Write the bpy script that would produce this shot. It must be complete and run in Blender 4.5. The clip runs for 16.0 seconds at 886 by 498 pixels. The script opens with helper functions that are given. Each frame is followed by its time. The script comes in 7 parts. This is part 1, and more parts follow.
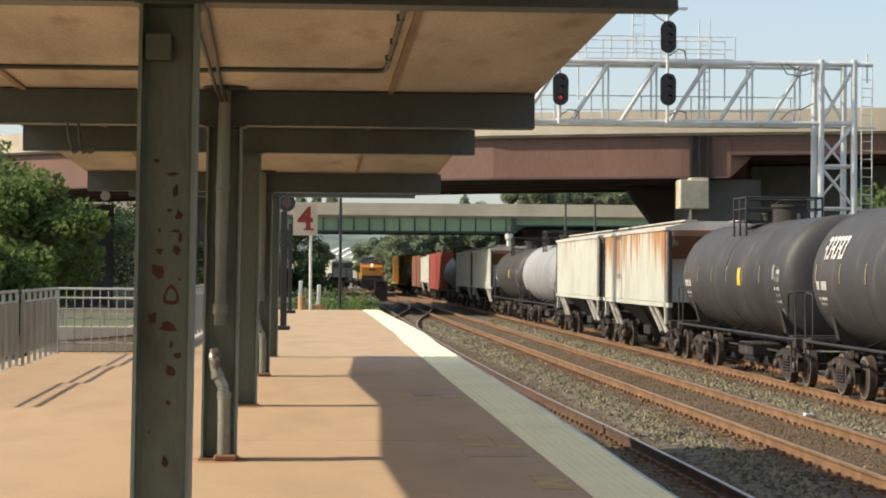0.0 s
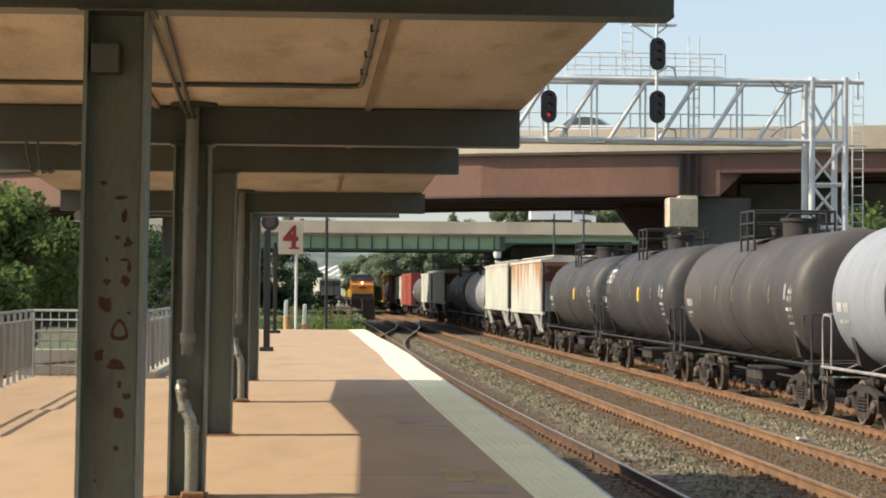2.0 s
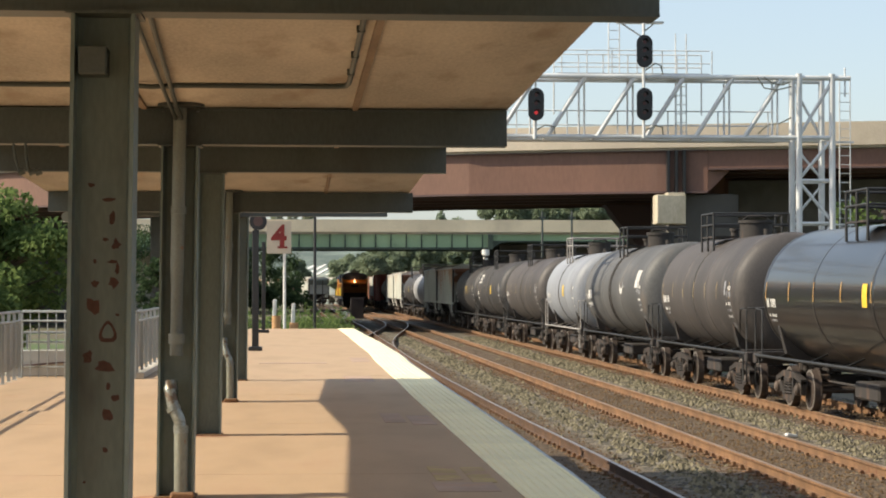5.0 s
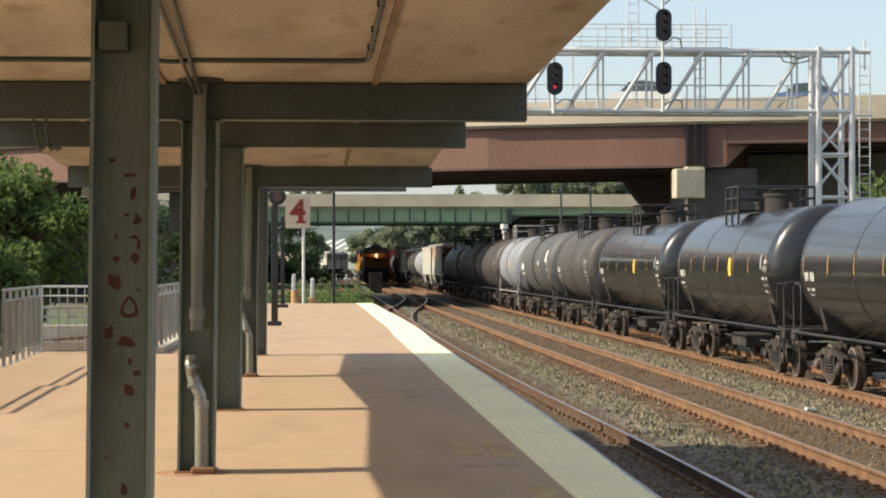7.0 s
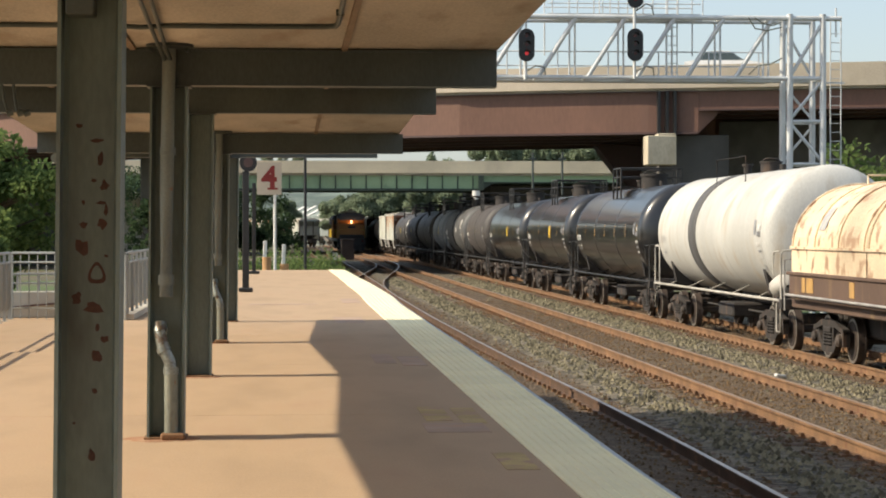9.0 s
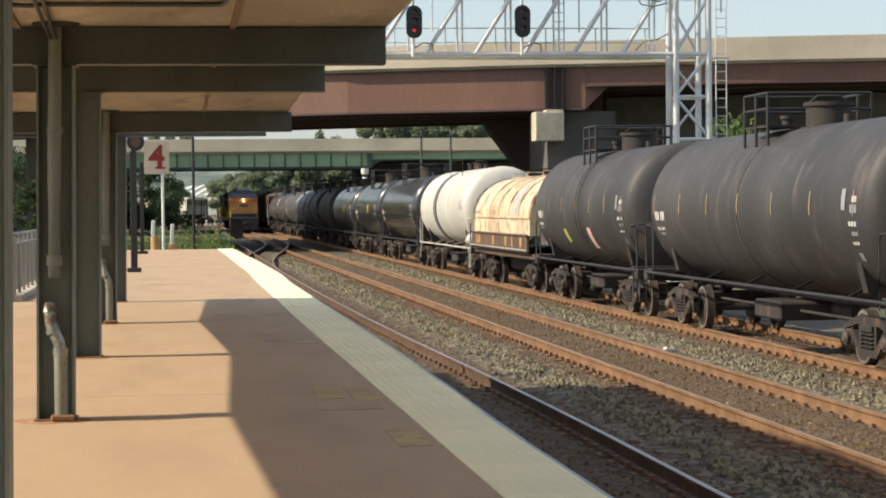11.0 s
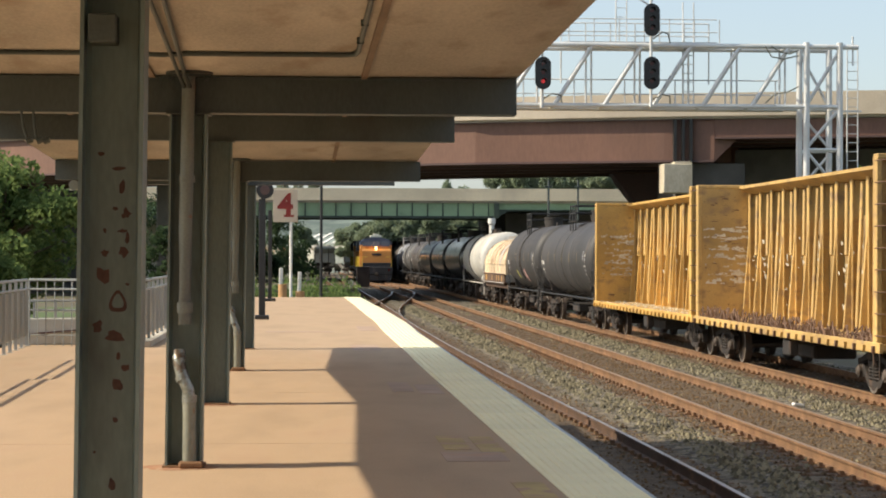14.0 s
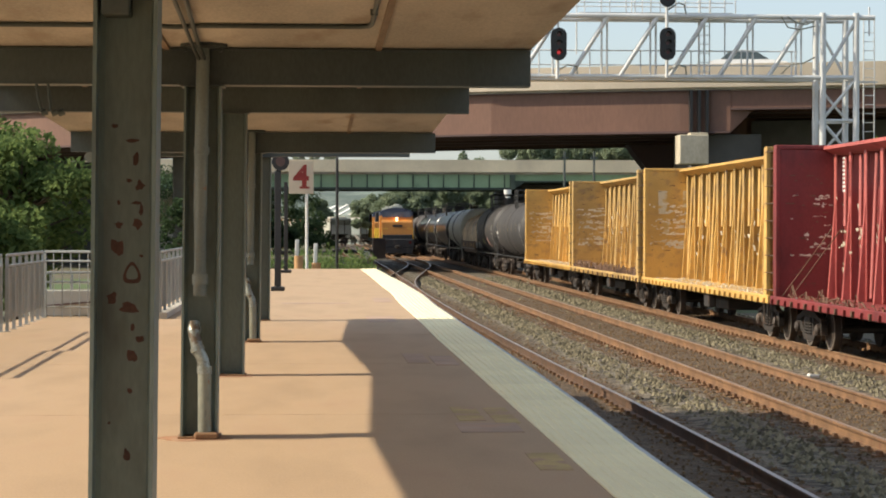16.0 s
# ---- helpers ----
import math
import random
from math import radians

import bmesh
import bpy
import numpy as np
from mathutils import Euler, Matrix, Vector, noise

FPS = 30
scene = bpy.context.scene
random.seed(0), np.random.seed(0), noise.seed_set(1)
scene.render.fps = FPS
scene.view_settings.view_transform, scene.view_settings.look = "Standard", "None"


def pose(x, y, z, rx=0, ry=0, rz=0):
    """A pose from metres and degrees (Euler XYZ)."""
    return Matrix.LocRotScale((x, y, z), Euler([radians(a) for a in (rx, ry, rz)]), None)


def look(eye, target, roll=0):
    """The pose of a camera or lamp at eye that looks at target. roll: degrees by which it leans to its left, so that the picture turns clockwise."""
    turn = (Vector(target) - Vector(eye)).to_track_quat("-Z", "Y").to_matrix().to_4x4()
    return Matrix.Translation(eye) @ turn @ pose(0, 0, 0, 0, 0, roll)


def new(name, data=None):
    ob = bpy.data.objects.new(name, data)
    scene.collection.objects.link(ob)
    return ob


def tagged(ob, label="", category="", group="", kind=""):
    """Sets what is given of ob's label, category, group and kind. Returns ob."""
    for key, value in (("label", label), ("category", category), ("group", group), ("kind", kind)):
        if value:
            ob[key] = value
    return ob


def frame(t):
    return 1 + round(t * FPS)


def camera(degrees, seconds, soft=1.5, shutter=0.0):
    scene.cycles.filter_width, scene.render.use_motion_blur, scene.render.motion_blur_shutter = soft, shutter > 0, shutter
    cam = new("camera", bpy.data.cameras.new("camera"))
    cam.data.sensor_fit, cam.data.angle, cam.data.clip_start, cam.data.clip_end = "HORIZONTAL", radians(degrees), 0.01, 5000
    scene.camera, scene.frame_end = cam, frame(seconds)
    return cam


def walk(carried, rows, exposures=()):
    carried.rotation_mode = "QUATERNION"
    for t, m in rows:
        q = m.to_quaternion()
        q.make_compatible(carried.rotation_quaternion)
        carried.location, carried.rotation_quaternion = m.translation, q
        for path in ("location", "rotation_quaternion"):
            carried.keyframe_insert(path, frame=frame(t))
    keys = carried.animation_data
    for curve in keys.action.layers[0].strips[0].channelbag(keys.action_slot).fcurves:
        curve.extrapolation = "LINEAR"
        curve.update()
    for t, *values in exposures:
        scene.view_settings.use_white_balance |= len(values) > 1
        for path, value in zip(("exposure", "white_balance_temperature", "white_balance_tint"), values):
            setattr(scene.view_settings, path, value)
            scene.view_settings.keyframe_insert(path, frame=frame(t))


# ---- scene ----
cam = camera(23.7, 16.0, soft=1.9)
PATH = [
    (0.0, look((-0.102, -0.8, 1.377), (5.999, 99.008, 2.454), 0.400)),
    (0.3, look((0.013, 0.018, 1.439), (5.724, 99.818, 2.007), 0.483)),
    (0.5, look((0.013, 0.018, 1.439), (5.724, 99.818, 2.007), 0.483)),
    (1.0, look((0.011, 0.003, 1.438), (5.519, 99.803, 2.285), 0.126)),
    (1.5, look((0.009, 0.004, 1.438), (5.815, 99.804, 3.279), 0.370)),
    (2.0, look((0.005, -0.002, 1.439), (6.640, 99.799, 3.350), 0.394)),
    (2.5, look((0.004, 0.001, 1.441), (7.653, 99.801, 2.529), 0.136)),
    (3.0, look((0.003, 0.009, 1.443), (7.873, 99.809, 2.486), 0.022)),
    (3.5, look((0.004, -0.012, 1.442), (7.373, 99.788, 3.044), 0.023)),
    (3.7, look((0.008, -0.010, 1.438), (7.239, 99.790, 3.320), 0.006)),
    (5.8, look((0.004, -0.028, 1.450), (7.143, 99.772, 3.095), 0.089)),
    (6.0, look((0.001, -0.016, 1.449), (7.043, 99.784, 2.783), 0.126)),
    (6.5, look((0.001, -0.025, 1.448), (7.028, 99.775, 2.428), 0.075)),
    (7.0, look((-0.003, -0.009, 1.448), (6.305, 99.790, 2.066), -0.029)),
    (7.5, look((0.001, -0.011, 1.445), (5.478, 99.789, 1.590), -0.012)),
    (8.0, look((0.008, 0.004, 1.444), (6.550, 99.804, 0.643), -0.110)),
    (8.5, look((0.009, -0.004, 1.446), (7.385, 99.796, 0.043), -0.142)),
    (9.0, look((0.013, -0.012, 1.445), (7.650, 99.788, 0.484), 0.005)),
    (9.5, look((0.009, -0.007, 1.443), (7.964, 99.793, 0.633), 0.165)),
    (10.0, look((0.008, -0.016, 1.441), (9.947, 99.784, -0.046), 0.168)),
    (10.2, look((0.006, -0.019, 1.441), (11.141, 99.781, -0.387), 0.165)),
    (12.3, look((-0.011, 0.001, 1.448), (13.461, 99.800, -0.699), -0.750)),
    (12.5, look((-0.020, -0.007, 1.446), (13.230, 99.793, -0.329), -0.694)),
    (13.0, look((-0.011, 0.024, 1.449), (11.446, 99.824, 0.106), -0.324)),
    (13.5, look((-0.012, 0.028, 1.449), (7.946, 99.828, 0.903), -0.218)),
    (14.0, look((-0.013, 0.024, 1.451), (6.902, 99.824, 1.792), 0.141)),
    (14.5, look((-0.018, 0.023, 1.449), (6.281, 99.823, 1.442), 0.328)),
    (15.0, look((-0.016, 0.027, 1.450), (5.502, 99.827, 1.158), 0.193)),
    (15.5, look((-0.011, 0.014, 1.450), (6.322, 99.814, 0.528), 0.185)),
    (16.0, look((-0.001, 0.000, 1.451), (6.150, 99.800, 0.438), 0.074)),
]
walk(cam, PATH, ((0.0, 0.45), (1.2, 0.45), (2.0, 0.53), (7.1, 0.54), (7.4, 0.39), (8.2, 0.42), (9.0, 0.45), (16.0, 0.47)))

# ---- world, sun, exposure ----
SUN_AWAY = Vector((1.29, 0.05, -1.0))           # the way the sunlight travels
world = bpy.data.worlds.new("world")
scene.world = world
world.use_nodes = True
wn = world.node_tree.nodes
sky = wn.new("ShaderNodeTexSky")
sky.sky_type, sky.sun_disc = "NISHITA", False
sky.sun_elevation, sky.sun_rotation = radians(37.8), radians(-92.2)
sky.air_density, sky.dust_density, sky.ozone_density = 1.0, 1.6, 1.5
wn["Background"].inputs[1].default_value = 0.155
haze = wn.new("ShaderNodeMix")
haze.data_type = "RGBA"
haze.inputs[0].default_value = 0.45
haze.inputs[7].default_value = (2.75, 3.0, 3.15, 1)
world.node_tree.links.new(sky.outputs[0], haze.inputs[6])
world.node_tree.links.new(haze.outputs[2], wn["Background"].inputs[0])
sun = new("sun", bpy.data.lights.new("sun", "SUN"))
sun.data.energy, sun.data.angle, sun.data.color = 4.5, radians(0.6), (1.0, 0.88, 0.69)
sun.matrix_world = look((-60, -10, 50), Vector((-60, -10, 50)) + SUN_AWAY)
scene.view_settings.exposure = 0.45

# ---- levels and lines of the plan ----
RAIL = -1.08                                    # top of rail; the platform is z = 0
GROUND = -1.32
TRACK_A, TRACK_B, TRACK_C = 3.92, 7.61, 11.47
HALF = 0.765
COL_Y = [8.58 + 6.1 * k for k in range(-2, 5)]
COL_X = -0.77


# ---- materials ----
def mat(name, base, rough=0.7, metal=0.0, scale=6.0, vary=0.18, bump=0.15, fine=60.0, spot=None, spot_at=0.62, spot_scale=3.0,
        spot_soft=0.06, per_object=0.0, glow=None, glow_power=0.0, stretch=(1, 1, 1), coat=0.0):
    m = bpy.data.materials.new(name)
    m.use_nodes = True
    n, l = m.node_tree.nodes, m.node_tree.links
    bsdf = n["Principled BSDF"]
    bsdf.inputs["Roughness"].default_value, bsdf.inputs["Metallic"].default_value = rough, metal
    bsdf.inputs["Coat Weight"].default_value, bsdf.inputs["Coat Roughness"].default_value = coat, 0.09
    co = n.new("ShaderNodeTexCoord")
    mp = n.new("ShaderNodeMapping")
    mp.inputs["Scale"].default_value = stretch
    l.new(co.outputs["Object"], mp.inputs[0])
    big, small = n.new("ShaderNodeTexNoise"), n.new("ShaderNodeTexNoise")
    for tex, s, d in ((big, scale * 0.25, 5.0), (small, fine, 3.0)):
        tex.inputs["Scale"].default_value, tex.inputs["Detail"].default_value = s, d
        l.new(mp.outputs[0], tex.inputs["Vector"])
    add = n.new("ShaderNodeMath")
    add.operation = "MULTIPLY_ADD"
    l.new(small.outputs[0], add.inputs[0])
    add.inputs[1].default_value = 0.45
    l.new(big.outputs[0], add.inputs[2])
    rng = n.new("ShaderNodeMapRange")
    rng.inputs[1].default_value, rng.inputs[2].default_value = 0.45, 1.0
    rng.inputs[3].default_value, rng.inputs[4].default_value = 1 - vary * 1.6, 1 + vary * 1.2
    l.new(add.outputs[0], rng.inputs[0])
    last = rng.outputs[0]
    if per_object:
        info = n.new("ShaderNodeObjectInfo")
        r2 = n.new("ShaderNodeMapRange")
        r2.inputs[3].default_value, r2.inputs[4].default_value = 1 - per_object, 1 + per_object
        l.new(info.outputs["Random"], r2.inputs[0])
        mul = n.new("ShaderNodeMath")
        mul.operation = "MULTIPLY"
        l.new(last, mul.inputs[0])
        l.new(r2.outputs[0], mul.inputs[1])
        last = mul.outputs[0]
    tint = n.new("ShaderNodeMix")
    tint.data_type, tint.blend_type = "RGBA", "MULTIPLY"
    tint.inputs[0].default_value = 1.0
    tint.inputs[6].default_value = (*base, 1)
    l.new(last, tint.inputs[7])
    colour = tint.outputs[2]
    if spot:
        st = n.new("ShaderNodeTexNoise")
        st.inputs["Scale"].default_value, st.inputs["Detail"].default_value = spot_scale, 6.0
        l.new(mp.outputs[0], st.inputs["Vector"])
        sr = n.new("ShaderNodeMapRange")
        sr.inputs[1].default_value, sr.inputs[2].default_value = spot_at, spot_at + spot_soft
        l.new(st.outputs[0], sr.inputs[0])
        mx = n.new("ShaderNodeMix")
        mx.data_type = "RGBA"
        l.new(sr.outputs[0], mx.inputs[0])
        l.new(colour, mx.inputs[6])
        mx.inputs[7].default_value = (*spot, 1)
        colour = mx.outputs[2]
    l.new(colour, bsdf.inputs["Base Color"])
    if bump:
        b = n.new("ShaderNodeBump")
        b.inputs["Strength"].default_value, b.inputs["Distance"].default_value = bump, 0.02
        l.new(add.outputs[0], b.inputs["Height"])
        l.new(b.outputs[0], bsdf.inputs["Normal"])
    if glow:
        bsdf.inputs["Emission Color"].default_value = (*glow, 1)
        bsdf.inputs["Emission Strength"].default_value = glow_power
    return m


M = {
    "paving": mat("paving", (0.43, 0.298, 0.180), 0.85, scale=6.0, vary=0.1, fine=70, bump=0.14, spot=(0.39, 0.257, 0.158), spot_at=0.54, spot_scale=1.5, spot_soft=0.22, stretch=(1, 0.3, 1)),
    "concrete": mat("concrete", (0.46, 0.42, 0.35), 0.9, scale=2, vary=0.2, bump=0.25, spot=(0.30, 0.27, 0.22), spot_at=0.6, spot_scale=0.8, spot_soft=0.2),
    # two darkened concretes with the shade under the bridge decks in their colour
    "concrete_dark": mat("deck_shaded_concrete", (0.125, 0.12, 0.112), 0.95, scale=1.5, vary=0.3, bump=0.25, spot=(0.09, 0.087, 0.083), spot_at=0.5, spot_scale=0.6, spot_soft=0.2),
    "concrete_mid": mat("half_shaded_concrete", (0.185, 0.18, 0.172), 0.95, scale=1.5, vary=0.3, bump=0.25, spot=(0.13, 0.126, 0.12), spot_at=0.5, spot_scale=0.6, spot_soft=0.2),
    "parapet": mat("parapet", (0.50, 0.43, 0.335), 0.9, scale=0.8, vary=0.16, bump=0.15, fine=14, spot=(0.38, 0.32, 0.24), spot_at=0.58, spot_scale=0.35, spot_soft=0.2),
    "parapet_pale": mat("pale_parapet", (0.78, 0.65, 0.45), 0.9, scale=0.8, vary=0.14, bump=0.1, fine=10, spot=(0.62, 0.51, 0.36), spot_at=0.58, spot_scale=0.3, spot_soft=0.2),
    "tactile": mat("tactile", (0.95, 0.86, 0.55), 0.8, scale=3, vary=0.07, bump=0.2, per_object=0.04, spot=(0.68, 0.62, 0.43), spot_at=0.66, spot_scale=2.5, spot_soft=0.15),
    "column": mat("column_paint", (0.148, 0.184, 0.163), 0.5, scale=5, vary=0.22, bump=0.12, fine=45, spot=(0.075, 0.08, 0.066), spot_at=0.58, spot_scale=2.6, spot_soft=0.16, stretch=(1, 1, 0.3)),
    "primer": mat("red_primer", (0.088, 0.042, 0.032), 0.8, scale=9, vary=0.35, bump=0.1),
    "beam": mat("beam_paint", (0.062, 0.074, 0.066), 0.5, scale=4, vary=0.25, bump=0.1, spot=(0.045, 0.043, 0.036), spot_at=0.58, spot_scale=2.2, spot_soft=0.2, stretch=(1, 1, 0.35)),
    "deck": mat("roof_deck", (0.46, 0.405, 0.325), 0.8, scale=3.5, vary=0.24, bump=0.12, fine=34, spot=(0.29, 0.215, 0.145), spot_at=0.55, spot_scale=2.3, spot_soft=0.22, stretch=(1.5, 0.45, 1)),
    "strip": mat("rusty_cover_strip", (0.25, 0.175, 0.115), 0.8, scale=6, vary=0.3, bump=0.1),
    "box": mat("dull_box_paint", (0.07, 0.08, 0.07), 0.6, scale=4, vary=0.2),
    "roofing": mat("roofing", (0.14, 0.13, 0.12), 0.9, bump=0.3),
    "pipe": mat("pipe_paint", (0.185, 0.195, 0.162), 0.5, scale=5, vary=0.2, spot=(0.24, 0.12, 0.06), spot_at=0.66, spot_scale=6.0),
    "elbow": mat("scuffed_pipe", (0.31, 0.32, 0.28), 0.38, 0.55, scale=16, vary=0.4, bump=0.06, spot=(0.15, 0.11, 0.075), spot_at=0.57, spot_scale=14.0),
    "foot_pipe": mat("worn_pipe_foot", (0.23, 0.235, 0.185), 0.5, scale=8, vary=0.3, bump=0.06, spot=(0.25, 0.13, 0.06), spot_at=0.62, spot_scale=16.0, stretch=(1, 1, 0.4)),
    "rust_stain": mat("rust_stained_paving", (0.34, 0.17, 0.09), 0.9, scale=10, vary=0.3, bump=0.05, spot=(0.42, 0.27, 0.165), spot_at=0.5, spot_scale=12.0, spot_soft=0.15),
    "zinc": mat("galvanised_steel", (0.40, 0.41, 0.40), 0.5, 0.6, scale=8, vary=0.2, bump=0.05),
    "gantry": mat("gantry_steel", (0.62, 0.63, 0.62), 0.45, 0.0, scale=5, vary=0.14, bump=0.05),
    "black": mat("black_paint", (0.018, 0.018, 0.018), 0.45, vary=0.3),
    "rust_bed": mat("rusty_steel", (0.198, 0.108, 0.052), 0.85, scale=9, vary=0.3, bump=0.2, spot=(0.15, 0.07, 0.034), spot_at=0.58, spot_scale=5.0),
    "railtop": mat("rail_head", (0.42, 0.37, 0.33), 0.35, 0.8, scale=4, vary=0.2, bump=0.02),
    "rail_brown": mat("dark_rusty_rail", (0.10, 0.058, 0.036), 0.8, scale=9, vary=0.3, bump=0.2, spot=(0.17, 0.09, 0.048), spot_at=0.6, spot_scale=4.0),
    "railtop_dull": mat("dull_rail_head", (0.29, 0.20, 0.13), 0.5, 0.3, scale=4, vary=0.2, bump=0.02),
    "tie": mat("tie_wood", (0.105, 0.064, 0.038), 0.95, scale=5, vary=0.35, bump=0.4, per_object=0.3, stretch=(0.3, 3, 1)),
    "brown": mat("brown_girder_paint", (0.165, 0.083, 0.056), 0.6, scale=0.7, vary=0.2, bump=0.05, fine=8, spot=(0.115, 0.062, 0.047), spot_at=0.56, spot_scale=0.5, spot_soft=0.25, stretch=(1, 1, 0.3)),
    # pier concrete darkened to stand in for shade below the brown deck
    "pier_shade": mat("shaded_pier_concrete", (0.10, 0.095, 0.088), 0.95, scale=1.5, vary=0.3, bump=0.2),
    "cap": mat("stained_cap_concrete", (0.50, 0.44, 0.33), 0.9, scale=3, vary=0.2, bump=0.15, fine=12, spot=(0.34, 0.28, 0.19), spot_at=0.56, spot_scale=1.3, spot_soft=0.2, stretch=(1, 1, 0.4)),
    # darker brown than the girder webs, for flanges and small dark parts
    "brown_dark": mat("dark_brown", (0.085, 0.047, 0.042), 0.6, scale=0.8, vary=0.2, bump=0.05, fine=8),
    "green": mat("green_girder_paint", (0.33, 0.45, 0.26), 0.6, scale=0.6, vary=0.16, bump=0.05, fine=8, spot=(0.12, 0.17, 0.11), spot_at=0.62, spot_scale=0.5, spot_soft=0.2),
    # much darker green than the webs, for flanges, stiffeners, haunch and joint
    "green_dark": mat("dark_green", (0.05, 0.07, 0.05), 0.6, vary=0.2),
    "fence": mat("fence_paint", (0.31, 0.325, 0.315), 0.5, scale=3, vary=0.15, bump=0.05),
    "panel": mat("fence_panel", (0.33, 0.32, 0.285), 0.6, scale=2, vary=0.2, bump=0.08, stretch=(1, 1, 0.3)),
    "sign": mat("cream_sign_paint", (0.53, 0.455, 0.35), 0.6, scale=3, vary=0.12, bump=0.03),
    "pale_wall": mat("pale_wall_paint", (0.40, 0.385, 0.34), 0.8, scale=4, vary=0.15, bump=0.05),
    "shed": mat("shed_sheeting", (0.20, 0.235, 0.215), 0.7, scale=1, vary=0.2, bump=0.05),
    "relay": mat("relay_case_paint", (0.04, 0.028, 0.024), 0.7, vary=0.3),
    "white": mat("white_paint", (0.72, 0.71, 0.67), 0.6, scale=3, vary=0.1, bump=0.04),
    "red": mat("red_paint", (0.21, 0.018, 0.014), 0.6, vary=0.1),
    "signal": mat("signal_black", (0.012, 0.012, 0.013), 0.4, vary=0.2),
    "lens_red": mat("red_signal_lens", (0.4, 0.01, 0.01), 0.2, glow=(1.0, 0.05, 0.06), glow_power=0.3, bump=0),
    "lens_dark": mat("dark_signal_lens", (0.10, 0.012, 0.014), 0.15, bump=0),
    "orange": mat("orange_marker", (0.48, 0.27, 0.12), 0.7, vary=0.2),
    "dirt": mat("dirt", (0.16, 0.105, 0.065), 0.95, scale=1.0, vary=0.4, bump=0.5, fine=20),
    "glass": mat("dark_glass", (0.05, 0.07, 0.08), 0.08, bump=0, vary=0.0),
    "bark": mat("bark", (0.09, 0.065, 0.045), 0.95, bump=0.5, vary=0.3),
}


def leaf_mat(name, a, b, thin=True):
    m = mat(name, a, 0.8, bump=0, vary=0.1)
    n, l = m.node_tree.nodes, m.node_tree.links
    n["Principled BSDF"].inputs["Specular IOR Level"].default_value = 0.08
    geo, ramp = n.new("ShaderNodeNewGeometry"), n.new("ShaderNodeValToRGB")
    ramp.color_ramp.elements[0].color, ramp.color_ramp.elements[1].color = (*a, 1), (*b, 1)
    l.new(geo.outputs["Random Per Island"], ramp.inputs[0])
    l.new(ramp.outputs[0], n["Principled BSDF"].inputs["Base Color"])
    if thin:
        tr, mix = n.new("ShaderNodeBsdfTranslucent"), n.new("ShaderNodeMixShader")
        l.new(ramp.outputs[0], tr.inputs[0])
        mix.inputs[0].default_value = 0.5
        l.new(n["Principled BSDF"].outputs[0], mix.inputs[1])
        l.new(tr.outputs[0], mix.inputs[2])
        l.new(mix.outputs[0], n["Material Output"].inputs[0])
    return m


M["leaf"] = leaf_mat("leaves", (0.07, 0.115, 0.04), (0.20, 0.265, 0.088))
def pane_mat():
    m = mat("grey_acrylic_pane", (0.27, 0.265, 0.245), 0.45, scale=2, vary=0.2, bump=0.05, stretch=(1, 1, 0.3))
    n, l = m.node_tree.nodes, m.node_tree.links
    tr, mix = n.new("ShaderNodeBsdfTransparent"), n.new("ShaderNodeMixShader")
    mix.inputs[0].default_value = 0.12
    l.new(n["Principled BSDF"].outputs[0], mix.inputs[1])
    l.new(tr.outputs[0], mix.inputs[2])
    l.new(mix.outputs[0], n["Material Output"].inputs[0])
    return m


M["panel"] = pane_mat()
# leaf colour paled well beyond real foliage, to imitate distance haze
M["leaf_far"] = leaf_mat("hazed_far_leaves", (0.22, 0.27, 0.18), (0.31, 0.36, 0.24))
M["leaf_dark"] = leaf_mat("dark_leaves", (0.035, 0.06, 0.03), (0.075, 0.11, 0.05))
M["stone"] = leaf_mat("ballast_stones", (0.07, 0.062, 0.041), (0.265, 0.232, 0.152), False)
M["grit"] = leaf_mat("rusty_grit", (0.062, 0.041, 0.023), (0.185, 0.120, 0.062), False)
M["grass"] = leaf_mat("grass_blades", (0.05, 0.10, 0.02), (0.16, 0.20, 0.06))


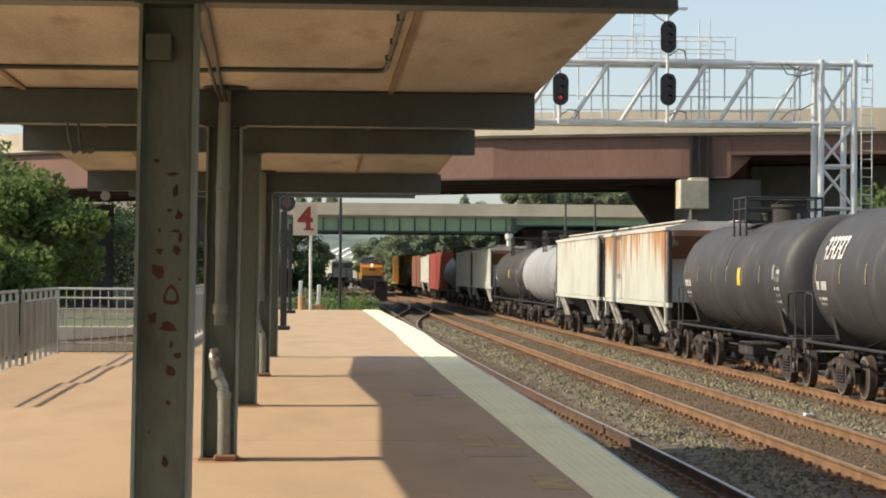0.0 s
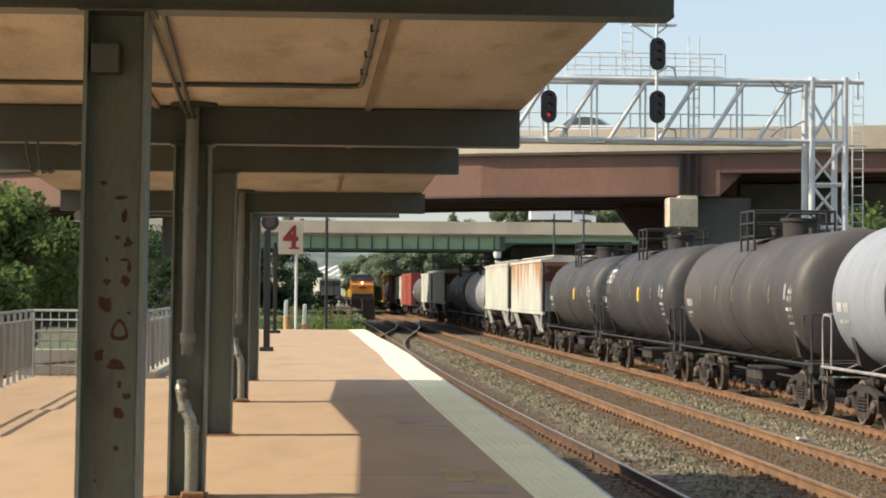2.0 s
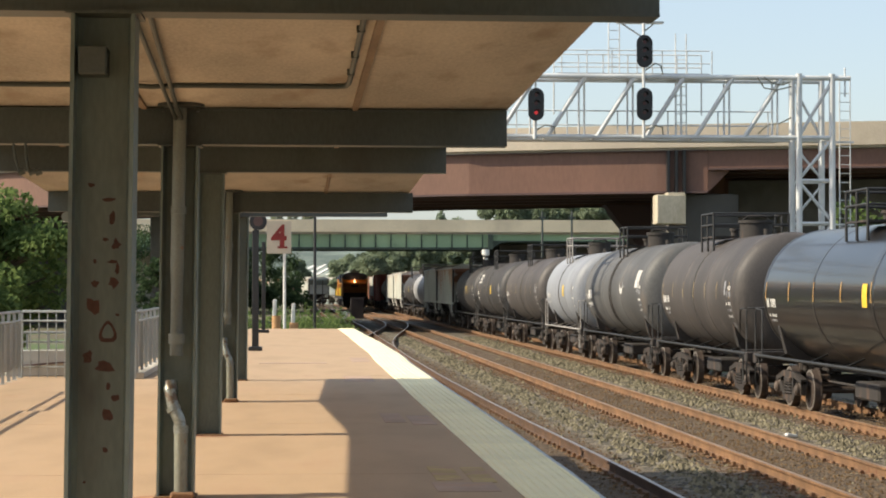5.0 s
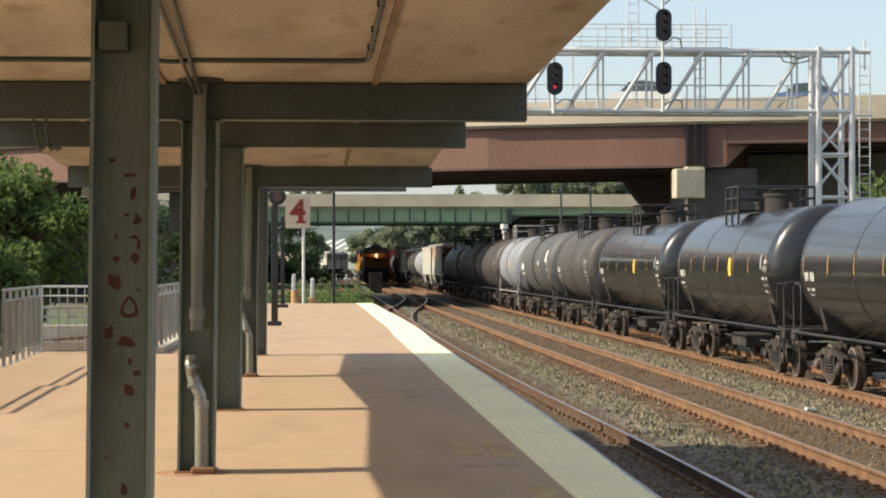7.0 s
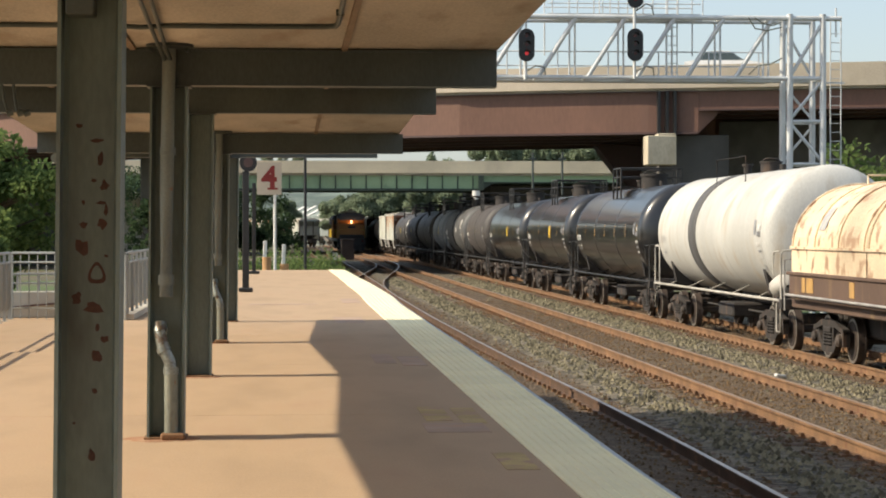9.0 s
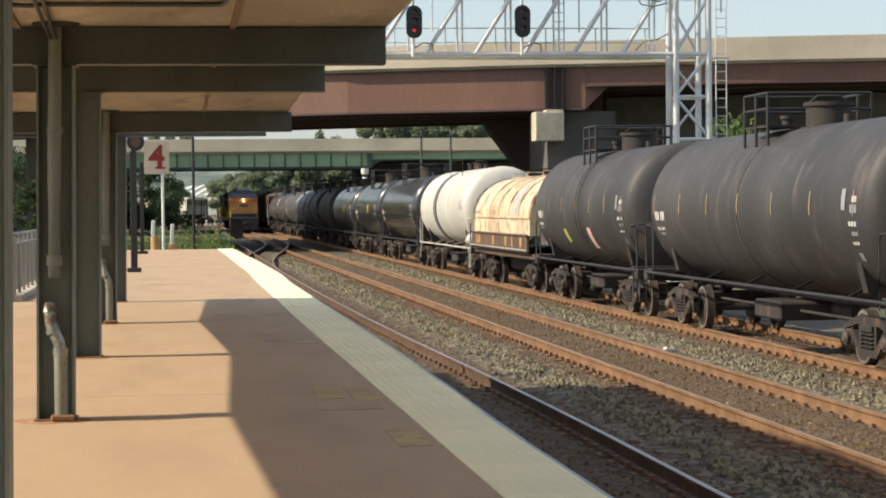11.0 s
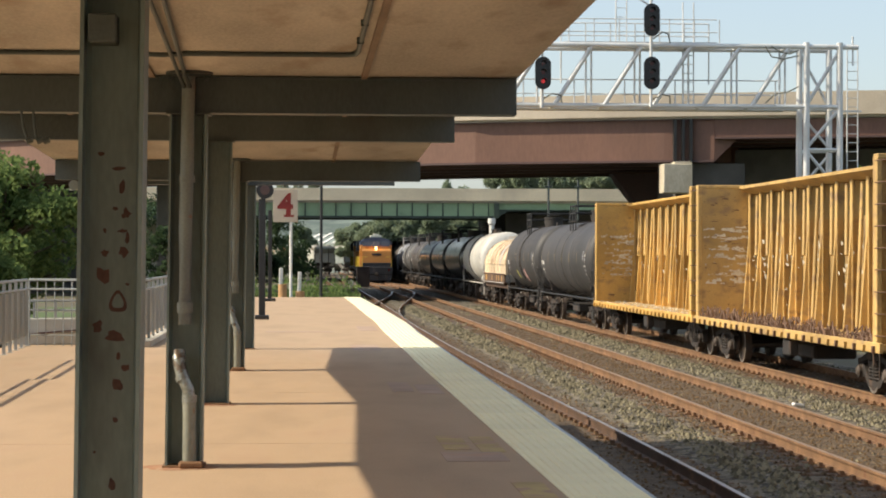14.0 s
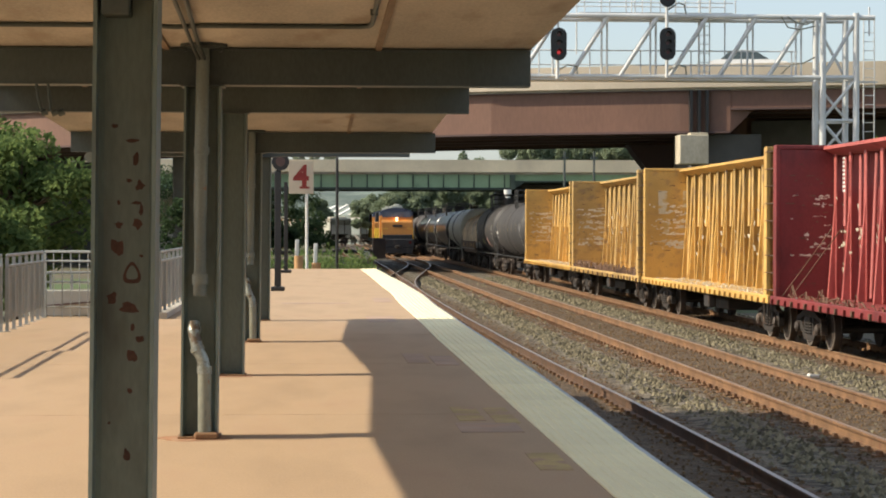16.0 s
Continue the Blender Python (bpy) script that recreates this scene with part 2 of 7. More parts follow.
def ballast_mat():
    m = bpy.data.materials.new("ballast")
    m.use_nodes = True
    n, l = m.node_tree.nodes, m.node_tree.links
    bsdf = n["Principled BSDF"]
    bsdf.inputs["Roughness"].default_value = 0.95
    co, vor, big = n.new("ShaderNodeTexCoord"), n.new("ShaderNodeTexVoronoi"), n.new("ShaderNodeTexNoise")
    vor.inputs["Scale"].default_value, big.inputs["Scale"].default_value = 17.0, 0.7
    big.inputs["Detail"].default_value = 6
    for t in (vor, big):
        l.new(co.outputs["Object"], t.inputs["Vector"])
    ramp = n.new("ShaderNodeValToRGB")
    ramp.color_ramp.elements[0].color, ramp.color_ramp.elements[1].color = (0.035, 0.03, 0.022, 1), (0.235, 0.202, 0.145, 1)
    clod = n.new("ShaderNodeTexVoronoi")
    clod.inputs["Scale"].default_value = 6.0
    l.new(co.outputs["Object"], clod.inputs["Vector"])
    both = n.new("ShaderNodeMix")
    both.data_type = "RGBA"
    both.inputs[0].default_value = 0.75
    ramp.color_ramp.elements[0].position, ramp.color_ramp.elements[1].position = 0.2, 0.8
    l.new(vor.outputs["Color"], both.inputs[6])
    l.new(clod.outputs["Color"], both.inputs[7])
    l.new(both.outputs[2], ramp.inputs[0])
    # rust-brown dust lies along the rails of every track
    sep = n.new("ShaderNodeSeparateXYZ")
    l.new(co.outputs["Object"], sep.inputs[0])
    near = None
    for x in (TRACK_A, TRACK_B, TRACK_C):
        d, a, r = n.new("ShaderNodeMath"), n.new("ShaderNodeMath"), n.new("ShaderNodeMapRange")
        d.operation, a.operation = "SUBTRACT", "ABSOLUTE"
        l.new(sep.outputs[0], d.inputs[0])
        d.inputs[1].default_value = x
        l.new(d.outputs[0], a.inputs[0])
        l.new(a.outputs[0], r.inputs[0])
        r.inputs[1].default_value, r.inputs[2].default_value = 1.5, 0.95
        r.inputs[3].default_value, r.inputs[4].default_value = 0.0, 1.0
        if near is None:
            near = r.outputs[0]
        else:
            mx = n.new("ShaderNodeMath")
            mx.operation = "MAXIMUM"
            l.new(near, mx.inputs[0])
            l.new(r.outputs[0], mx.inputs[1])
            near = mx.outputs[0]
    noisy = n.new("ShaderNodeMath")
    noisy.operation = "MULTIPLY"
    rr = n.new("ShaderNodeMapRange")
    rr.inputs[1].default_value, rr.inputs[2].default_value, rr.inputs[3].default_value, rr.inputs[4].default_value = 0.3, 0.62, 0.7, 1.0
    l.new(big.outputs[0], rr.inputs[0])
    l.new(near, noisy.inputs[0])
    l.new(rr.outputs[0], noisy.inputs[1])
    mix = n.new("ShaderNodeMix")
    mix.data_type = "RGBA"
    l.new(noisy.outputs[0], mix.inputs[0])
    l.new(ramp.outputs[0], mix.inputs[6])
    rust = n.new("ShaderNodeMix")
    rust.data_type, rust.blend_type = "RGBA", "MULTIPLY"
    rust.inputs[0].default_value = 1.0
    rust.inputs[6].default_value = (0.106, 0.068, 0.035, 1)
    dust = n.new("ShaderNodeMapRange")
    dust.inputs[3].default_value, dust.inputs[4].default_value = 0.45, 1.35
    l.new(vor.outputs["Color"], dust.inputs[0])
    l.new(dust.outputs[0], rust.inputs[7])
    l.new(rust.outputs[2], mix.inputs[7])
    l.new(mix.outputs[2], bsdf.inputs["Base Color"])
    b = n.new("ShaderNodeBump")
    b.inputs["Strength"].default_value, b.inputs["Distance"].default_value = 0.9, 0.05
    l.new(vor.outputs["Distance"], b.inputs["Height"])
    l.new(b.outputs[0], bsdf.inputs["Normal"])
    return m


M["ballast"] = ballast_mat()


# ---- mesh building ----
class Shape:
    """Gathers simple solids into one mesh."""

    def __init__(self):
        self.v, self.f, self.s, self.mi = [], [], [], []

    def add(self, verts, faces, smooth=False, mi=0):
        o = len(self.v)
        self.v += [tuple(p) for p in verts]
        self.f += [tuple(i + o for i in f) for f in faces]
        self.s += [smooth] * len(faces)
        self.mi += [mi] * len(faces)
        return self

    def box(self, x0, x1, y0, y1, z0, z1, m=None, bevel=0.0, mi=0):
        if bevel:
            b = min(bevel, (x1 - x0) * 0.45, (y1 - y0) * 0.45, (z1 - z0) * 0.45)
            vs, fs = [], []
            for sx in (0, 1):
                for sy in (0, 1):
                    for sz in (0, 1):
                        X, Y, Z = (x0, x1)[sx], (y0, y1)[sy], (z0, z1)[sz]
                        ix, iy, iz = (1, -1)[sx] * b, (1, -1)[sy] * b, (1, -1)[sz] * b
                        vs += [(X, Y + iy, Z + iz), (X + ix, Y, Z + iz), (X + ix, Y + iy, Z)]
            k = lambda sx, sy, sz, a: (sx * 4 + sy * 2 + sz) * 3 + a
            for s in (0, 1):
                fs.append([k(s, 0, 0, 0), k(s, 0, 1, 0), k(s, 1, 1, 0), k(s, 1, 0, 0)][:: 1 if s == 0 else -1])
                fs.append([k(0, s, 0, 1), k(1, s, 0, 1), k(1, s, 1, 1), k(0, s, 1, 1)][:: 1 if s == 0 else -1])
                fs.append([k(0, 0, s, 2), k(0, 1, s, 2), k(1, 1, s, 2), k(1, 0, s, 2)][:: 1 if s == 0 else -1])
            for a in (0, 1):
                for c in (0, 1):
                    fs.append([k(a, c, 0, 0), k(a, c, 1, 0), k(a, c, 1, 1), k(a, c, 0, 1)][:: 1 if a == c else -1])
                    fs.append([k(a, 0, c, 0), k(a, 1, c, 0), k(a, 1, c, 2), k(a, 0, c, 2)][:: -1 if a == c else 1])
                    fs.append([k(0, a, c, 1), k(1, a, c, 1), k(1, a, c, 2), k(0, a, c, 2)][:: 1 if a == c else -1])
                    for e in (0, 1):
                        tri = [k(a, c, e, 0), k(a, c, e, 1), k(a, c, e, 2)]
                        fs.append(tri[:: 1 if (a + c + e) % 2 else -1])
        else:
            vs = [(x, y, z) for x in (x0, x1) for y in (y0, y1) for z in (z0, z1)]
            fs = [(0, 1, 3, 2), (4, 6, 7, 5), (0, 4, 5, 1), (2, 3, 7, 6), (0, 2, 6, 4), (1, 5, 7, 3)]
        if m is not None:
            vs = [m @ Vector(p) for p in vs]
        return self.add(vs, fs, False, mi)

    def cyl(self, a, b, r, r2=None, n=12, cap=True, smooth=True, mi=0):
        a, b = Vector(a), Vector(b)
        r2 = r if r2 is None else r2
        q = (b - a).to_track_quat("Z", "Y")
        vs = []
        for p, rr in ((a, r), (b, r2)):
            vs += [p + q @ Vector((rr * math.cos(2 * math.pi * i / n), rr * math.sin(2 * math.pi * i / n), 0)) for i in range(n)]
        self.add(vs, [(i, (i + 1) % n, n + (i + 1) % n, n + i) for i in range(n)], smooth, mi)
        if cap:
            self.add(vs[:n], [tuple(range(n))[::-1]], False, mi)
            self.add(vs[n:], [tuple(range(n))], False, mi)
        return self

    def tube(self, pts, r, n=8, mi=0):
        pts = [Vector(p) for p in pts]
        vs = []
        for i, p in enumerate(pts):
            d = (pts[min(i + 1, len(pts) - 1)] - pts[max(i - 1, 0)]).normalized()
            q = d.to_track_quat("Z", "Y")
            vs += [p + q @ Vector((r * math.cos(2 * math.pi * k / n), r * math.sin(2 * math.pi * k / n), 0)) for k in range(n)]
        fs = [(i * n + k, i * n + (k + 1) % n, (i + 1) * n + (k + 1) % n, (i + 1) * n + k) for i in range(len(pts) - 1) for k in range(n)]
        self.add(vs, fs, True, mi)
        self.add(vs[:n], [tuple(range(n))[::-1]], False, mi)
        return self.add(vs[-n:], [tuple(range(n))], False, mi)

    def lathe_y(self, prof, cx, cz, n=40, mi=0):
        """prof: (y, radius) pairs; turned round the line x = cx, z = cz."""
        vs = [(cx + r * math.sin(2 * math.pi * i / n), y, cz + r * math.cos(2 * math.pi * i / n)) for y, r in prof for i in range(n)]
        fs = [(j * n + i, (j + 1) * n + i, (j + 1) * n + (i + 1) % n, j * n + (i + 1) % n) for j in range(len(prof) - 1) for i in range(n)]
        return self.add(vs, fs, True, mi)

    def prism(self, outline, y0, y1, axis="y", mi=0):
        """An outline of (x, z) pushed along y (or of (y, z) along x, or (x, y) along z)."""
        k = len(outline)
        if axis == "y":
            vs = [(a, y, b) for y in (y0, y1) for a, b in outline]
        elif axis == "x":
            vs = [(x, a, b) for x in (y0, y1) for a, b in outline]
        else:
            vs = [(a, b, z) for z in (y0, y1) for a, b in outline]
        fs = [tuple(range(k)), tuple(range(2 * k - 1, k - 1, -1))] + [(i, k + i, k + (i + 1) % k, (i + 1) % k) for i in range(k)]
        return self.add(vs, fs, False, mi)

    def data(self, name, *mats):
        me = bpy.data.meshes.new(name)
        me.from_pydata(self.v, [], self.f)
        for m in mats:
            me.materials.append(m)
        me.polygons.foreach_set("use_smooth", self.s)
        me.polygons.foreach_set("material_index", self.mi)
        b = bmesh.new()
        b.from_mesh(me)
        bmesh.ops.recalc_face_normals(b, faces=b.faces)
        b.to_mesh(me)
        b.free()
        return me


def part(name, shape, material, parent=None, label=""):
    mats = material if isinstance(material, (list, tuple)) else (material,)
    ob = new(name, shape.data(name, *mats) if isinstance(shape, Shape) else shape)
    if parent is not None:
        ob.parent = parent
    return tagged(ob, label)


def root(name, m, label, category, group="", kind=""):
    ob = new(name)
    ob.empty_display_size = 0.3
    ob.matrix_basis = m
    return tagged(ob, label, category, group, kind)


def thing(name, shape, material, label, category, group="", kind="", m=None):
    ob = part(name, shape, material)
    if m is not None:
        ob.matrix_basis = m
    return tagged(ob, label, category, group, kind)


rnd = random.Random(7)


# ---- ground and tracks ----
def ground():
    s = Shape()
    xs = [-900, -300, -120, -60, -30, -12, -4, 2.3, 15, 20, 30, 60, 120, 300, 900]
    ys = [-120, -40, 0, 20, 40, 60, 80, 100, 130, 160, 200, 250, 320, 420, 600, 900, 1500, 2600]
    vs = [(x, y, GROUND - 0.06 + 0.02 * noise.noise((x * 0.1, y * 0.1, 0)) + (0.012 * (abs(x) - 60) if abs(x) > 60 and y > 250 else 0)) for y in ys for x in xs]
    k = len(xs)
    s.add(vs, [(j * k + i, j * k + i + 1, (j + 1) * k + i + 1, (j + 1) * k + i) for j in range(len(ys) - 1) for i in range(k - 1)])
    m = mat("earth", (0.13, 0.11, 0.07), 0.95, scale=0.6, vary=0.35, bump=0.4, fine=12, spot=(0.07, 0.11, 0.03), spot_at=0.5, spot_scale=0.12, spot_soft=0.1)
    thing("ground", s, m, "brown earth and weedy grass round the railway", "ground", kind="structure")


def ballast():
    s = Shape()
    xs = [2.24 + 0.3 * i for i in range(42)]
    ys = [-12 + 0.4 * i for i in range(85)] + [22 + 0.3 * i for i in range(140)] + [64 + 1.2 * i for i in range(60)] + [136 + 6 * i for i in range(60)]
    vs = []
    for y in ys:
        for x in xs:
            z = GROUND + 0.035 * noise.noise((x * 2.2, y * 2.2, 0)) + 0.02 * noise.noise((x * 6, y * 6, 3))
            between = min(abs(x - c) for c in (TRACK_A, TRACK_B, TRACK_C))
            z += 0.07 if between > 1.5 else 0.052 if between > 0.68 else 0.082
            if x > 13.6:
                z -= (x - 13.6) * 0.4
            vs.append((x, y, z))
    k = len(xs)
    s.add(vs, [(j * k + i, j * k + i + 1, (j + 1) * k + i + 1, (j + 1) * k + i) for j in range(len(ys) - 1) for i in range(k - 1)], True)
    thing("ballast_bed", s, M["ballast"], "grey crushed-stone ballast with rust-brown dust along the rails", "ballast", kind="structure")
    # loose stones, the nearest stretch
    s = Shape()
    r = random.Random(3)
    for _ in range(42000):
        y = 17 + 95 * r.random() ** 1.5
        x = 4.75 + r.random() * 8.6 - 0.25
        on = min(abs(x - c) for c in (TRACK_A, TRACK_B, TRACK_C))
        if on < 1.45 and r.random() < 0.97:
            continue
        q = (0.026 + 0.034 * r.random()) * (1 + max(0, y - 45) / 70)
        z = GROUND + (0.07 if on > 1.5 else 0.052) + 0.01
        a = r.random() * 6.28
        c, d = math.cos(a) * q, math.sin(a) * q
        vs = [(x + c, y + d, z), (x - d, y + c, z), (x - c * 0.8, y - d * 0.8, z), (x + d, y - c, z), (x + c * 0.3, y + d * 0.2, z + q * (0.6 + 0.7 * r.random()))]
        s.add(vs, [(0, 1, 4), (1, 2, 4), (2, 3, 4), (3, 0, 4)])
    grit = Shape()
    for _ in range(15000):
        y = 18 + 60 * r.random() ** 1.4
        c = r.choice((TRACK_A, TRACK_B, TRACK_B, TRACK_C))
        x = c + r.choice((r.uniform(-0.66, 0.66), r.choice((-1, 1)) * r.uniform(0.88, 1.35)))
        q = 0.012 + 0.022 * r.random()
        z = GROUND + (0.085 if abs(x - c) < 0.68 else 0.055)
        a = r.random() * 6.28
        e, d = math.cos(a) * q, math.sin(a) * q
        grit.add([(x + e, y + d, z), (x - d, y + e, z), (x - e, y - d, z), (x + d, y - e, z), (x + e * 0.2, y, z + q)], [(0, 1, 4), (1, 2, 4), (2, 3, 4), (3, 0, 4)])
    thing("rusty_grit", grit, M["grit"], "rust-brown grit and small stones between the rails", "stones", kind="stuff")
    ob = thing("ballast_stones", s, M["stone"], "loose grey ballast stones between the rails", "stones", kind="stuff")
    s = Shape()
    s.box(-0.11, 0.11, -0.05, 0.05, 0, 0.06, bevel=0.015)
    thing("litter_scrap", s, M["white"], "small white scrap lying on the ballast", "litter", m=pose(9.0, 37.55, GROUND + 0.08, 0, 8, 20))


RAIL_PROFILE = [(-0.07, -0.175), (0.07, -0.175), (0.07, -0.16), (0.012, -0.14), (0.012, -0.045), (0.037, -0.035), (0.037, -0.004), (0.03, 0.0), (-0.03, 0.0), (-0.037, -0.004),
                (-0.037, -0.035), (-0.012, -0.045), (-0.012, -0.14), (-0.07, -0.16)]


def rail_shape(pts):
    """A rail swept along (x, y) points."""
    s = Shape()
    k = len(RAIL_PROFILE)
    vs = []
    for i, p in enumerate(pts):
        a, b = pts[max(i - 1, 0)], pts[min(i + 1, len(pts) - 1)]
        d = Vector((b[0] - a[0], b[1] - a[1])).normalized()
        vs += [(p[0] + d.y * u, p[1] - d.x * u, RAIL + w) for u, w in RAIL_PROFILE]
    for j in range(len(pts) - 1):
        for i in range(k):
            s.add([], [], False)
            top = i == 7
            s.f.append((j * k + i, j * k + (i + 1) % k, (j + 1) * k + (i + 1) % k, (j + 1) * k + i))
            s.s.append(False)
            s.mi.append(1 if top else 0)
    s.v = vs
    return s


def tie_data():
    s = Shape()
    s.box(-1.32, 1.32, -0.115, 0.115, -0.16, 0.0, bevel=0.012)
    return s.data("tie", M["tie"])


BEND = [(-20, 0.06), (25, 0.04), (32, -0.04), (40, -0.19), (48, -0.29), (62, -0.37), (75, -0.37), (100, -0.2), (130, 0.0), (600, 0.0)]


def bend(x, y):
    """Sideways bend of the platform track at y."""
    return edge(BEND, y) if x == TRACK_A else 0.0


def edge(line, y):
    """Plan line of (y, x) points, eased from point to point."""
    for (a, xa), (b, xb) in zip(line, line[1:]):
        if a <= y <= b:
            u = (y - a) / (b - a)
            return xa + (xb - xa) * u * u * (3 - 2 * u)


def track(name, x, label, near, count, head):
    t = root(name, pose(0, 0, 0), label, "railway track", "station tracks", "structure")
    for side in (-1, 1):
        part("rail", rail_shape([(x + side * HALF + bend(x, y), y) for y in list(range(-20, 140, 4)) + [200, 300, 420, 560]]), (M["rail_brown" if head == "railtop" else "rust_bed"], M[head]), t)
    data = TIE
    for i in range(count):
        ob = new("tie", data)
        ob.matrix_basis = pose(x + bend(x, near + 0.54 * i) + rnd.uniform(-0.05, 0.05), near + 0.54 * i + rnd.uniform(-0.03, 0.03), RAIL - 0.185, 0, 0, rnd.uniform(-1.2, 1.2))
        ob.parent = t
    s, far = Shape(), Shape()
    for i in range(420):
        y = near - 10 + 0.54 * i
        for side in (-1, 1):
            c = x + side * HALF + bend(x, y)
            s.box(c - 0.19, c + 0.19, y - 0.09, y + 0.09, RAIL - 0.19, RAIL - 0.165)
            for d in (-0.11, 0.11):
                s.box(c + d - 0.025, c + d + 0.025, y - 0.06, y + 0.06, RAIL - 0.17, RAIL - 0.115)
    tagged(part("tie_plates", s, M["rust_bed"], t), "rusty tie plates and spikes beside the rails", kind="stuff")
    for i in range(200):
        y = near + 0.54 * (count + i)
        far.box(x - 1.3, x + 1.3, y - 0.115, y + 0.115, RAIL - 0.34, RAIL - 0.185)
    tagged(part("far_ties", far, M["tie"], t), "weathered timber ties farther along the track", kind="stuff")
    return t


def crossover(xa, ya, xb, yb, label):
    t = root("crossover_track", pose(0, 0, 0), label, "railway track", kind="structure")
    for side in (-1, 1):
        pts = []
        for i in range(33):
            u = i / 32
            w = u * u * (3 - 2 * u)
            pts.append((xa + (xb - xa) * w + side * HALF, ya + (yb - ya) * u))
        sh = rail_shape(pts)
        sh.v = [(a, b, c + 0.004) for a, b, c in sh.v]
        part("rail", sh, (M["rust_bed"], M["railtop"]), t)
    return t


# ---- platform ----
PLAT_END = 74.2
# the paving's edge and the platform's edge in plan: they waver a little
EDGE_L = [(-9, 1.63), (27, 1.62), (33, 1.65), (40, 1.66), (47, 1.72), (54, 1.70), (61, 1.70), (80, 1.63)]
EDGE_R = [(-9, 2.13), (13, 2.13), (17, 2.19), (21, 2.23), (28, 2.25), (39, 2.28), (46, 2.37), (55, 2.36), (66, 2.27), (80, 2.18)]


def platform():
    p = root("platform", pose(0, 0, 0), "tan-paved station platform on a concrete base", "platform", kind="structure")
    s = Shape()
    y = -8.0
    n = 0
    while y < PLAT_END - 0.1:
        y1 = min(y + 6.1, PLAT_END)
        s = Shape()
        a, b = y + 0.005, y1 - 0.005
        rim = [(edge(EDGE_L, a + (b - a) * k / 6) - 0.004, a + (b - a) * k / 6) for k in range(7)]
        s.prism([(-4.62, a)] + rim + [(-4.62, b)], -0.14, 0.0, "z")
        part("paving_slab", s, M["paving"], p)
        y = y1
    s = Shape()
    s.box(-4.6, 1.95, -8, PLAT_END - 0.05, GROUND - 0.2, -0.141)
    s.box(-4.6, 2.1, -8, PLAT_END - 0.02, -0.30, -0.142)
    part("platform_base", s, M["concrete"], p, "stained concrete platform base")
    ys = [-8 + (PLAT_END + 8) * k / 40 for k in range(41)]
    s = sweep([(edge(EDGE_R, y), y) for y in ys], [(-0.05, -0.2), (-0.05, -0.02), (-0.04, -0.012), (0.002, -0.012), (0.002, -0.2)])
    part("edge_nosing", s, M["zinc"], p, "dull metal nosing along the platform edge")
    s = Shape()
    s.box(0, 0.596, 0.004, 0.606, -0.13, 0.004, bevel=0.006)
    for i in range(8):
        for j in range(8):
            cx, cy = 0.045 + 0.0725 * i, 0.05 + 0.0727 * j
            vs = [(cx + 0.014 * math.cos(a), cy + 0.014 * math.sin(a), 0.0035) for a in [k * 1.5708 for k in range(4)]]
            vs += [(cx + 0.008 * math.cos(a), cy + 0.008 * math.sin(a), 0.009) for a in [k * 1.5708 for k in range(4)]]
            s.add(vs, [(0, 1, 5, 4), (1, 2, 6, 5), (2, 3, 7, 6), (3, 0, 4, 7), (4, 5, 6, 7)])
    data = s.data("tactile_tile", M["tactile"])
    y = -8.0
    while y + 0.61 < PLAT_END + 0.2:
        ob = new("tactile_tile", data)
        xa, xb = edge(EDGE_L, y + 0.3), edge(EDGE_R, y + 0.3)
        ob.matrix_basis = pose(xa, y, 0) @ Matrix.Diagonal(((xb - xa) / 0.6, 1, 1, 1))
        ob.parent = p
        y += 0.61
    worn = mat("worn_yellow_marking", (0.45, 0.33, 0.14), 0.9, vary=0.2, spot=(0.40, 0.26, 0.17), spot_at=0.48, spot_scale=5.0, spot_soft=0.12)
    grey = mat("worn_grey_patch", (0.41, 0.29, 0.21), 0.9, vary=0.15, spot=(0.44, 0.28, 0.185), spot_at=0.5, spot_scale=4.0, spot_soft=0.15)
    for x0, x1, y0, y1, m in ((1.10, 1.30, 15.8, 17.0, worn), (1.36, 1.54, 15.6, 16.9, worn), (1.05, 1.5, 14.9, 15.6, grey), (1.02, 1.25, 22.6, 24.2, grey), (1.3, 1.55, 22.2, 23.8, grey),
                              (1.36, 1.56, 12.55, 13.5, worn), (0.85, 1.3, 32.4, 34.5, grey), (1.2, 1.56, 41, 43.5, grey), (-0.6, 0.7, 40.2, 40.7, grey)):
        s = Shape()
        s.box(x0, x1, y0, y1, 0.0005, 0.004)
        part("worn_marking", s, m, p, "worn painted marking on the paving")
    # concrete sill and low bushes at the far end
    s = Shape()
    s.box(-4.6, 2.22, PLAT_END + 0.001, PLAT_END + 0.28, GROUND - 0.2, -0.02, bevel=0.02)
    part("end_wall", s, M["concrete"], p)


# ---- canopy ----
def beam_bottom(k):
    return (2.573 if k == 4 else 2.55) if k % 2 == 0 else (2.40 if k == 5 else 2.43)


def col_x(i):
    return -0.742 if i < 3 else -0.756 if i == 3 else -0.77


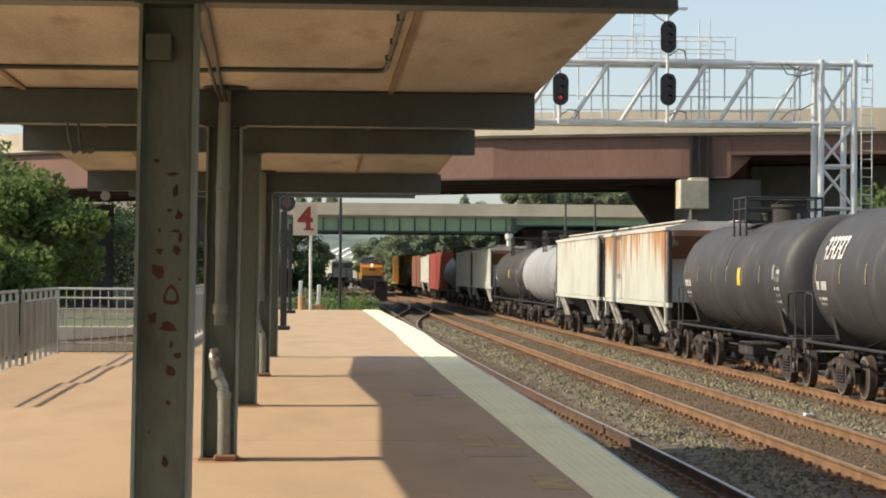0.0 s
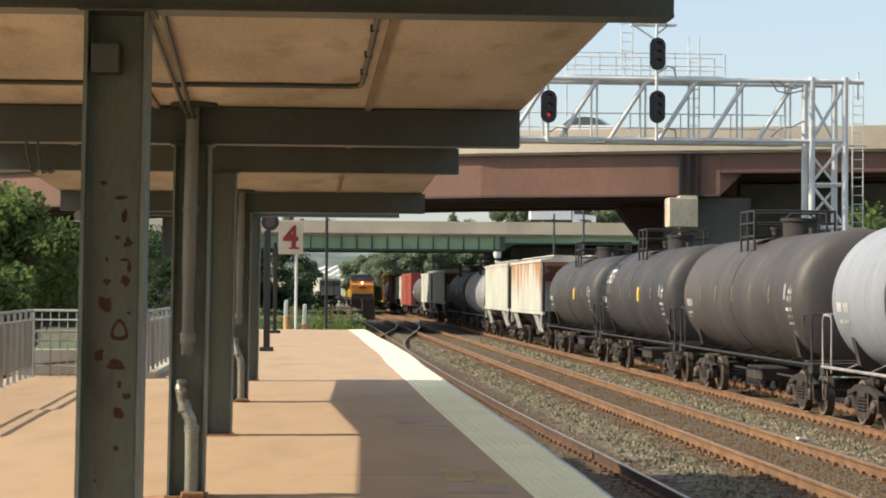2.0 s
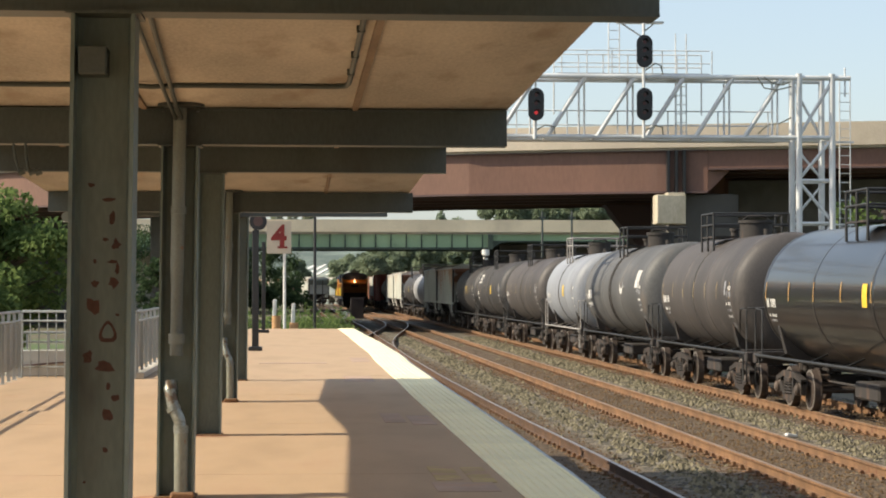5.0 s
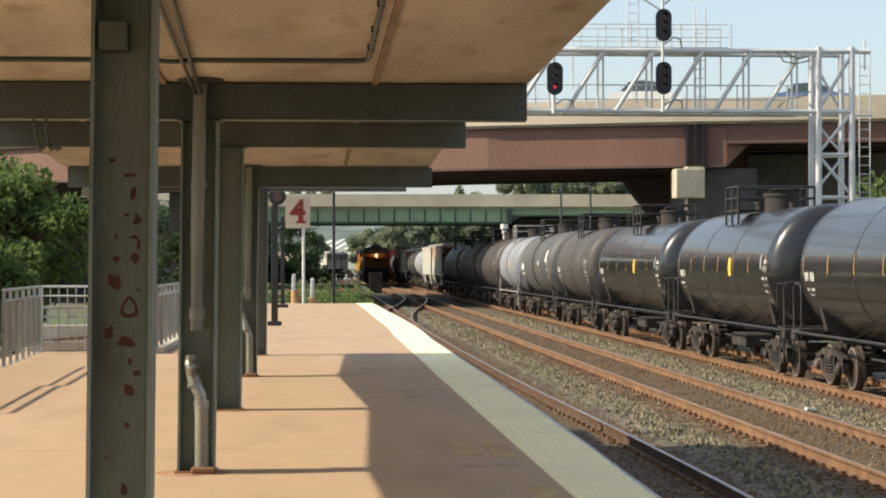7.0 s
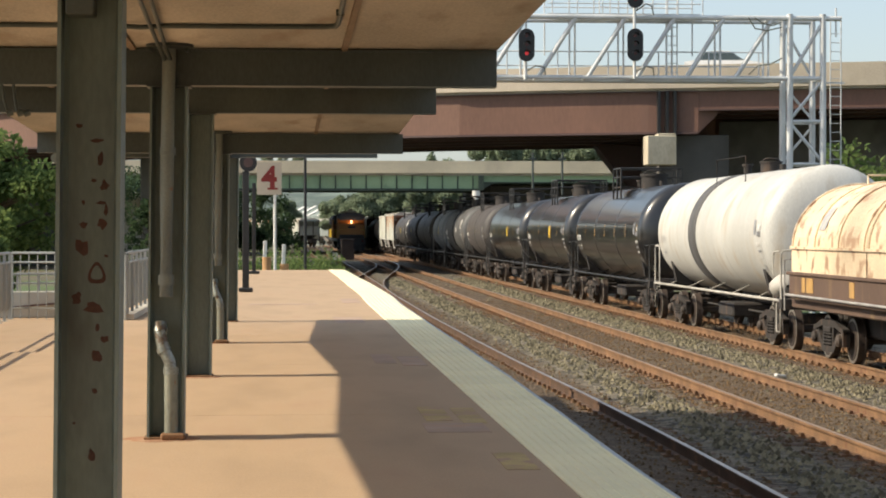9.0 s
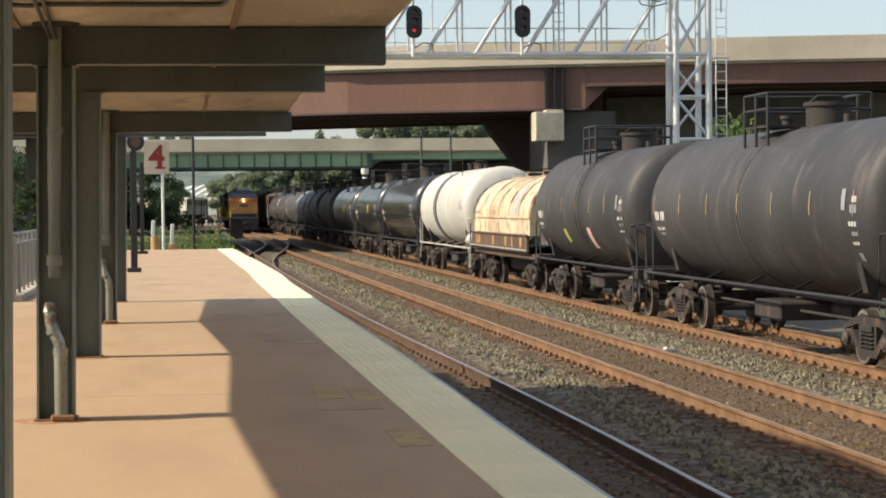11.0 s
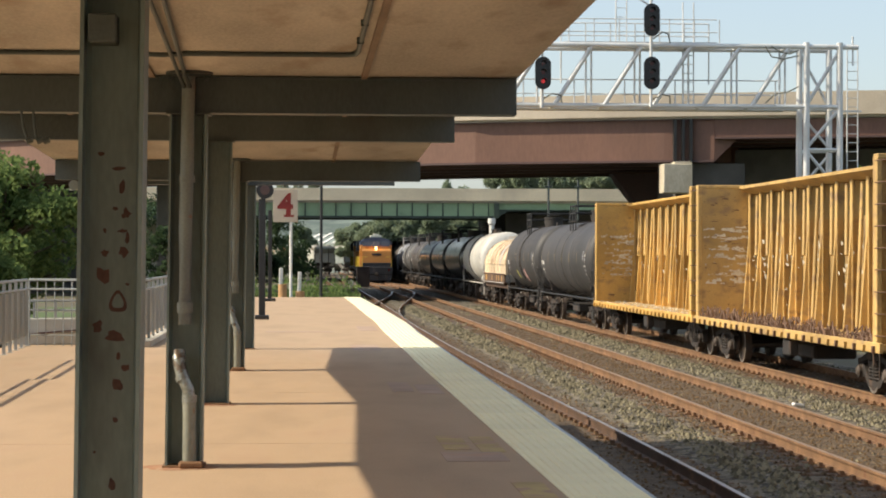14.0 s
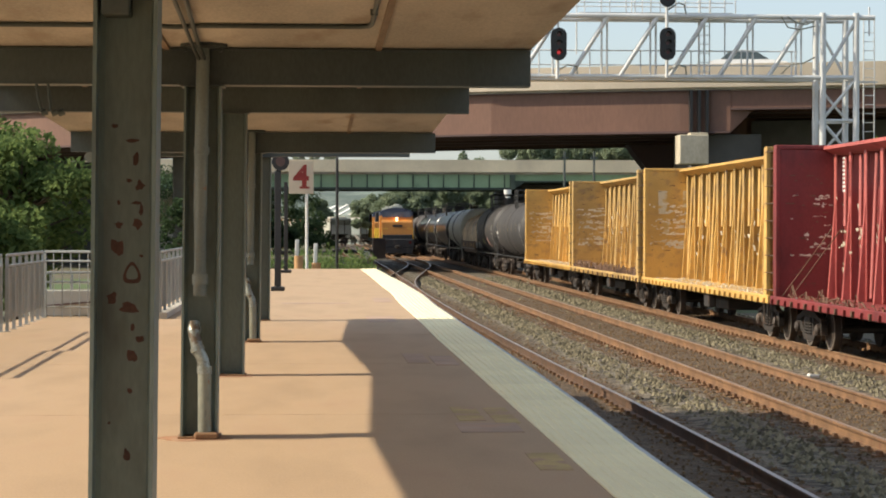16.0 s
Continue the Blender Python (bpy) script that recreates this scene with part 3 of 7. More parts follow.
def flakes(col, x, y):
    """Patches on the web where the paint has come off down to the red primer, one of them a ring."""
    r = random.Random(12)
    spots = ((0.035, 1.73, 0.03, 0.065), (0.01, 1.64, 0.03, 0.02), (0.055, 1.62, 0.04, 0.05), (0.04, 1.55, 0.05, 0.018), (-0.03, 1.55, 0.018, 0.02), (0.06, 1.52, 0.022, 0.055), (-0.03, 1.46, 0.04, 0.035),
             (0.048, 1.465, 0.045, 0.05), (-0.04, 1.37, 0.06, 0.085), (0.062, 1.335, 0.016, 0.016), (-0.055, 1.165, 0.042, 0.055), (0.015, 1.125, 0.085, 0.055), (0.03, 1.045, 0.02, 0.03), (0.06, 1.0, 0.035, 0.03),
             (0.03, 0.93, 0.05, 0.06), (0.02, 0.79, 0.03, 0.025), (0.01, 0.53, 0.03, 0.07), (-0.06, 0.66, 0.015, 0.015), (-0.05, 1.86, 0.03, 0.02), (0.02, 1.80, 0.06, 0.02))
    for dx, z, w, h in spots:
        s = Shape()
        n = 11
        lean = (z - 2.55) * 0.011
        rim = []
        for k in range(n):
            a = 2 * math.pi * k / n
            q = r.uniform(0.55, 1.15) * 0.5
            rim.append((x + lean + dx + w * q * math.cos(a), z + h * q * math.sin(a)))
        s.prism(rim, y - 0.0005, y + 0.001)
        part("bare_patch", s, M["primer"], col, "patch of bare red primer")
    ring, lean = [], -0.014
    for k in range(14):
        a = 2 * math.pi * k / 14
        ring.append((0.032 * math.cos(a) * (1 - 0.25 * math.sin(a)), 0.04 * math.sin(a) - 0.012 * abs(math.cos(a))))
    s = Shape()
    vs = [(x + lean + 0.025 + a * m, y - 0.0005, 1.27 + b * m) for a, b in ring for m in (0.72, 1.12)]
    s.add(vs, [(2 * k, 2 * k + 1, 2 * ((k + 1) % 14) + 1, 2 * ((k + 1) % 14)) for k in range(14)])
    part("bare_ring", s, M["primer"], col, "ring scratched down to the primer")


def canopy():
    lean = 0.011
    c = root("platform_canopy", pose(0, 0, 0), "grey-green steel canopy with tan panelled soffit over the platform", "canopy", kind="structure")
    x0, x1 = -3.06, 1.50
    for i, y in enumerate(COL_Y):
        h = beam_bottom(i)
        s = Shape()
        hw, d = 0.127, 0.125
        COL_X = col_x(i)
        s.box(COL_X - hw, COL_X - hw + 0.016, y - d, y + d, 0.012, h - 0.012)
        s.box(COL_X + hw - 0.016, COL_X + hw, y - d, y + d, 0.012, h - 0.012)
        s.box(COL_X - hw + 0.016, COL_X + hw - 0.016, y + 0.02, y + 0.032, 0.012, h - 0.012)
        # fillets in the corners of the section
        for sx in (-1, 1):
            xx = COL_X + sx * (hw - 0.016)
            s.prism([(xx, y + 0.02), (xx - sx * 0.02, y + 0.02), (xx, y)], 0.012, h - 0.012, "z")
        s.v = [(a + (b2 - h) * lean, b, b2) for a, b, b2 in s.v]
        col = part("column", s, M["column"], c, "grey-green steel column with patches of red primer" if i == 2 else "grey-green painted steel column")
        if i == 2:
            flakes(col, COL_X, y + 0.0185)
        s = Shape()
        s.box(COL_X - 0.145 - h * lean, COL_X + 0.145 - h * lean, y - 0.15, y + 0.15, 0.001, 0.016, bevel=0.004)
        part("base_plate", s, M["rust_bed"], c, "rusty steel base plate")
        if i in (3, 4, 5):
            rim = []
            for k in range(18):
                a = 2 * math.pi * k / 18
                q = 1 + 0.3 * noise.noise((math.cos(a) * 2, math.sin(a) * 2, i * 3.1))
                rim.append((COL_X - 0.05 + 0.26 * q * math.cos(a), y - 0.1 + 0.2 * q * math.sin(a)))
            part("rust_stain", Shape().prism(rim, -0.0005, 0.0025, "z"), M["rust_stain"], c, "rust stain on the paving round the base")
        s = Shape()
        s.box(COL_X - 0.15, COL_X + 0.15, y - 0.14, y + 0.14, h - 0.012, h - 0.001)
        part("cap_plate", s, M["beam"], c)
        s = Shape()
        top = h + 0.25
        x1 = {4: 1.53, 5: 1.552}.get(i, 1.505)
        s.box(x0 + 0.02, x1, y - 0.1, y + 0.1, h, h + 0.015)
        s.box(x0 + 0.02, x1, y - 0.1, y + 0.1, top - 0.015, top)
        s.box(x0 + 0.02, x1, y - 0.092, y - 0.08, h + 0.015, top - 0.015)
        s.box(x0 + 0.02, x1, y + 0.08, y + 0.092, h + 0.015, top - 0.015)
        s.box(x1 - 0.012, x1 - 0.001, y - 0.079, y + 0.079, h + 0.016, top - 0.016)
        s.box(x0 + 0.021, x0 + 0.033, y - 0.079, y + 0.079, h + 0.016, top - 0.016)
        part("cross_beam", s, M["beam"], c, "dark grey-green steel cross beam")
    # roof deck, folded over the beams
    ys = [COL_Y[0] - 3.0] + COL_Y + [COL_Y[-1] + 0.35]
    zs = [2.75] + [beam_bottom(i) + 0.258 for i in range(len(COL_Y))] + [beam_bottom(4) + 0.25]
    panels = [x0 - 0.02, -2.2, -1.0, 0.447, 1.52]
    for j in range(len(ys) - 1):
        for k in range(4):
            s = Shape()
            a, b = panels[k] + 0.006, panels[k + 1] - 0.006
            if ys[j] > 30.4 and k > 1:
                continue
            ye, ze = ys[j + 1] - 0.004, zs[j + 1]
            if ye > 30.5 and k > 1:
                ze = zs[j] + (ze - zs[j]) * (30.4 - ys[j]) / (ye - ys[j])
                ye = 30.4
            s.prism([(ys[j] + 0.004, zs[j]), (ye, ze), (ye, ze + 0.06), (ys[j] + 0.004, zs[j] + 0.06)], a, b, "x")
            part("soffit_panel", s, M["deck"], c)
        s = Shape()
        for xa, xb in ((x0 - 0.03, -1.0), (-1.0, 1.53)):
            ye, ze = ys[j + 1], zs[j + 1]
            if xb > 0 and ye > 30.5:
                if ys[j] > 30.4:
                    continue
                ze = zs[j] + (ze - zs[j]) * (30.4 - ys[j]) / (ye - ys[j])
                ye = 30.4
            s = Shape()
            s.prism([(ys[j], zs[j] + 0.061), (ye, ze + 0.061), (ye, ze + 0.13), (ys[j], zs[j] + 0.13)], xa, xb, "x")
            part("roofing", s, M["roofing"], c)
        # cover strip on the long joint
        s = Shape()
        for xj in (0.447, -1.0, -2.2) if ys[j + 1] < 30.5 else (-2.2,):
            s.prism([(ys[j] + 0.12, zs[j] - 0.022), (ys[j + 1] - 0.12, zs[j + 1] - 0.022), (ys[j + 1] - 0.12, zs[j + 1] + 0.002), (ys[j] + 0.12, zs[j] + 0.002)], xj - 0.02, xj + 0.02, "x")
        part("cover_strip", s, M["strip"], c, "rusty cover strip on the soffit joint")
    # downpipes in the columns that stand under a valley
    for i in (1, 3, 5):
        y = COL_Y[i]
        h = beam_bottom(i)
        px = col_x(i) - 0.005
        s = Shape()
        s.tube([(px + 0.01, y - 0.155, h + 0.25), (px - 0.01, y - 0.155, 1.6), (px - 0.012, y - 0.15, 0.98)], 0.046, 14)
        s.cyl((px - 0.012, y - 0.152, 1.06), (px - 0.012, y - 0.152, 1.13), 0.055, n=14)
        s.cyl((px, y - 0.155, 1.95), (px, y - 0.155, 2.0), 0.054, n=14)
        part("downpipe", s, M["pipe"], c, "grey-green rainwater downpipe")
        s = Shape()
        s.tube([(px - 0.055, y - 0.09, 0.80), (px - 0.052, y - 0.12, 0.72), (px - 0.03, y - 0.145, 0.62), (px + 0.01, y - 0.155, 0.54), (px + 0.02, y - 0.155, 0.46)], 0.042, 14)
        s.cyl((px + 0.02, y - 0.155, 0.45), (px + 0.02, y - 0.155, 0.50), 0.052, n=14)
        s.cyl((px - 0.035, y - 0.14, 0.63), (px - 0.022, y - 0.148, 0.60), 0.05, n=14)
        s.cyl((px - 0.054, y - 0.1, 0.76), (px - 0.052, y - 0.115, 0.73), 0.049, n=14)
        part("pipe_elbow", s, M["elbow"], c, "scuffed metal offset bend in the downpipe")
        s = Shape()
        s.cyl((px + 0.02, y - 0.155, 0.03), (px + 0.02, y - 0.155, 0.46), 0.046, n=14)
        part("pipe_foot", s, M["foot_pipe"], c, "worn pale lower length of the downpipe")
        s = Shape()
        s.box(px - 0.05, px + 0.115, y - 0.22, y - 0.126, 0.003, 0.05, bevel=0.012)
        part("pipe_shoe", s, M["rust_bed"], c)
        s = Shape()
        s.cyl((px + 0.02, y - 0.26, h + 0.245), (px + 0.02, y - 0.26, h + 0.268), 0.16, n=20)
        for d in (-0.12, 0.12):
            s.box(px + d, px + d + 0.02, y - 0.2, y - 0.14, h + 0.22, h + 0.25)
        part("roof_drain", s, M["beam"], c, "round roof drain plate")
    # conduit under the soffit between the first beams
    y1 = 13.15
    zc = lambda y: 2.808 - (y - COL_Y[2]) * (0.12 / 6.1) - 0.019
    s = Shape()
    s.tube([(x0 + 0.05, y1, zc(y1)), (-1.05, y1, zc(y1)), (-0.95, y1 - 0.02, zc(y1) - 0.005), (-0.85, y1 - 0.03, zc(y1) - 0.012), (-0.7, y1, zc(y1)), (0.285, y1, zc(y1)), (0.347, y1 - 0.05, zc(y1)), (0.362, y1 - 0.2, zc(y1 - 0.2)),
            (0.36, 9.2, zc(9.2)), (0.36, 8.75, zc(8.75))], 0.016)
    part("conduit", s, M["beam"], c, "dark electrical conduit along the soffit")
    s = Shape()
    s.tube([(-0.78, 14.5, 2.60), (-0.80, 14.0, 2.665), (-0.74, 9.6, 2.76)], 0.014)
    s.tube([(-0.74, 14.5, 2.60), (-0.76, 14.1, 2.665), (-0.66, 9.6, 2.765)], 0.014)
    part("conduit", s, M["beam"], c)
    for yy in (9.6, 10.6, 11.6, 12.4):
        s = Shape()
        s.box(0.335, 0.378, yy, yy + 0.015, zc(yy) - 0.018, zc(yy) + 0.03)
        part("conduit_clip", s, M["beam"], c)
    s = Shape()
    s.box(col_x(2) - 0.098, col_x(2) + 0.014, COL_Y[2] - 0.13, COL_Y[2] + 0.019, 2.295, 2.41, bevel=0.006)
    part("junction_box", s, M["box"], c, "grey junction box on the column")
    # hanging rods under the near beam, a bracket and a loudspeaker farther on
    h, y = beam_bottom(3), COL_Y[3] - 0.09
    s = Shape()
    s.tube([(-1.89, y, h + 0.01), (-1.875, y, h - 0.1), (-1.85, y - 0.01, h - 0.18), (-1.82, y - 0.02, h - 0.2)], 0.011, 6)
    s.tube([(-1.81, y, h + 0.01), (-1.80, y, h - 0.1), (-1.785, y - 0.01, h - 0.18), (-1.75, y - 0.02, h - 0.19)], 0.011, 6)
    part("hanging_rod", s, M["beam"], c)
    for x in (-1.83, -1.76, -1.715):
        part("rod_end", Shape().cyl((x - 0.02, y - 0.03, h - 0.205), (x + 0.02, y - 0.03, h - 0.19), 0.022, n=8), M["beam"], c)
    h, y = beam_bottom(5), COL_Y[5]
    s = Shape()
    s.tube([(-2.42, y - 0.11, h + 0.01), (-2.38, y - 0.11, h - 0.16), (-2.28, y - 0.11, h - 0.17)], 0.012)
    s.cyl((-2.45, y - 0.13, h - 0.2), (-2.25, y - 0.13, h - 0.17), 0.03, n=10)
    part("bracket", s, M["beam"], c)
    s = Shape()
    s.cyl((-2.80, y - 0.16, h - 0.07), (-2.80, y - 0.02, h - 0.07), 0.065, 0.04, n=16)
    s.box(-2.82, -2.78, y - 0.06, y - 0.04, h - 0.03, h + 0.001)
    part("loudspeaker", s, M["pipe"], c, "small round loudspeaker under the beam")


# ---- railings at the stair opening ----
def fence_run(name, a, b, label, panel=True, gap=0.33, height=1.08, slim=False):
    a, b = Vector(a), Vector(b)
    d = (b - a).normalized()
    length = (b - a).length
    turn = math.degrees(math.atan2(d.y, d.x))
    f = root(name, Matrix.Translation(a) @ pose(0, 0, 0, 0, 0, turn), label, "railing", "platform railings")
    slope = math.tan(math.asin((b - a).z / length)) if length else 0
    n = max(2, int(length / gap))
    for z0, z1 in ((height - 0.04, height), (height - 0.185, height - 0.155)):
        s = Shape()
        s.box(0, length, -0.02, 0.02, z0, z1, bevel=0.008)
        part("rail_bar", s, M["fence"], f)
    if slim:
        s = Shape()
        s.box(0, length, -0.014, 0.014, 0.17, 0.195)
        part("rail_bar", s, M["fence"], f)
    for i in range(n + 1):
        x = length * i / n
        s = Shape()
        w = 0.0065 if slim and 0 < i < n else 0.018
        s.box(x - w, x + w, -w * 1.3, w * 1.3, 0.006, height - 0.045)
        part("baluster", s, M["fence"], f)
        if panel:
            s = Shape()
            s.box(x - 0.06, x + 0.06, -0.05, 0.05, 0.001, 0.014, bevel=0.004)
            part("foot_plate", s, M["concrete"], f)
    if panel:
        for i in range(n):
            s = Shape()
            s.box(length * i / n + 0.002, length * (i + 1) / n - 0.002, 0.026, 0.034, 0.16, height - 0.2)
            part("infill_pane", s, M["panel"], f, "translucent grey infill pane").visible_shadow = False
    return f


def railings():
    for i in range(3):
        fence_run("railing", (-4.22, 20.4 + 4.55 * i, 0), (-4.30, 24.92 + 4.55 * i, 0), "grey steel railing with solid panels along the platform edge", gap=0.66)
    fence_run("railing", (-4.28, 34.12, 0), (-2.45, 33.6, 0), "pale grey open steel railing across the stair head", panel=False, gap=0.145, slim=True)
    for i in range(3):
        fence_run("railing", (-2.42, 33.7 + 4.4 * i, 0), (-2.42, 38.0 + 4.4 * i, 0), "grey steel railing with solid panels beside the ramp", gap=0.95)
    s = Shape()
    s.box(-2.5, -2.30, 33.6, 47, 0.001, 0.1, bevel=0.01)
    thing("kerb", s, M["concrete"], "low concrete kerb under the ramp railing", "kerb", kind="structure")
    # ramp walls behind the open railing
    s = Shape()
    s.box(-4.6, -2.55, 34.6, 34.75, 0.001, 0.43, bevel=0.015)
    thing("ramp_wall", s, M["pale_wall"], "pale painted ramp wall beyond the open railing", "wall", kind="structure")
    s = Shape()
    s.prism([(-4.6, 0.14), (-2.55, 0.31), (-2.55, 0.335), (-4.6, 0.165)], 34.55, 34.599, "y")
    thing("ramp_kerb", s, M["brown_dark"], "thin dark sloping kerb along the ramp wall", "kerb", kind="structure")
    fence_run("railing", (-4.6, 34.68, 0.43), (-2.55, 34.68, 0.43), "pale steel handrail on top of the ramp wall", panel=False, gap=0.34, height=0.3)


# ---- bridges ----
def sweep(path, profile, closed=True):
    """A profile of (offset to the back, z) swept along the plan points of path."""
    s = Shape()
    k = len(profile)
    for i, p in enumerate(path):
        a, b = path[max(i - 1, 0)], path[min(i + 1, len(path) - 1)]
        d = Vector((b[0] - a[0], b[1] - a[1])).normalized()
        s.v += [(p[0] - d.y * u, p[1] + d.x * u, z) for u, z in profile]
    for j in range(len(path) - 1):
        for i in range(k):
            s.f.append((j * k + i, j * k + (i + 1) % k, (j + 1) * k + (i + 1) % k, (j + 1) * k + i))
    s.f += [tuple(range(k)), tuple(range((len(path) - 1) * k, len(path) * k))[::-1]]
    s.s, s.mi = [False] * len(s.f), [0] * len(s.f)
    return s


def rect(u0, u1, z0, z1):
    return [(u0, z0), (u1, z0), (u1, z1), (u0, z1)]


# near face of the brown bridge in plan, and of the green one
BRIDGE_1 = [(-330, 398), (-62, 176), (-45, 163), (-30, 150.5), (-20, 141.5), (-10, 132.5), (0, 124.5), (10, 118.4), (20, 114.3), (32, 110.4), (60, 103), (90, 96), (380, 26)]


def along(path, x):
    for (ax, ay), (bx, by) in zip(path, path[1:]):
        if ax <= x <= bx:
            return ay + (by - ay) * (x - ax) / (bx - ax)


def brown_bridge():
    b = root("highway_bridge", pose(0, 0, 0), "brown steel girder highway bridge with tan concrete parapet", "bridge", kind="structure")
    p = BRIDGE_1
    part("parapet", sweep(p, rect(-0.46, -0.16, 9.08, 10.33)), M["parapet"], b, "tan concrete parapet")
    part("deck_slab", sweep(p, rect(-0.155, 32.0, 8.95, 9.8)), M["concrete"], b)
    part("parapet", sweep(p, rect(31.7, 32.0, 9.804, 10.5)), M["parapet"], b)
    left = [q for q in p if q[0] <= 20] + [(22.6, 113.46)]
    right = [(22.62, 113.45)] + [q for q in p if q[0] > 23]
    for g, u in enumerate((0.0, 4.2, 8.4, 12.2)):
        part("girder_web", sweep(left, rect(u, u + 0.04, 6.72, 8.9)), M["brown"], b, "brown painted steel girder")
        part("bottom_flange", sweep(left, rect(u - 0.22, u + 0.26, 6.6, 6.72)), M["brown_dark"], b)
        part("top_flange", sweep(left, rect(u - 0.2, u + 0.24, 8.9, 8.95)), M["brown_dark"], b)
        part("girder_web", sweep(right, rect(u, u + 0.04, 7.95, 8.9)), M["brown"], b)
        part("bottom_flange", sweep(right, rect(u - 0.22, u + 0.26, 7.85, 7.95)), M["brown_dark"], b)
    part("girder_web", sweep(left, rect(19, 19.04, 6.72, 8.9)), M["brown"], b)
    part("bottom_flange", sweep(left, rect(18.78, 19.26, 6.6, 6.72)), M["brown_dark"], b)
    for u in (16.5, 21, 25.5, 30):
        part("girder_web", sweep(p, rect(u, u + 0.04, 8.0, 8.9)), M["brown"], b)
    # haunch where the deep span ends
    y = along(p, 23)
    s = Shape()
    s.prism([(22.6, 6.62), (22.6, 8.9), (24.2, 8.9), (23.9, 7.9)], 113.42, 113.47, "y")
    part("haunch", s, M["brown"], b)
    for x in (20.45, 20.87, 21.28):
        s = Shape()
        s.box(x, x + 0.15, along(p, x) - 0.4, along(p, x) - 0.02, 6.6, 8.94)
        part("bearing_stiffener", s, M["black"], b)
    # pier at the freight track
    s = Shape()
    s.box(19.74, 21.32, 112.9, 114.3, 4.90, 6.48, bevel=0.04)
    s.box(20.35, 21.3, 113.0, 114.2, 6.48, 6.6, bevel=0.02)
    part("pier_cap", s, M["cap"], b, "pale stained concrete pier cap")
    # the pier wall's dark colour carries the shade under the deck
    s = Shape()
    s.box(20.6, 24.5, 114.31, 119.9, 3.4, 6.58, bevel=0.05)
    part("pier_wall", s, M["pier_shade"], b)
    # cross caps and shafts: shade below the deck is put into their colours
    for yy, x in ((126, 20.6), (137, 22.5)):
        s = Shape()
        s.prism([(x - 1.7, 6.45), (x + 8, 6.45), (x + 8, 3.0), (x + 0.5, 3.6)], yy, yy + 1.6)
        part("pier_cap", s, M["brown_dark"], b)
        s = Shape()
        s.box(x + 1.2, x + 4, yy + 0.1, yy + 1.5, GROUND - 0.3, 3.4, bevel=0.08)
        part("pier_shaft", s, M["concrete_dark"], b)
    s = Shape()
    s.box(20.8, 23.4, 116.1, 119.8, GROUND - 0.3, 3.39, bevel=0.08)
    part("pier_shaft", s, M["pier_shade"], b)
    # abutments under both ends; deck shade is put into their concrete colours
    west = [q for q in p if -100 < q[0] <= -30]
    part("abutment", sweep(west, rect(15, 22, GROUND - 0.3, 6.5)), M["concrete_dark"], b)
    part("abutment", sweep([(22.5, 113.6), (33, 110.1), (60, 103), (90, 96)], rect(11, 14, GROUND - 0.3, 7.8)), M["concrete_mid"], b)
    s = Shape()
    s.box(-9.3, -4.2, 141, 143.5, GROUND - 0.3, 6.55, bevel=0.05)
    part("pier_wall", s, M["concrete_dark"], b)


def green_bridge():
    b = root("road_bridge", pose(0, 0, 0), "green plate-girder road bridge with tan concrete parapet", "bridge", kind="structure")
    p = [(-140, 220), (0, 218), (350, 213)]
    part("parapet", sweep(p, rect(-0.4, 0.0, 7.18, 8.45)), M["parapet_pale"], b, "tan concrete parapet")
    part("deck_slab", sweep(p, rect(0.01, 40.195, 6.95, 8.1)), M["concrete"], b)
    part("parapet", sweep(p, rect(40.2, 40.5, 7.18, 8.45)), M["parapet_pale"], b)
    west, east = [(-140, 220), (0, 218), (20.6, 217.7)], [(20.61, 217.7), (350, 213)]
    for u in (0.25, 4, 8, 11.5):
        part("girder_web", sweep(west, rect(u, u + 0.04, 5.6, 6.95)), M["green"], b, "green painted plate girder")
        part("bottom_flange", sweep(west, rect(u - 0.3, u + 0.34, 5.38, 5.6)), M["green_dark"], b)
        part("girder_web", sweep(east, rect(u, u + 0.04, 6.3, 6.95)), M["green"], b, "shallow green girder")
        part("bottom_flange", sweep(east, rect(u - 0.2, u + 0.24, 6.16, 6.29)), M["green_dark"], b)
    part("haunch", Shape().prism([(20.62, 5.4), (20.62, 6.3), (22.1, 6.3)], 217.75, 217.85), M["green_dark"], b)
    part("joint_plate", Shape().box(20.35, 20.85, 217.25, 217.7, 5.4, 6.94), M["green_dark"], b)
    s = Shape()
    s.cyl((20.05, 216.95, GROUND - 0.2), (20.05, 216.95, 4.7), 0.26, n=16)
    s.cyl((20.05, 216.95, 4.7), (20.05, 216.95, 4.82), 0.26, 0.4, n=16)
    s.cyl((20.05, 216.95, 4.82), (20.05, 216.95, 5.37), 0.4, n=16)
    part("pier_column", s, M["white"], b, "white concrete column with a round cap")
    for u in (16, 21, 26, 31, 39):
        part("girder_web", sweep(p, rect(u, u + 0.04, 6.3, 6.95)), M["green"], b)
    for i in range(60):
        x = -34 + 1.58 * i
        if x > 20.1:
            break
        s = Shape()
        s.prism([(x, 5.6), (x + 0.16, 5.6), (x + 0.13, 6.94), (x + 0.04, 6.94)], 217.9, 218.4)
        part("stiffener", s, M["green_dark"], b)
    s = Shape()
    s.box(-60, -9, 225, 258, GROUND - 0.3, 5.28, bevel=0.1)
    part("abutment", s, M["concrete"], b)
    # east abutment colour darkened in place of shade under the deck
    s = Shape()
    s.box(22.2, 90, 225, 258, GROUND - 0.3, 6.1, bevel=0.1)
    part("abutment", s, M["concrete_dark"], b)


# ---- signal gantry ----
GY = 68.0


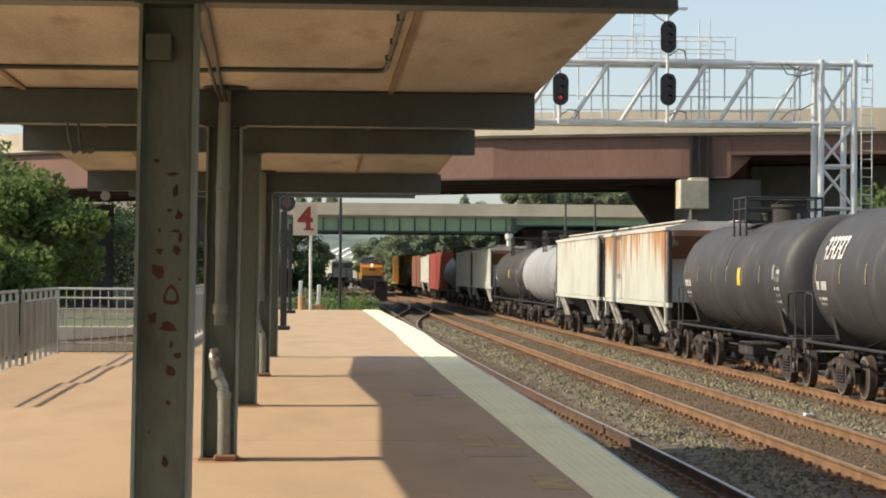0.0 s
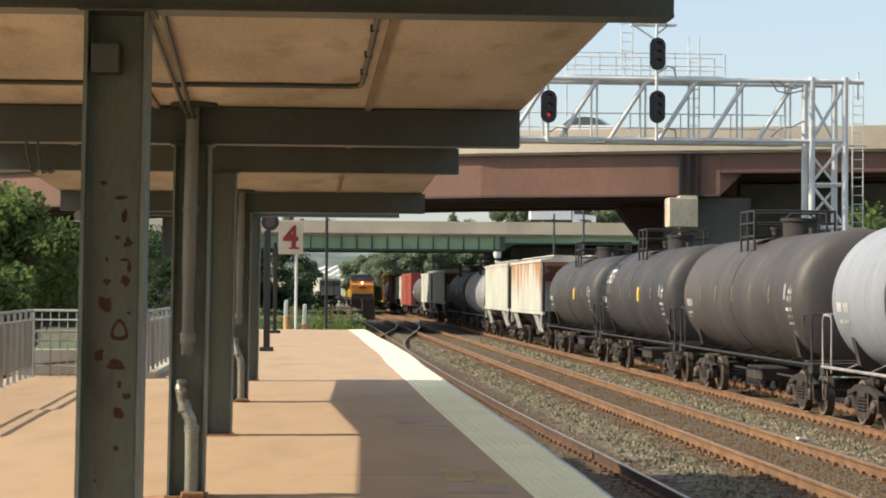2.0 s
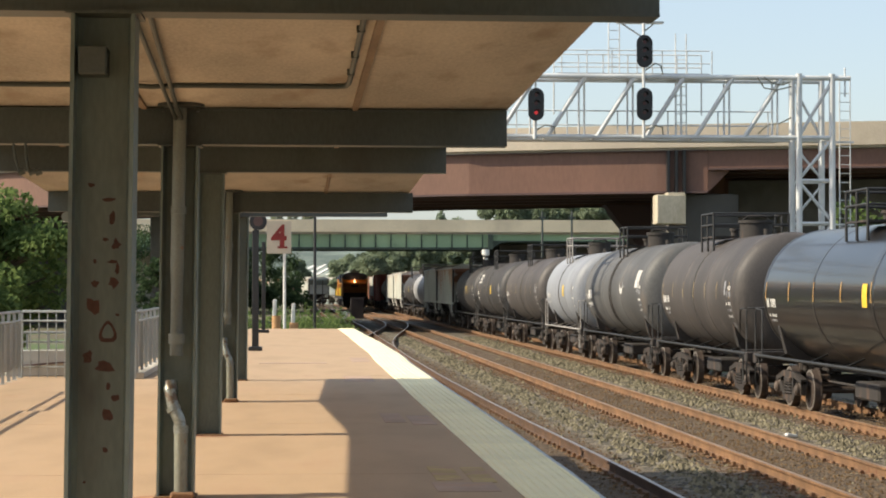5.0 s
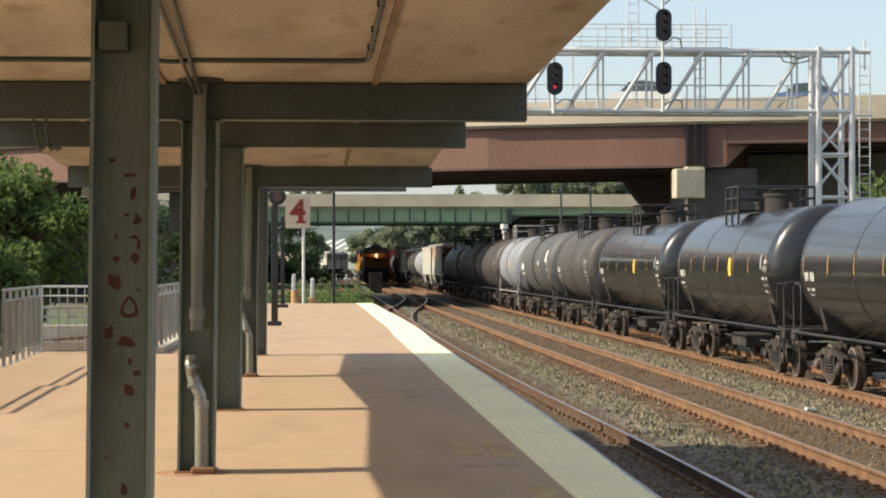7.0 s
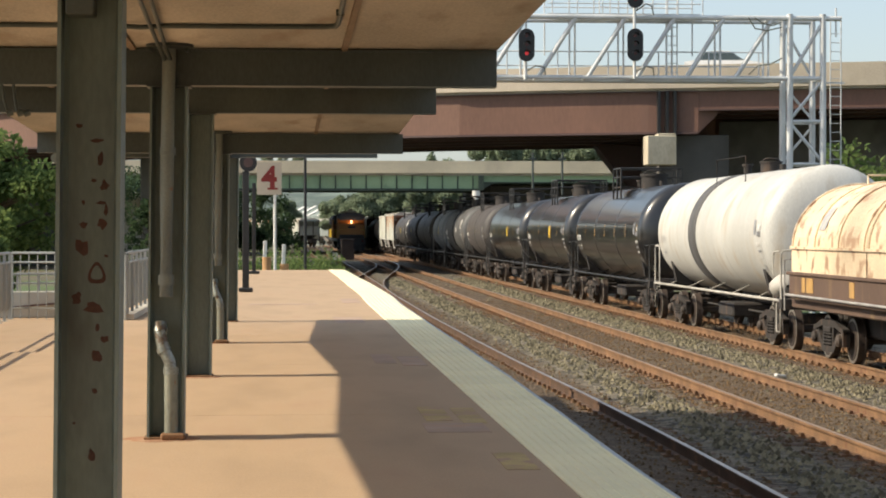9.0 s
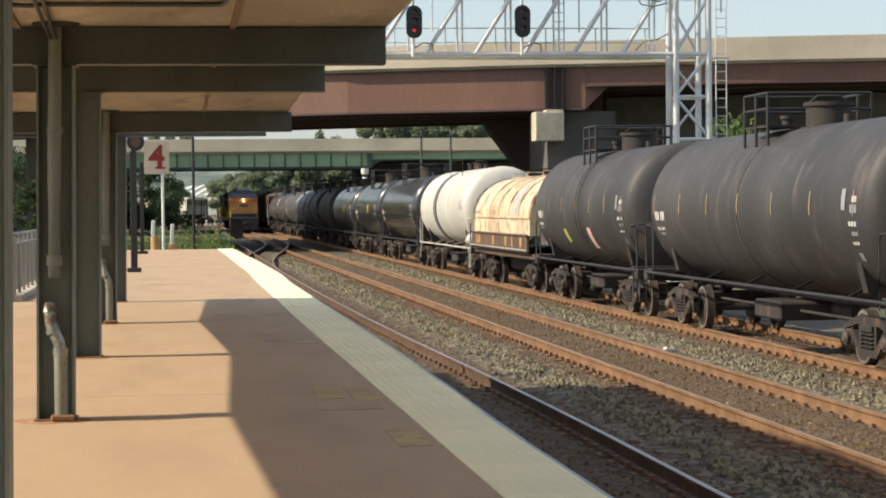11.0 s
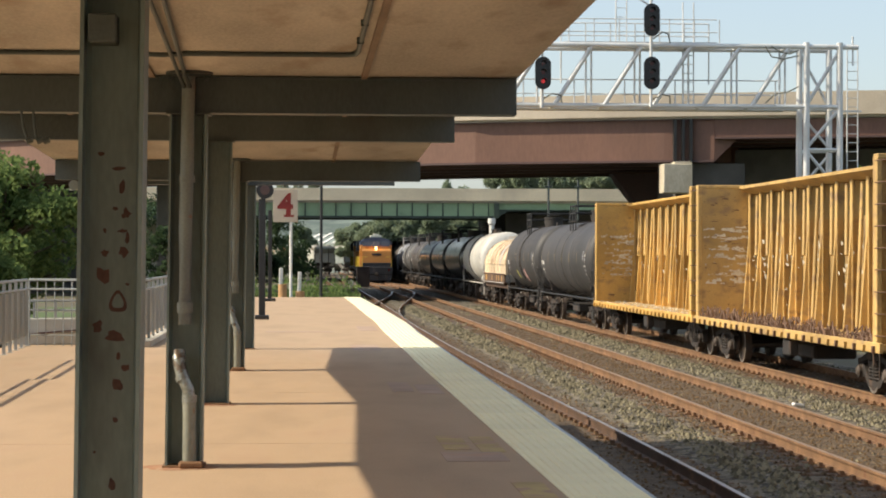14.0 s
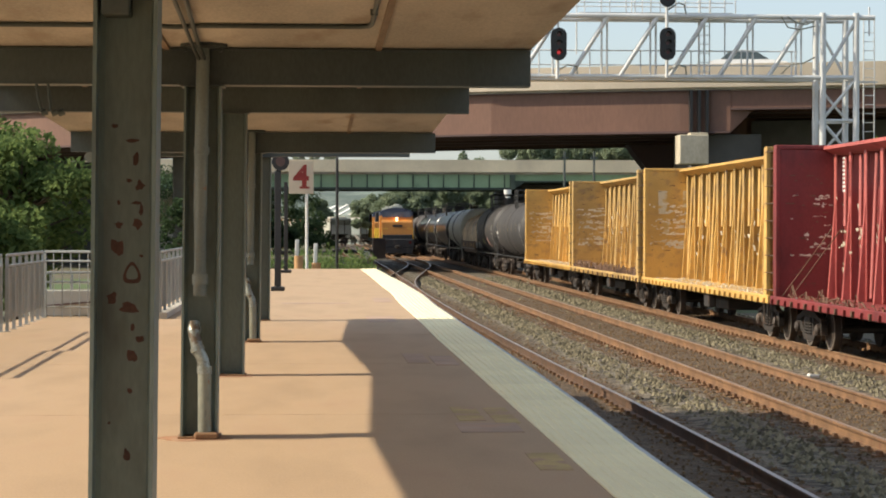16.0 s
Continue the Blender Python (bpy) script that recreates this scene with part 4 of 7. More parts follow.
def gantry():
    g = root("signal_gantry", pose(0, 0, 0), "galvanised steel cantilever signal gantry over the tracks", "signal gantry")
    zb, zt = 6.36, 8.32
    xr = 17.7
    posts = ((16.59, GY), (17.69, GY), (16.64, GY + 1.2), (17.64, GY + 1.2))
    for x, y in posts:
        s = Shape()
        s.cyl((x, y, GROUND - 0.2), (x, y, zt + 0.14), 0.105, n=16)
        part("post", s, M["gantry"], g)
    for k, z in enumerate((zb, zb - 1.4, zb - 2.8, zb - 4.2)):
        s = Shape()
        for q in (((16.59, GY, z), (17.69, GY, z)), ((16.64, GY + 1.2, z), (17.64, GY + 1.2, z)), ((17.69, GY, z), (17.64, GY + 1.2, z))):
            part("strut", Shape().cyl(*q, 0.052, n=8), M["gantry"], g)
        s = Shape()
        zz = z - 1.4
        a, c = ((16.59, 17.69) if k % 2 else (17.69, 16.59))
        part("brace", Shape().cyl((a, GY, z - 0.05), (c, GY, zz + 0.05), 0.055, n=8), M["gantry"], g)
        part("brace", Shape().cyl((c, GY + 1.2, z - 0.05), (a, GY + 1.2, zz + 0.05), 0.045, n=8), M["gantry"], g)
    s = Shape()
    part("brace", Shape().cyl((16.62, GY, zb + 0.1), (17.69, GY, zt - 0.1), 0.06, n=8), M["gantry"], g)
    part("brace", Shape().cyl((17.62, GY + 1.2, zb + 0.1), (16.66, GY + 1.2, zt - 0.1), 0.05, n=8), M["gantry"], g)
    for y in (GY, GY + 1.2):
        for z, r in ((zb, 0.075), (zt, 0.085)):
            s = Shape()
            s.cyl((2.2, y, z), (xr + (0.6 if z == zt and y == GY else -0.05), y, z), r, n=10)
            part("chord", s, M["gantry"], g)
    x = 16.28
    while x > 2.5:
        s = Shape()
        s.cyl((x - 0.25, GY, zt), (x - 1.5, GY, zb), 0.075, n=8)
        part("diagonal", s, M["gantry"], g)
        for dx in (-0.18, 0.0):
            part("upright", Shape().cyl((x - 0.13 + dx, GY + 1.2, zt), (x - 0.13 + dx, GY + 1.2, zb), 0.035, n=6), M["gantry"], g)
        part("cross_tie", Shape().cyl((x - 1.5, GY, zb), (x - 1.5, GY + 1.2, zb), 0.04, n=6), M["gantry"], g)
        part("cross_tie", Shape().cyl((x - 0.25, GY, zt), (x - 0.25, GY + 1.2, zt), 0.04, n=6), M["gantry"], g)
        x -= 1.62
    # walkway behind, with its handrails, and the raised one round the upper signal
    s = Shape()
    s.box(2.2, 16.2, GY + 1.25, GY + 1.95, zb - 0.05, zb)
    part("walkway", s, M["gantry"], g, "steel mesh walkway")
    for z in (zb + 0.52, zb + 1.0):
        s = Shape()
        s.cyl((2.2, GY + 1.95, z), (16.2, GY + 1.95, z), 0.025, n=6)
        part("handrail", s, M["gantry"], g)
    for i in range(9):
        s = Shape()
        s.cyl((2.4 + 1.7 * i, GY + 1.95, zb - 0.05), (2.4 + 1.7 * i, GY + 1.95, zb + 1.0), 0.025, n=6)
        part("rail_post", s, M["gantry"], g)
    z0 = zt + 0.2
    for z in (z0 + 0.3, z0 + 0.72):
        part("handrail", Shape().cyl((8.7, GY + 1.9, z), (13.75, GY + 1.9, z), 0.025, n=6), M["gantry"], g)
        part("handrail", Shape().cyl((8.7, GY + 0.6, z), (13.75, GY + 0.6, z), 0.02, n=6), M["gantry"], g)
    s = Shape()
    s.box(8.7, 13.75, GY + 0.6, GY + 1.9, z0 - 0.06, z0 - 0.02)
    part("upper_walkway", s, M["gantry"], g)
    for i in range(7):
        part("rail_post", Shape().cyl((8.75 + 0.83 * i, GY + 1.9, z0 - 1.3 if i in (0, 6) else z0 - 0.06), (8.75 + 0.83 * i, GY + 1.9, z0 + 0.72), 0.025, n=6), M["gantry"], g)
        part("rail_post", Shape().cyl((8.85 + 0.83 * i, GY + 0.6, z0 - 0.25), (8.85 + 0.83 * i, GY + 0.6, z0 + 0.72), 0.02, n=6), M["gantry"], g)
    for lx, za, zc2 in ((12.8, zb, z0 + 1.4), (18.36, GROUND, zt + 0.15), (10.55, z0, z0 + 2.2)):
        s = Shape()
        for d in (0, 0.36):
            s.cyl((lx + d, GY + 1.6, za), (lx + d, GY + 1.6, zc2), 0.022, n=6)
        k = int((zc2 - za) / 0.3)
        for i in range(1, k):
            s.cyl((lx, GY + 1.6, za + 0.3 * i), (lx + 0.36, GY + 1.6, za + 0.3 * i), 0.014, n=5)
        part("ladder", s, M["gantry"], g)
    for z in (zb - 0.05, zb - 2.8):
        s = Shape()
        s.box(16.8, 18.75, GY + 1.22, GY + 1.28, z - 0.03, z + 0.03)
        part("ladder_bracket", s, M["gantry"], g)
    s = Shape()
    s.cyl((11.44, GY - 0.12, zb - 0.05), (11.44, GY - 0.12, zt + 2.6), 0.05, n=8)
    part("signal_mast", s, M["gantry"], g)
    s = Shape()
    s.box(10.6, 12.1, GY - 0.12, GY + 0.3, zt + 1.75, zt + 1.8)
    s.cyl((10.7, GY, zt + 1.75), (11.4, GY, zt + 1.3), 0.03, n=6)
    part("signal_platform", s, M["gantry"], g)
    part("finial", Shape().cyl((18.12, GY, zt - 0.6), (18.12, GY, zt + 0.35), 0.03, n=6), M["gantry"], g)
    s = Shape()
    s.cyl((7.88, GY - 0.12, zb - 0.1), (7.88, GY - 0.12, zb + 0.5), 0.06, n=8)
    part("signal_mast", s, M["gantry"], g)

    def head(x, z, lit):
        h = Shape()
        n = 28
        prof = []
        for i in range(n):
            a = 2 * math.pi * i / n
            prof.append((0.26 * math.cos(a), (0.26 * math.sin(a)) + (0.27 if math.sin(a) >= 0 else -0.27)))
        h.prism([(x + u, z + w) for u, w in prof], GY - 0.3, GY - 0.24)
        h.box(x - 0.14, x + 0.14, GY - 0.24, GY - 0.06, z - 0.4, z + 0.4, bevel=0.03)
        hd = part("signal_head", h, M["signal"], g, "black oval signal head")
        for i, dz in enumerate((0.30, 0.02, -0.27)):
            h = Shape()
            h.cyl((x, GY - 0.3, z + dz), (x, GY - 0.31, z + dz), 0.06, n=16)
            on = lit and i == 2
            part("lens", h, M["lens_red"] if on else M["lens_dark"], hd, "glowing red signal lens" if on else "")
            h = Shape()
            q = [(x + 0.1 * math.cos(a), GY - 0.3, z + dz + 0.1 * math.sin(a)) for a in [math.pi * k / 8 for k in range(9)]]
            q2 = [(a, GY - 0.52, c + 0.0) for a, b, c in q]
            h.add(q + q2, [(k, k + 1, 10 + k, 9 + k) for k in range(8)], True)
            part("visor", h, M["signal"], hd)

    head(7.90, 7.37, True)
    head(11.44, 7.40, False)
    head(11.44, 9.12, False)
    for pts in ([(7.95, GY - 0.1, zb + 0.2), (8.2, GY - 0.2, zb + 0.35), (8.5, GY - 0.15, zb + 0.3), (8.55, GY, zb)],
                [(11.5, GY - 0.1, zb + 0.2), (11.8, GY - 0.2, zb + 0.35), (12.05, GY - 0.15, zb + 0.3), (12.1, GY, zb)],
                [(11.5, GY - 0.1, zt + 0.2), (11.8, GY - 0.2, zt + 0.42), (12.0, GY - 0.15, zt + 0.35), (12.1, GY, zt)],
                [(11.5, GY - 0.1, zt + 1.5), (11.75, GY - 0.2, zt + 1.7), (11.7, GY - 0.15, zt + 2.1), (11.5, GY, zt + 2.3)],
                [(15.2, GY - 0.1, zt), (15.4, GY - 0.15, zt - 0.35), (15.8, GY - 0.15, zt - 0.42), (16.3, GY - 0.12, zt - 0.3)],
                [(15.4, GY - 0.1, zt), (15.7, GY - 0.15, zt - 0.2), (16.0, GY - 0.15, zt - 0.25), (16.3, GY - 0.12, zt - 0.12)],
                [(15.2, GY - 0.1, zb + 0.1), (15.5, GY - 0.15, zb + 0.4), (15.9, GY - 0.15, zb + 0.45), (16.3, GY - 0.12, zb + 0.65)]):
        s = Shape()
        s.tube(pts, 0.025, 6)
        part("cable", s, M["pipe"], g, "drooping grey cable")


# ---- signs and posts along the platform ----
def text_mesh(body, size):
    cu = bpy.data.curves.new("glyph", "FONT")
    cu.body, cu.size, cu.align_x, cu.align_y, cu.extrude, cu.offset = body, size, "CENTER", "CENTER", 0.004, 0.034
    ob = bpy.data.objects.new("glyph", cu)
    scene.collection.objects.link(ob)
    me = bpy.data.meshes.new_from_object(ob.evaluated_get(bpy.context.evaluated_depsgraph_get()))
    bpy.data.objects.remove(ob)
    return me


def signs():
    y = 76.0
    g = root("car_stop_sign", pose(-0.42, y, 0, 0, 0, 0), "cream sign board with red numeral 4 on a pale post", "sign")
    s = Shape()
    s.box(-0.44, 0.44, -0.012, 0.012, 2.66, 3.83, bevel=0.004)
    part("sign_board", s, M["sign"], g)
    me = text_mesh("4", 1.08)
    me.materials.append(M["red"])
    t = part("numeral", me, M["red"], g, "red numeral 4")
    t.matrix_basis = Matrix.Translation((0, -0.018, 3.25)) @ pose(0, 0, 0, 90, 0, 0)
    part("numeral_foot", Shape().box(-0.06, 0.30, -0.0235, -0.0185, 2.845, 2.92), M["red"], g)
    s = Shape()
    s.cyl((0.21, 0.05, GROUND - 0.1), (0.19, 0.05, 3.6), 0.055, n=10)
    part("sign_post", s, M["white"], g)
    # dark post with a round disc
    g = root("signal_post", pose(-0.80, 48.4, 0), "black post with a round dark disc on a square foot", "signal post")
    s = Shape()
    s.box(-0.075, 0.075, -0.075, 0.075, 0.09, 2.75, bevel=0.01)
    part("post", s, M["black"], g)
    s = Shape()
    s.box(-0.16, 0.16, -0.16, 0.16, 0.001, 0.1, bevel=0.02)
    part("foot", s, M["black"], g)
    s = Shape()
    s.cyl((0.06, -0.1, 2.95), (0.06, 0.06, 2.95), 0.2, n=24)
    d = part("disc", s, M["black"], g)
    s = Shape()
    s.cyl((0.06, -0.13, 2.95), (0.06, -0.10, 2.95), 0.11, n=20)
    part("disc_centre", s, M["brown_dark"], d, "dull brown centre")
    s = Shape()
    s.box(-0.03, 0.03, -0.03, 0.03, 2.75, 2.8)
    part("neck", s, M["black"], g)
    g = root("platform_post", pose(-0.86, 67.6, 0), "slim dark post on a square foot", "post")
    s = Shape()
    s.box(-0.06, 0.06, -0.06, 0.06, 0.09, 2.9, bevel=0.01)
    part("post", s, M["black"], g)
    s = Shape()
    s.box(-0.18, 0.18, -0.16, 0.16, 0.001, 0.1, bevel=0.02)
    part("foot", s, M["black"], g)
    # tall pole beyond the platform, marker posts
    s = Shape()
    s.cyl((0, 0, GROUND - 0.2), (0, 0, 7.5), 0.07, 0.05, n=10)
    thing("utility_pole", s, M["black"], "thin dark utility pole beyond the platform end", "pole", m=pose(0.98, 86, 0))
    for x, y, h, m, lab in ((-0.62, 79, 1.0, M["white"], "short pale marker post in the weeds"), (0.08, 80, 0.85, M["white"], "white marker stake in the weeds")):
        s = Shape()
        s.box(-0.07, 0.07, -0.05, 0.05, GROUND - 0.1, h, bevel=0.02)
        thing("marker_post", s, m, lab, "post", "marker posts", m=pose(x, y, 0, 0, 2, 0))
    for x, y, h in ((-0.52, 77.0, 0.42), (0.12, 77.2, 0.16)):
        s = Shape()
        s.cyl((0, 0, GROUND - 0.1), (0, 0, h), 0.16, n=14)
        thing("bollard", s, M["orange"], "faded orange bollard at the platform end", "bollard", "bollards", m=pose(x, y, 0))
    for x, y in ((24.5, 205), (27.4, 205)):
        s = Shape()
        s.cyl((0, 0, GROUND - 0.2), (0, 0, 8.9), 0.14, 0.1, n=8)
        s.box(-0.35, 0.35, -0.1, 0.1, 8.2, 8.35)
        thing("utility_pole", s, M["beam"], "dark utility pole beside the freight track", "pole", m=pose(x, y, 0))

    g = root("relay_case", pose(5.6, 179, GROUND), "brown lineside relay case on a concrete foot", "relay case")
    part("body", Shape().box(-0.55, 0.55, -0.5, 0.5, 0.15, 1.8, bevel=0.04), M["relay"], g)
    part("lid", Shape().box(-0.6, 0.6, -0.55, 0.55, 1.801, 1.88, bevel=0.02), M["relay"], g)
    part("foot", Shape().box(-0.6, 0.6, -0.45, 0.45, -0.1, 0.149), M["concrete"], g)
    s = Shape()
    s.box(-0.25, 0.25, -0.03, 0.03, 0.0, 0.75, bevel=0.01)
    thing("marker_board", s, M["white"], "small white marker board beside the relay case", "marker", m=pose(4.5, 178, GROUND))


# ---- plants ----
def leaves(s, centre, size, count, leaf, r, hollow=0.55):
    for _ in range(count):
        while True:
            p = Vector((r.uniform(-1, 1), r.uniform(-1, 1), r.uniform(-1, 1)))
            if hollow < p.length < 1:
                break
        p = Vector((p.x * size[0], p.y * size[1], p.z * size[2])) + Vector(centre)
        q = Euler((r.uniform(-1.1, 1.1), r.uniform(-1.1, 1.1), r.uniform(0, 6.28))).to_matrix()
        k = leaf * r.uniform(0.6, 1.3)
        vs = [p + q @ Vector(w) for w in ((-k * 0.5, 0, 0), (0, -k * 0.28, k * 0.06), (k * 0.6, 0, -k * 0.05), (0, k * 0.28, k * 0.06))]
        s.add(vs, [(0, 1, 2, 3)])


def tree(x, y, h, crown, clumps, per, leaf, seed, material, label, group="", base=None):
    r = random.Random(seed)
    z0 = GROUND - 0.2 if base is None else base
    t = root("tree", pose(x, y, z0), label, "tree", group)
    s = Shape()
    s.cyl((0, 0, 0), (r.uniform(-0.2, 0.2), 0, h * 0.55), 0.035 * h, 0.018 * h, n=10)
    s.cyl((0, 0, h * 0.53), (r.uniform(-0.4, 0.4), 0, h * 0.88), 0.018 * h, 0.006 * h, n=8)
    c = Shape()
    for i in range(clumps):
        a = r.uniform(0, 6.28)
        u = r.random() ** 0.5
        zz = h * r.uniform(0.30, 0.96)
        w = crown * u * math.sin(min(1.0, (zz / h - 0.18) / 0.5) * 1.57) * (1.0 if zz < 0.7 * h else max(0.25, (1.05 * h - zz) / (0.35 * h)))
        p = (w * math.cos(a), w * math.sin(a), zz)
        q = crown * r.uniform(0.2, 0.36)
        s.cyl((0, 0, min(zz * 0.8, h * 0.6)), p, 0.008 * h, 0.003 * h, n=5)
        leaves(c, p, (q, q, q * 0.7), per, leaf, r)
    part("trunk", s, M["bark"], t)
    part("crown", c, material, t)
    return t


def wood(name, spots, leaf, per, seed, material, label):
    """Far woods: many leaf clumps on stems, in one mesh."""
    r = random.Random(seed)
    s = Shape()
    for x, y, h, w, z0 in spots:
        for i in range(9):
            p = (x + r.uniform(-w, w), y + r.uniform(-w, w) * 0.6, z0 + h * r.uniform(0.15, 0.9))
            q = w * r.uniform(0.35, 0.6)
            leaves(s, p, (q, q, q * 0.8), per, leaf, r, 0.3)
        leaves(s, (x, y, z0 + h * 0.92), (w * 0.45, w * 0.4, h * 0.14), per, leaf, r, 0.2)
    return thing(name, s, material, label, "trees", kind="stuff")


def plants():
    for i, (x, y, h, w) in enumerate(((-10.0, 61, 6.6, 3.0), (-7.9, 57, 5.5, 2.2), (-12.6, 66, 5.8, 2.6), (-8.6, 52, 3.6, 1.9))):
        tree(x, y, h, w, 64, 170, 0.21, 20 + i, M["leaf"], "bright green leafy tree behind the platform railing", "trees by the railing")
    tree(-7.0, 118, 4.6, 1.7, 30, 60, 0.3, 31, M["leaf_dark"], "small dark green tree beyond the bridge pier")
    r = random.Random(5)
    s = Shape()
    for i in range(46):
        x, y = r.uniform(-5.5, 2.6), r.uniform(80, 108)
        q = r.uniform(0.5, 0.9)
        leaves(s, (x, y, GROUND + q * 1.1), (q * 1.1, q, q * 1.25), 130, 0.20, r, 0.2)
    thing("bushes", s, M["leaf"], "dense green weeds and bushes past the platform end", "bushes", kind="stuff")
    s = Shape()
    for i in range(900):
        x, y = r.uniform(2.35, 3.0), r.uniform(14, 40)
        if r.random() < 0.8:
            x, y = r.choice(((2.75, 17.2), (2.7, 19.0), (2.9, 25.0))) if r.random() < 0.5 else (x, y)
            x, y = x + r.gauss(0, 0.07), y + r.gauss(0, 0.12)
        a, k = r.uniform(0, 6.28), r.uniform(0.08, 0.3)
        d = Vector((math.cos(a), math.sin(a), 0))
        b = Vector((x, y, GROUND))
        s.add([b - d.yxz * 0.004, b + d.yxz * 0.004, b + d * k * 0.4 + Vector((0, 0, k))], [(0, 1, 2)])
    thing("weeds", s, M["grass"], "thin grass tufts at the foot of the platform", "grass", kind="stuff")
    # dark trees left of the line, behind the bridges
    spots = [(-13 + r.uniform(-5, 8) - 3 * k, 186 + 5 * k, r.uniform(6.5, 10), 3.2, GROUND) for k in range(6)]
    spots += [(-6 + r.uniform(-5, 3), 266 + 8 * k, r.uniform(7, 10), 3.4, GROUND) for k in range(6)]
    spots += [(-4.4 + 1.1 * k, 172 + r.uniform(0, 22), r.uniform(4.8, 6.4), 1.7, GROUND) for k in range(5)]
    wood("woods", spots, 0.36, 130, 41, M["leaf_dark"], "dark trees left of the line")
    spots = [(12 + 4.2 * k + r.uniform(-1, 1), 285 + r.uniform(-8, 14), r.uniform(9.5, 11.4), 3.0, GROUND) for k in range(5)]
    spots += [(30 + 2.6 * k + r.uniform(-1, 1), 288 + r.uniform(-8, 12), r.uniform(12.6, 15.2), 3.0, GROUND) for k in range(6)]
    spots += [(46 + 5 * k + r.uniform(-2, 2), 290 + r.uniform(-8, 12), r.uniform(10, 13), 3.4, GROUND) for k in range(5)]
    spots += [(10 + 4.1 * k + r.uniform(-1, 1), 330 + r.uniform(-8, 8), r.uniform(11.2, 13.4), 3.0, GROUND) for k in range(13)]
    spots += [(-2 + 2.2 * k, 300 + r.uniform(-6, 6), r.uniform(12.0, 13.4), 1.8, GROUND) for k in range(3)] + [(21.5, 302, 13.0, 1.8, GROUND)]
    spots += [(8.4 + 1.5 * k + r.uniform(-0.6, 0.6), 276 + r.uniform(0, 14), 6.6 + 0.22 * k + r.uniform(-0.8, 0.8), 2.1, GROUND) for k in range(18)]
    spots += [(20 + 8 * k + r.uniform(-3, 3), 395 + r.uniform(-15, 25), r.uniform(7, 10), 6, GROUND) for k in range(11)]
    spots += [(28.6 + 0.95 * k, 287 + r.uniform(-5, 5), r.uniform(13.8, 15.6), 2.3, GROUND) for k in range(16)]
    # these woods get the paled leaves that imitate haze
    wood("far_woods", spots, 0.5, 520, 42, M["leaf_far"], "green woods far behind the bridges, haze painted into the leaf colour")
    spots = [(24 + 4 * k, 90 + 6 * k + r.uniform(-2, 2), r.uniform(4.0, 6.5), 2.4, GROUND) for k in range(5)]
    wood("woods", spots, 0.35, 110, 43, M["leaf"], "green trees behind the freight track")
    # wooded ridge on the horizon; haze is put into its colour and glow
    s = Shape()
    xs = [-700 + 20 * i for i in range(71)]
    vs = []
    for x in xs:
        h = 26 + 9 * noise.noise((x * 0.004, 0, 0)) + 5 * noise.noise((x * 0.03, 2, 0))
        vs += [(x, 1100, GROUND - 2), (x, 1150, h * 0.7), (x, 1240, h)]
    s.add(vs, [(3 * i + j, 3 * i + j + 1, 3 * i + j + 4, 3 * i + j + 3) for i in range(70) for j in range(2)], True)
    m = mat("hill_with_haze_glow", (0.10, 0.125, 0.10), 1.0, scale=0.12, vary=0.5, bump=0.0, fine=0.35, spot=(0.055, 0.08, 0.06), spot_at=0.5, spot_scale=0.05, spot_soft=0.2, glow=(0.20, 0.26, 0.28), glow_power=0.16)
    thing("backdrop_hill", s, m, "wooded hill on the horizon with painted, faintly glowing haze", "hill", kind="structure")


# ---- rolling stock: origin at rail level, y along the track ----
def paint(name, base, rough=0.5, rust=(0.16, 0.07, 0.035), rust_at=0.66, rust_scale=1.6, soft=0.1, vary=0.2, coat=0.0, stretch=(1, 1, 0.35)):
    return mat(name, base, rough, scale=2.0, vary=vary, bump=0.06, fine=35, spot=rust, spot_at=rust_at, spot_scale=rust_scale, spot_soft=soft, stretch=stretch, coat=coat)


